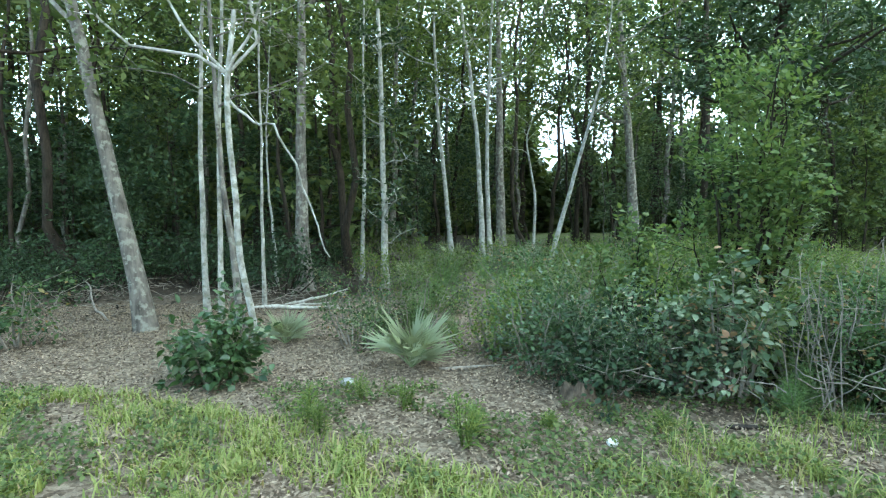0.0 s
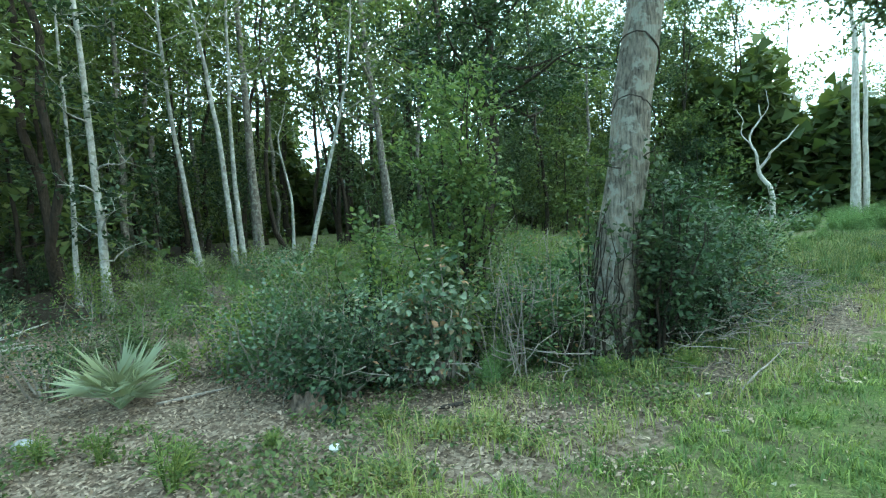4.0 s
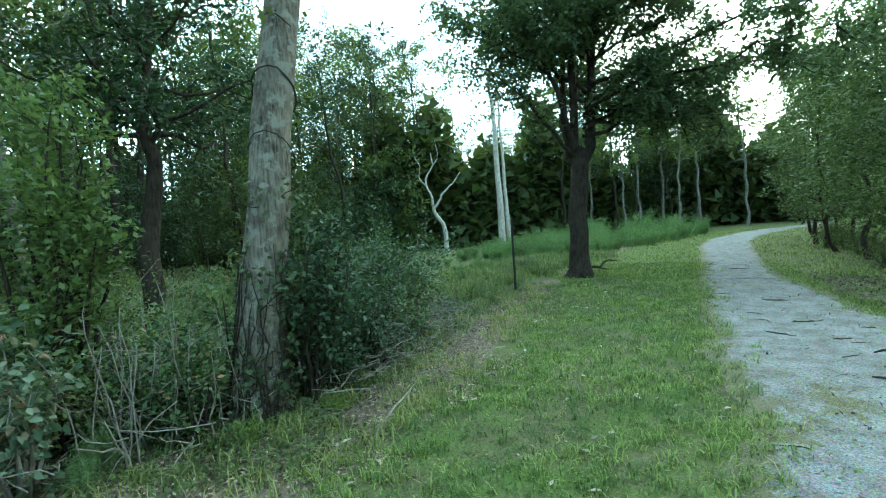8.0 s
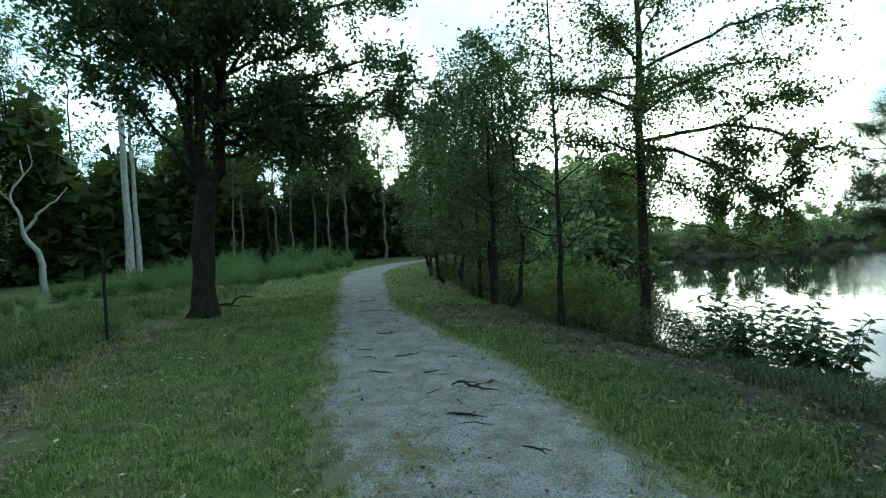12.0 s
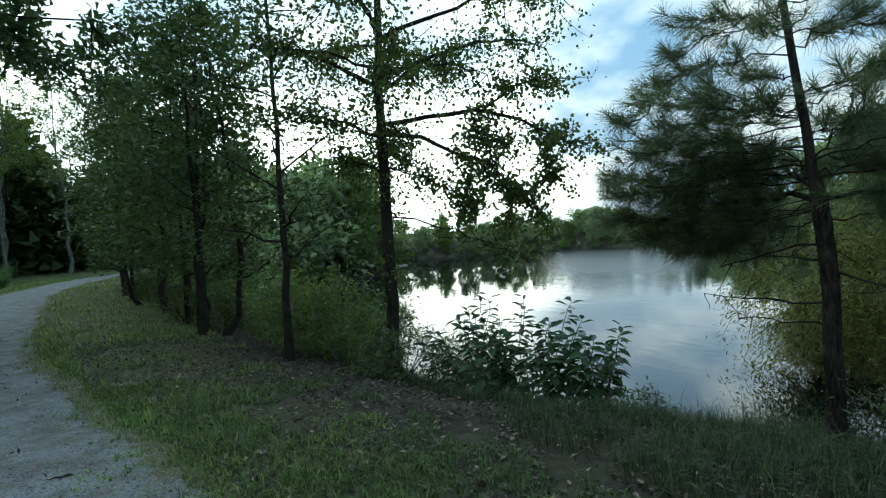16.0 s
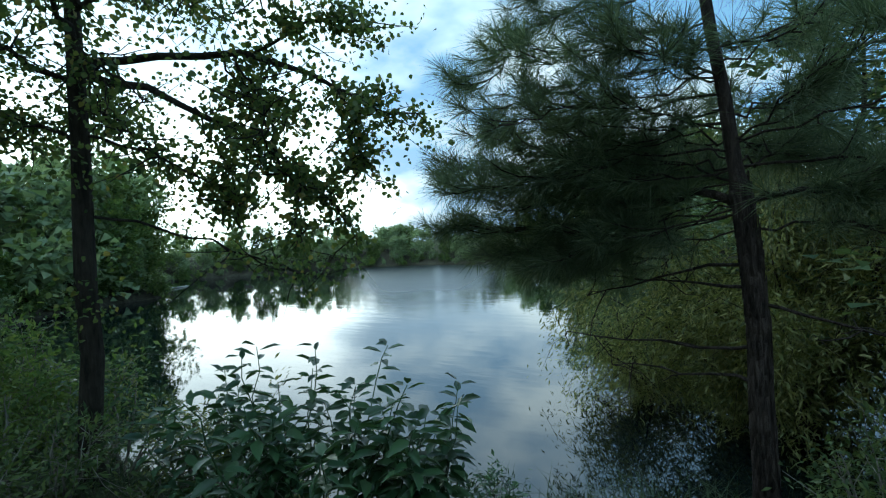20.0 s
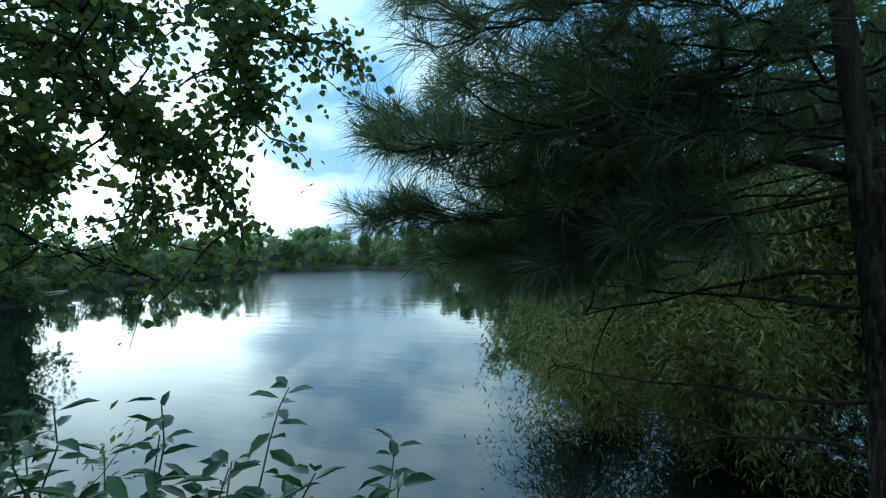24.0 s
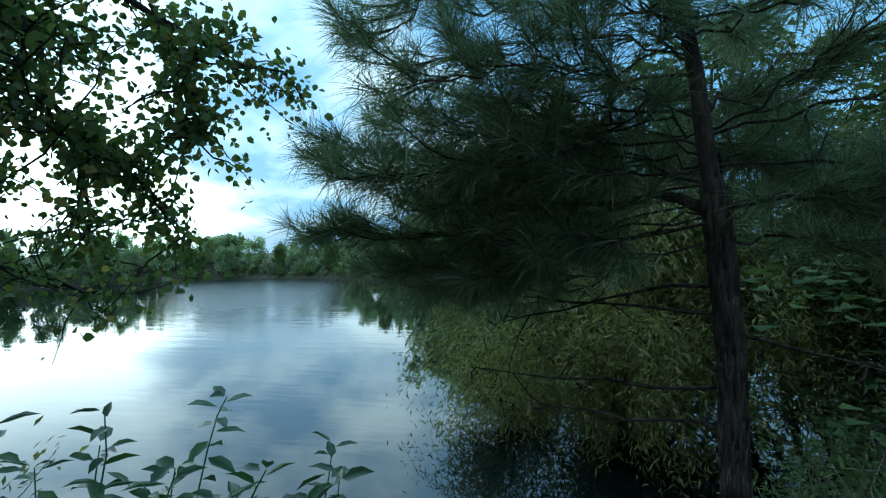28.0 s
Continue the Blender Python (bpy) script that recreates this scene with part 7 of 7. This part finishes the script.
grass_field("far_lawn_grass", "short green grass along the trail", 22000, 16, 46, -4.0, 7.5, lambda x, y: (trail_side(x, y) > 0) & (y < 5.2 + 0.03 * x), 0.1, 0.012, "grass", 1.2)


def verge_clumps(x, y):
    d = trail_side(x, y)
    return (d > -0.6) & (d < 0.3) & (patchy(x, y, 2.6, 5) + 0.6 * patchy(x, y, 7, 3) + 1.5 * d > 0.15)


lawn_tufts("verge_lawn_grass", "clumps of short green grass creeping over the gravel", 34000, verge_clumps, 0.055, "grass", 8)
lawn_tufts("bank_mixed_grass", "thin dark green grass among the dead leaves of the bank", 42000, lambda x, y: (x > 4) & (x < 12) & (trail_side(x, y) > 0.3) & (y < -1.5) & (patchy(x, y, 1.9, 7) + 0.6 * patchy(x, y, 5.1, 3) > np.where(x < 9, -0.7, 0.2)), 0.07, "grass_dark", 8)
lawn_tufts("bank_lawn_grass", "patch of bright green grass beside the trail", 42000, lambda x, y: (x > 6) & (x < 13) & (trail_side(x, y) > 0.0) & (y < np.interp(x, TRAIL_X, TRAIL_R)) & (trail_side(x, y) + 0.35 * patchy(x, y, 2.2, 1) < 1.15), 0.07, "grass", 9)


def tufts(name, label, spots, k, h, w, mat, r):
    b = Bits()
    c = np.repeat(np.array(spots), k, 0)
    c = c + rng.normal(0, r, c.shape)
    b.blades(drape(c[:, 0], c[:, 1], 0.012 if name == "trail_grass" else -0.01), h, w, 0.9, 0.7)
    tagged(part(name, b, mat), label, "grass", kind="stuff")


left = [(x, y) for x, y in zip(rng.uniform(-5, 3.0, 2600), rng.uniform(0.6, 4.2, 2600))
        if (y < 3.8 - 0.45 * (x + 1.2) and patchy(np.array(x), np.array(y), 1.9, 3) > -0.55 and x < 1.2) or (x > 1.0 and y < 2.9 and patchy(np.array(x), np.array(y), 2.3, 4) > 0.0)]
tufts("yellow_grass", "yellow-green tufted grass in the clearing", left, 20, 0.1, 0.006, "grass_yellow", 0.05)
rough = [(x, y) for x, y in zip(rng.uniform(2.0, 14, 420), rng.uniform(2.0, 5, 420)) if lawn_edge(x) - 0.1 < y < lawn_edge(x) + 1.4]
tufts("rough_grass", "straw-coloured rough grass at the thicket's edge", rough, 26, 0.16, 0.004, "grass_yellow", 0.08)
scatter(B_THICK, spots_in(30, 9.5, 20, 4.6, 9.5, lambda x, y: y > 3.9 + 0.12 * x, 0.9), 0.3, 0.6)
straw = [(x, y) for x, y in zip(rng.uniform(9, 26, 520), rng.uniform(4.4, 9, 520)) if y > 3.5 + 0.12 * min(x, 16)]
tufts("meadow_straw", "dull straw-coloured weeds of the meadow's edge", straw, 22, 0.3, 0.005, "grass_yellow", 0.16)
mead = [(x, y) for x, y in zip(rng.uniform(8, 24, 700), rng.uniform(3.5, 10, 700)) if y > 3.4 + 0.13 * x * (x < 16) and y > 4.6]
verge_g = [(x, y) for x, y in zip(rng.uniform(3.5, 14, 760), rng.uniform(1.8, 5.4, 760)) if lawn_edge(x) + 0.7 < y < lawn_edge(x) + 1.9]
tufts("verge_grass", "dull dark green grass among the litter", verge_g, 34, 0.12, 0.004, "grass_dark", 0.09)
tufts("meadow_grass", "rough green meadow grass", mead, 24, 0.34, 0.007, "grass_dark", 0.16)
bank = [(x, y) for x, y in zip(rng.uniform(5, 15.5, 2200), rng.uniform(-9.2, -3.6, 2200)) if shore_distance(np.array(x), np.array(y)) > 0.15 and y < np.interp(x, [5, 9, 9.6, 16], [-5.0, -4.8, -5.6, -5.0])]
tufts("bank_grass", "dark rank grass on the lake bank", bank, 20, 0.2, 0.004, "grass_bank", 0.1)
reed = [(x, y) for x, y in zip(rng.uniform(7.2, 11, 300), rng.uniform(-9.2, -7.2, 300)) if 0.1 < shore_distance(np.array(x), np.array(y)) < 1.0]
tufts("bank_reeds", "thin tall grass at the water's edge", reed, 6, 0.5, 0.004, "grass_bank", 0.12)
ontrail = [(x, y) for x, y in ((7.3, -0.85), (7.0, -1.0), (6.6, -1.2), (6.9, -1.3), (6.4, -1.5), (14.2, -0.35), (14.0, -0.55), (14.5, -0.2), (9.9, -0.3), (6.2, -1.0), (7.6, -0.7), (19, 0.1))]
tufts("trail_grass", "sparse short grass growing through the gravel", ontrail, 150, 0.035, 0.003, "grass_yellow", 0.16)


def litter(name, label, n, area, keep, size, mat):
    x, y = rng.uniform(area[0], area[1], n), rng.uniform(area[2], area[3], n)
    k = keep(x, y)
    b = Bits()
    p = drape(x[k], y[k], 0.036 if "gravel" in label else 0.02)
    d = rng.normal(0, 1, (len(p), 3)) * [1, 1, 0.12]
    b.leaves(p, size, 0.5, 2.5, 0, d)
    tagged(part(name, b, mat), label, "leaf litter", kind="stuff")


litter("leaf_litter", "brown dry leaf litter under the trees", 120000, (-7, 6, 1.2, 9.5), lambda x, y: y > np.where(x > 3.5, 3.4 + 0.14 * x, 2.2 - 0.2 * np.maximum(x, -2)) + 0.6 * patchy(x, y, 1.3, 1), 0.036, "litter")
def ground_leaves(name, label, n, area, keep, size, mat):
    """Low broad leaves of creeping weeds, a hand above the litter."""
    x, y = rng.uniform(area[0], area[1], n), rng.uniform(area[2], area[3], n)
    k = keep(x, y)
    b = Bits()
    b.leaves(drape(x[k], y[k], 0) + np.stack([0 * x[k], 0 * x[k], rng.uniform(0.01, 0.09, k.sum())], 1), size, 0.6, 1.2, 0)
    tagged(part(name, b, mat), label, "weeds", kind="stuff")


ground_leaves("creeping_weeds", "low green creeping weeds over the leaf litter", 24000, (-4, 5, 2.2, 4.3), lambda x, y: patchy(x, y, 2.0, 8) + 0.5 * patchy(x, y, 6, 1) > 0.4 - 0.6 * ((x > 1.0) & (y < 3.8)), 0.042, "leaf_wood")
ground_leaves("verge_weeds", "low dull green weeds along the thicket", 9000, (4, 14, 2.4, 5.4), lambda x, y: (y > 2.3 + 0.14 * x) & (patchy(x, y, 2.0, 3) > -0.2), 0.05, "leaf_oak")
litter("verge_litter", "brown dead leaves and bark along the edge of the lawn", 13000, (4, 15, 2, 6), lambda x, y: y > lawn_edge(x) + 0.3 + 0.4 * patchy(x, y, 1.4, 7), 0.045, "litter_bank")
litter("warm_verge_litter", "warm brown dry leaves where the lawn ends", 15000, (3, 14, 1.5, 5), lambda x, y: (y > lawn_edge(x) - 0.15 + 0.35 * patchy(x, y, 1.7, 3) + 0.2 * patchy(x, y, 5, 1)) & (y < lawn_edge(x) + 1.5), 0.04, "litter")
litter("lawn_twigs", "scraps of dry brown leaf and bark among the mown grass", 2600, (3, 15, -0.5, 3.6), lambda x, y: (trail_side(x, y) > 0) & (y > lawn_edge(x) - 1.8 + 0.9 * patchy(x, y, 1.2, 5)), 0.034, "litter")
# bank leaves in the darkened litter, shade included in the colour
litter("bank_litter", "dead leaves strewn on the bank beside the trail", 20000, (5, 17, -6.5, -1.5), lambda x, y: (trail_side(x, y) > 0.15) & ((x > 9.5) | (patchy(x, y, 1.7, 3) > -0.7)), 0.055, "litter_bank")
litter("brown_bank_litter", "brown fallen leaves on the dark bank", 1000, (6, 14, -5.6, -1.8), lambda x, y: (trail_side(x, y) > 0.1) & (y < 0), 0.065, "litter")
litter("trail_litter", "few dry leaves on the gravel", 170, (3, 20, -4, 1), lambda x, y: trail_side(x, y) < 0.1, 0.06, "litter_pale")
litter("trail_debris", "small dark bits of bark and leaf on the gravel", 3200, (4, 20, -4, 1), lambda x, y: (trail_side(x, y) < 0.1) & (patchy(x, y, 1.9, 4) + 0.6 * patchy(x, y, 5.3, 2) > -0.1), 0.042, "litter_bank")
litter("lawn_litter", "pale fallen leaves scattered on the lawn", 200, (2.5, 14, -0.6, 4), lambda x, y: trail_side(x, y) > 0, 0.075, "litter_pale")
# uses the darker litter colours in place of the wood's shade
litter("wood_litter", "leaf litter on the floor of the wood, coloured dark for shade", 9000, (-20, 6, 8, 24), lambda x, y: x < 0.5, 0.12, "litter_bank")
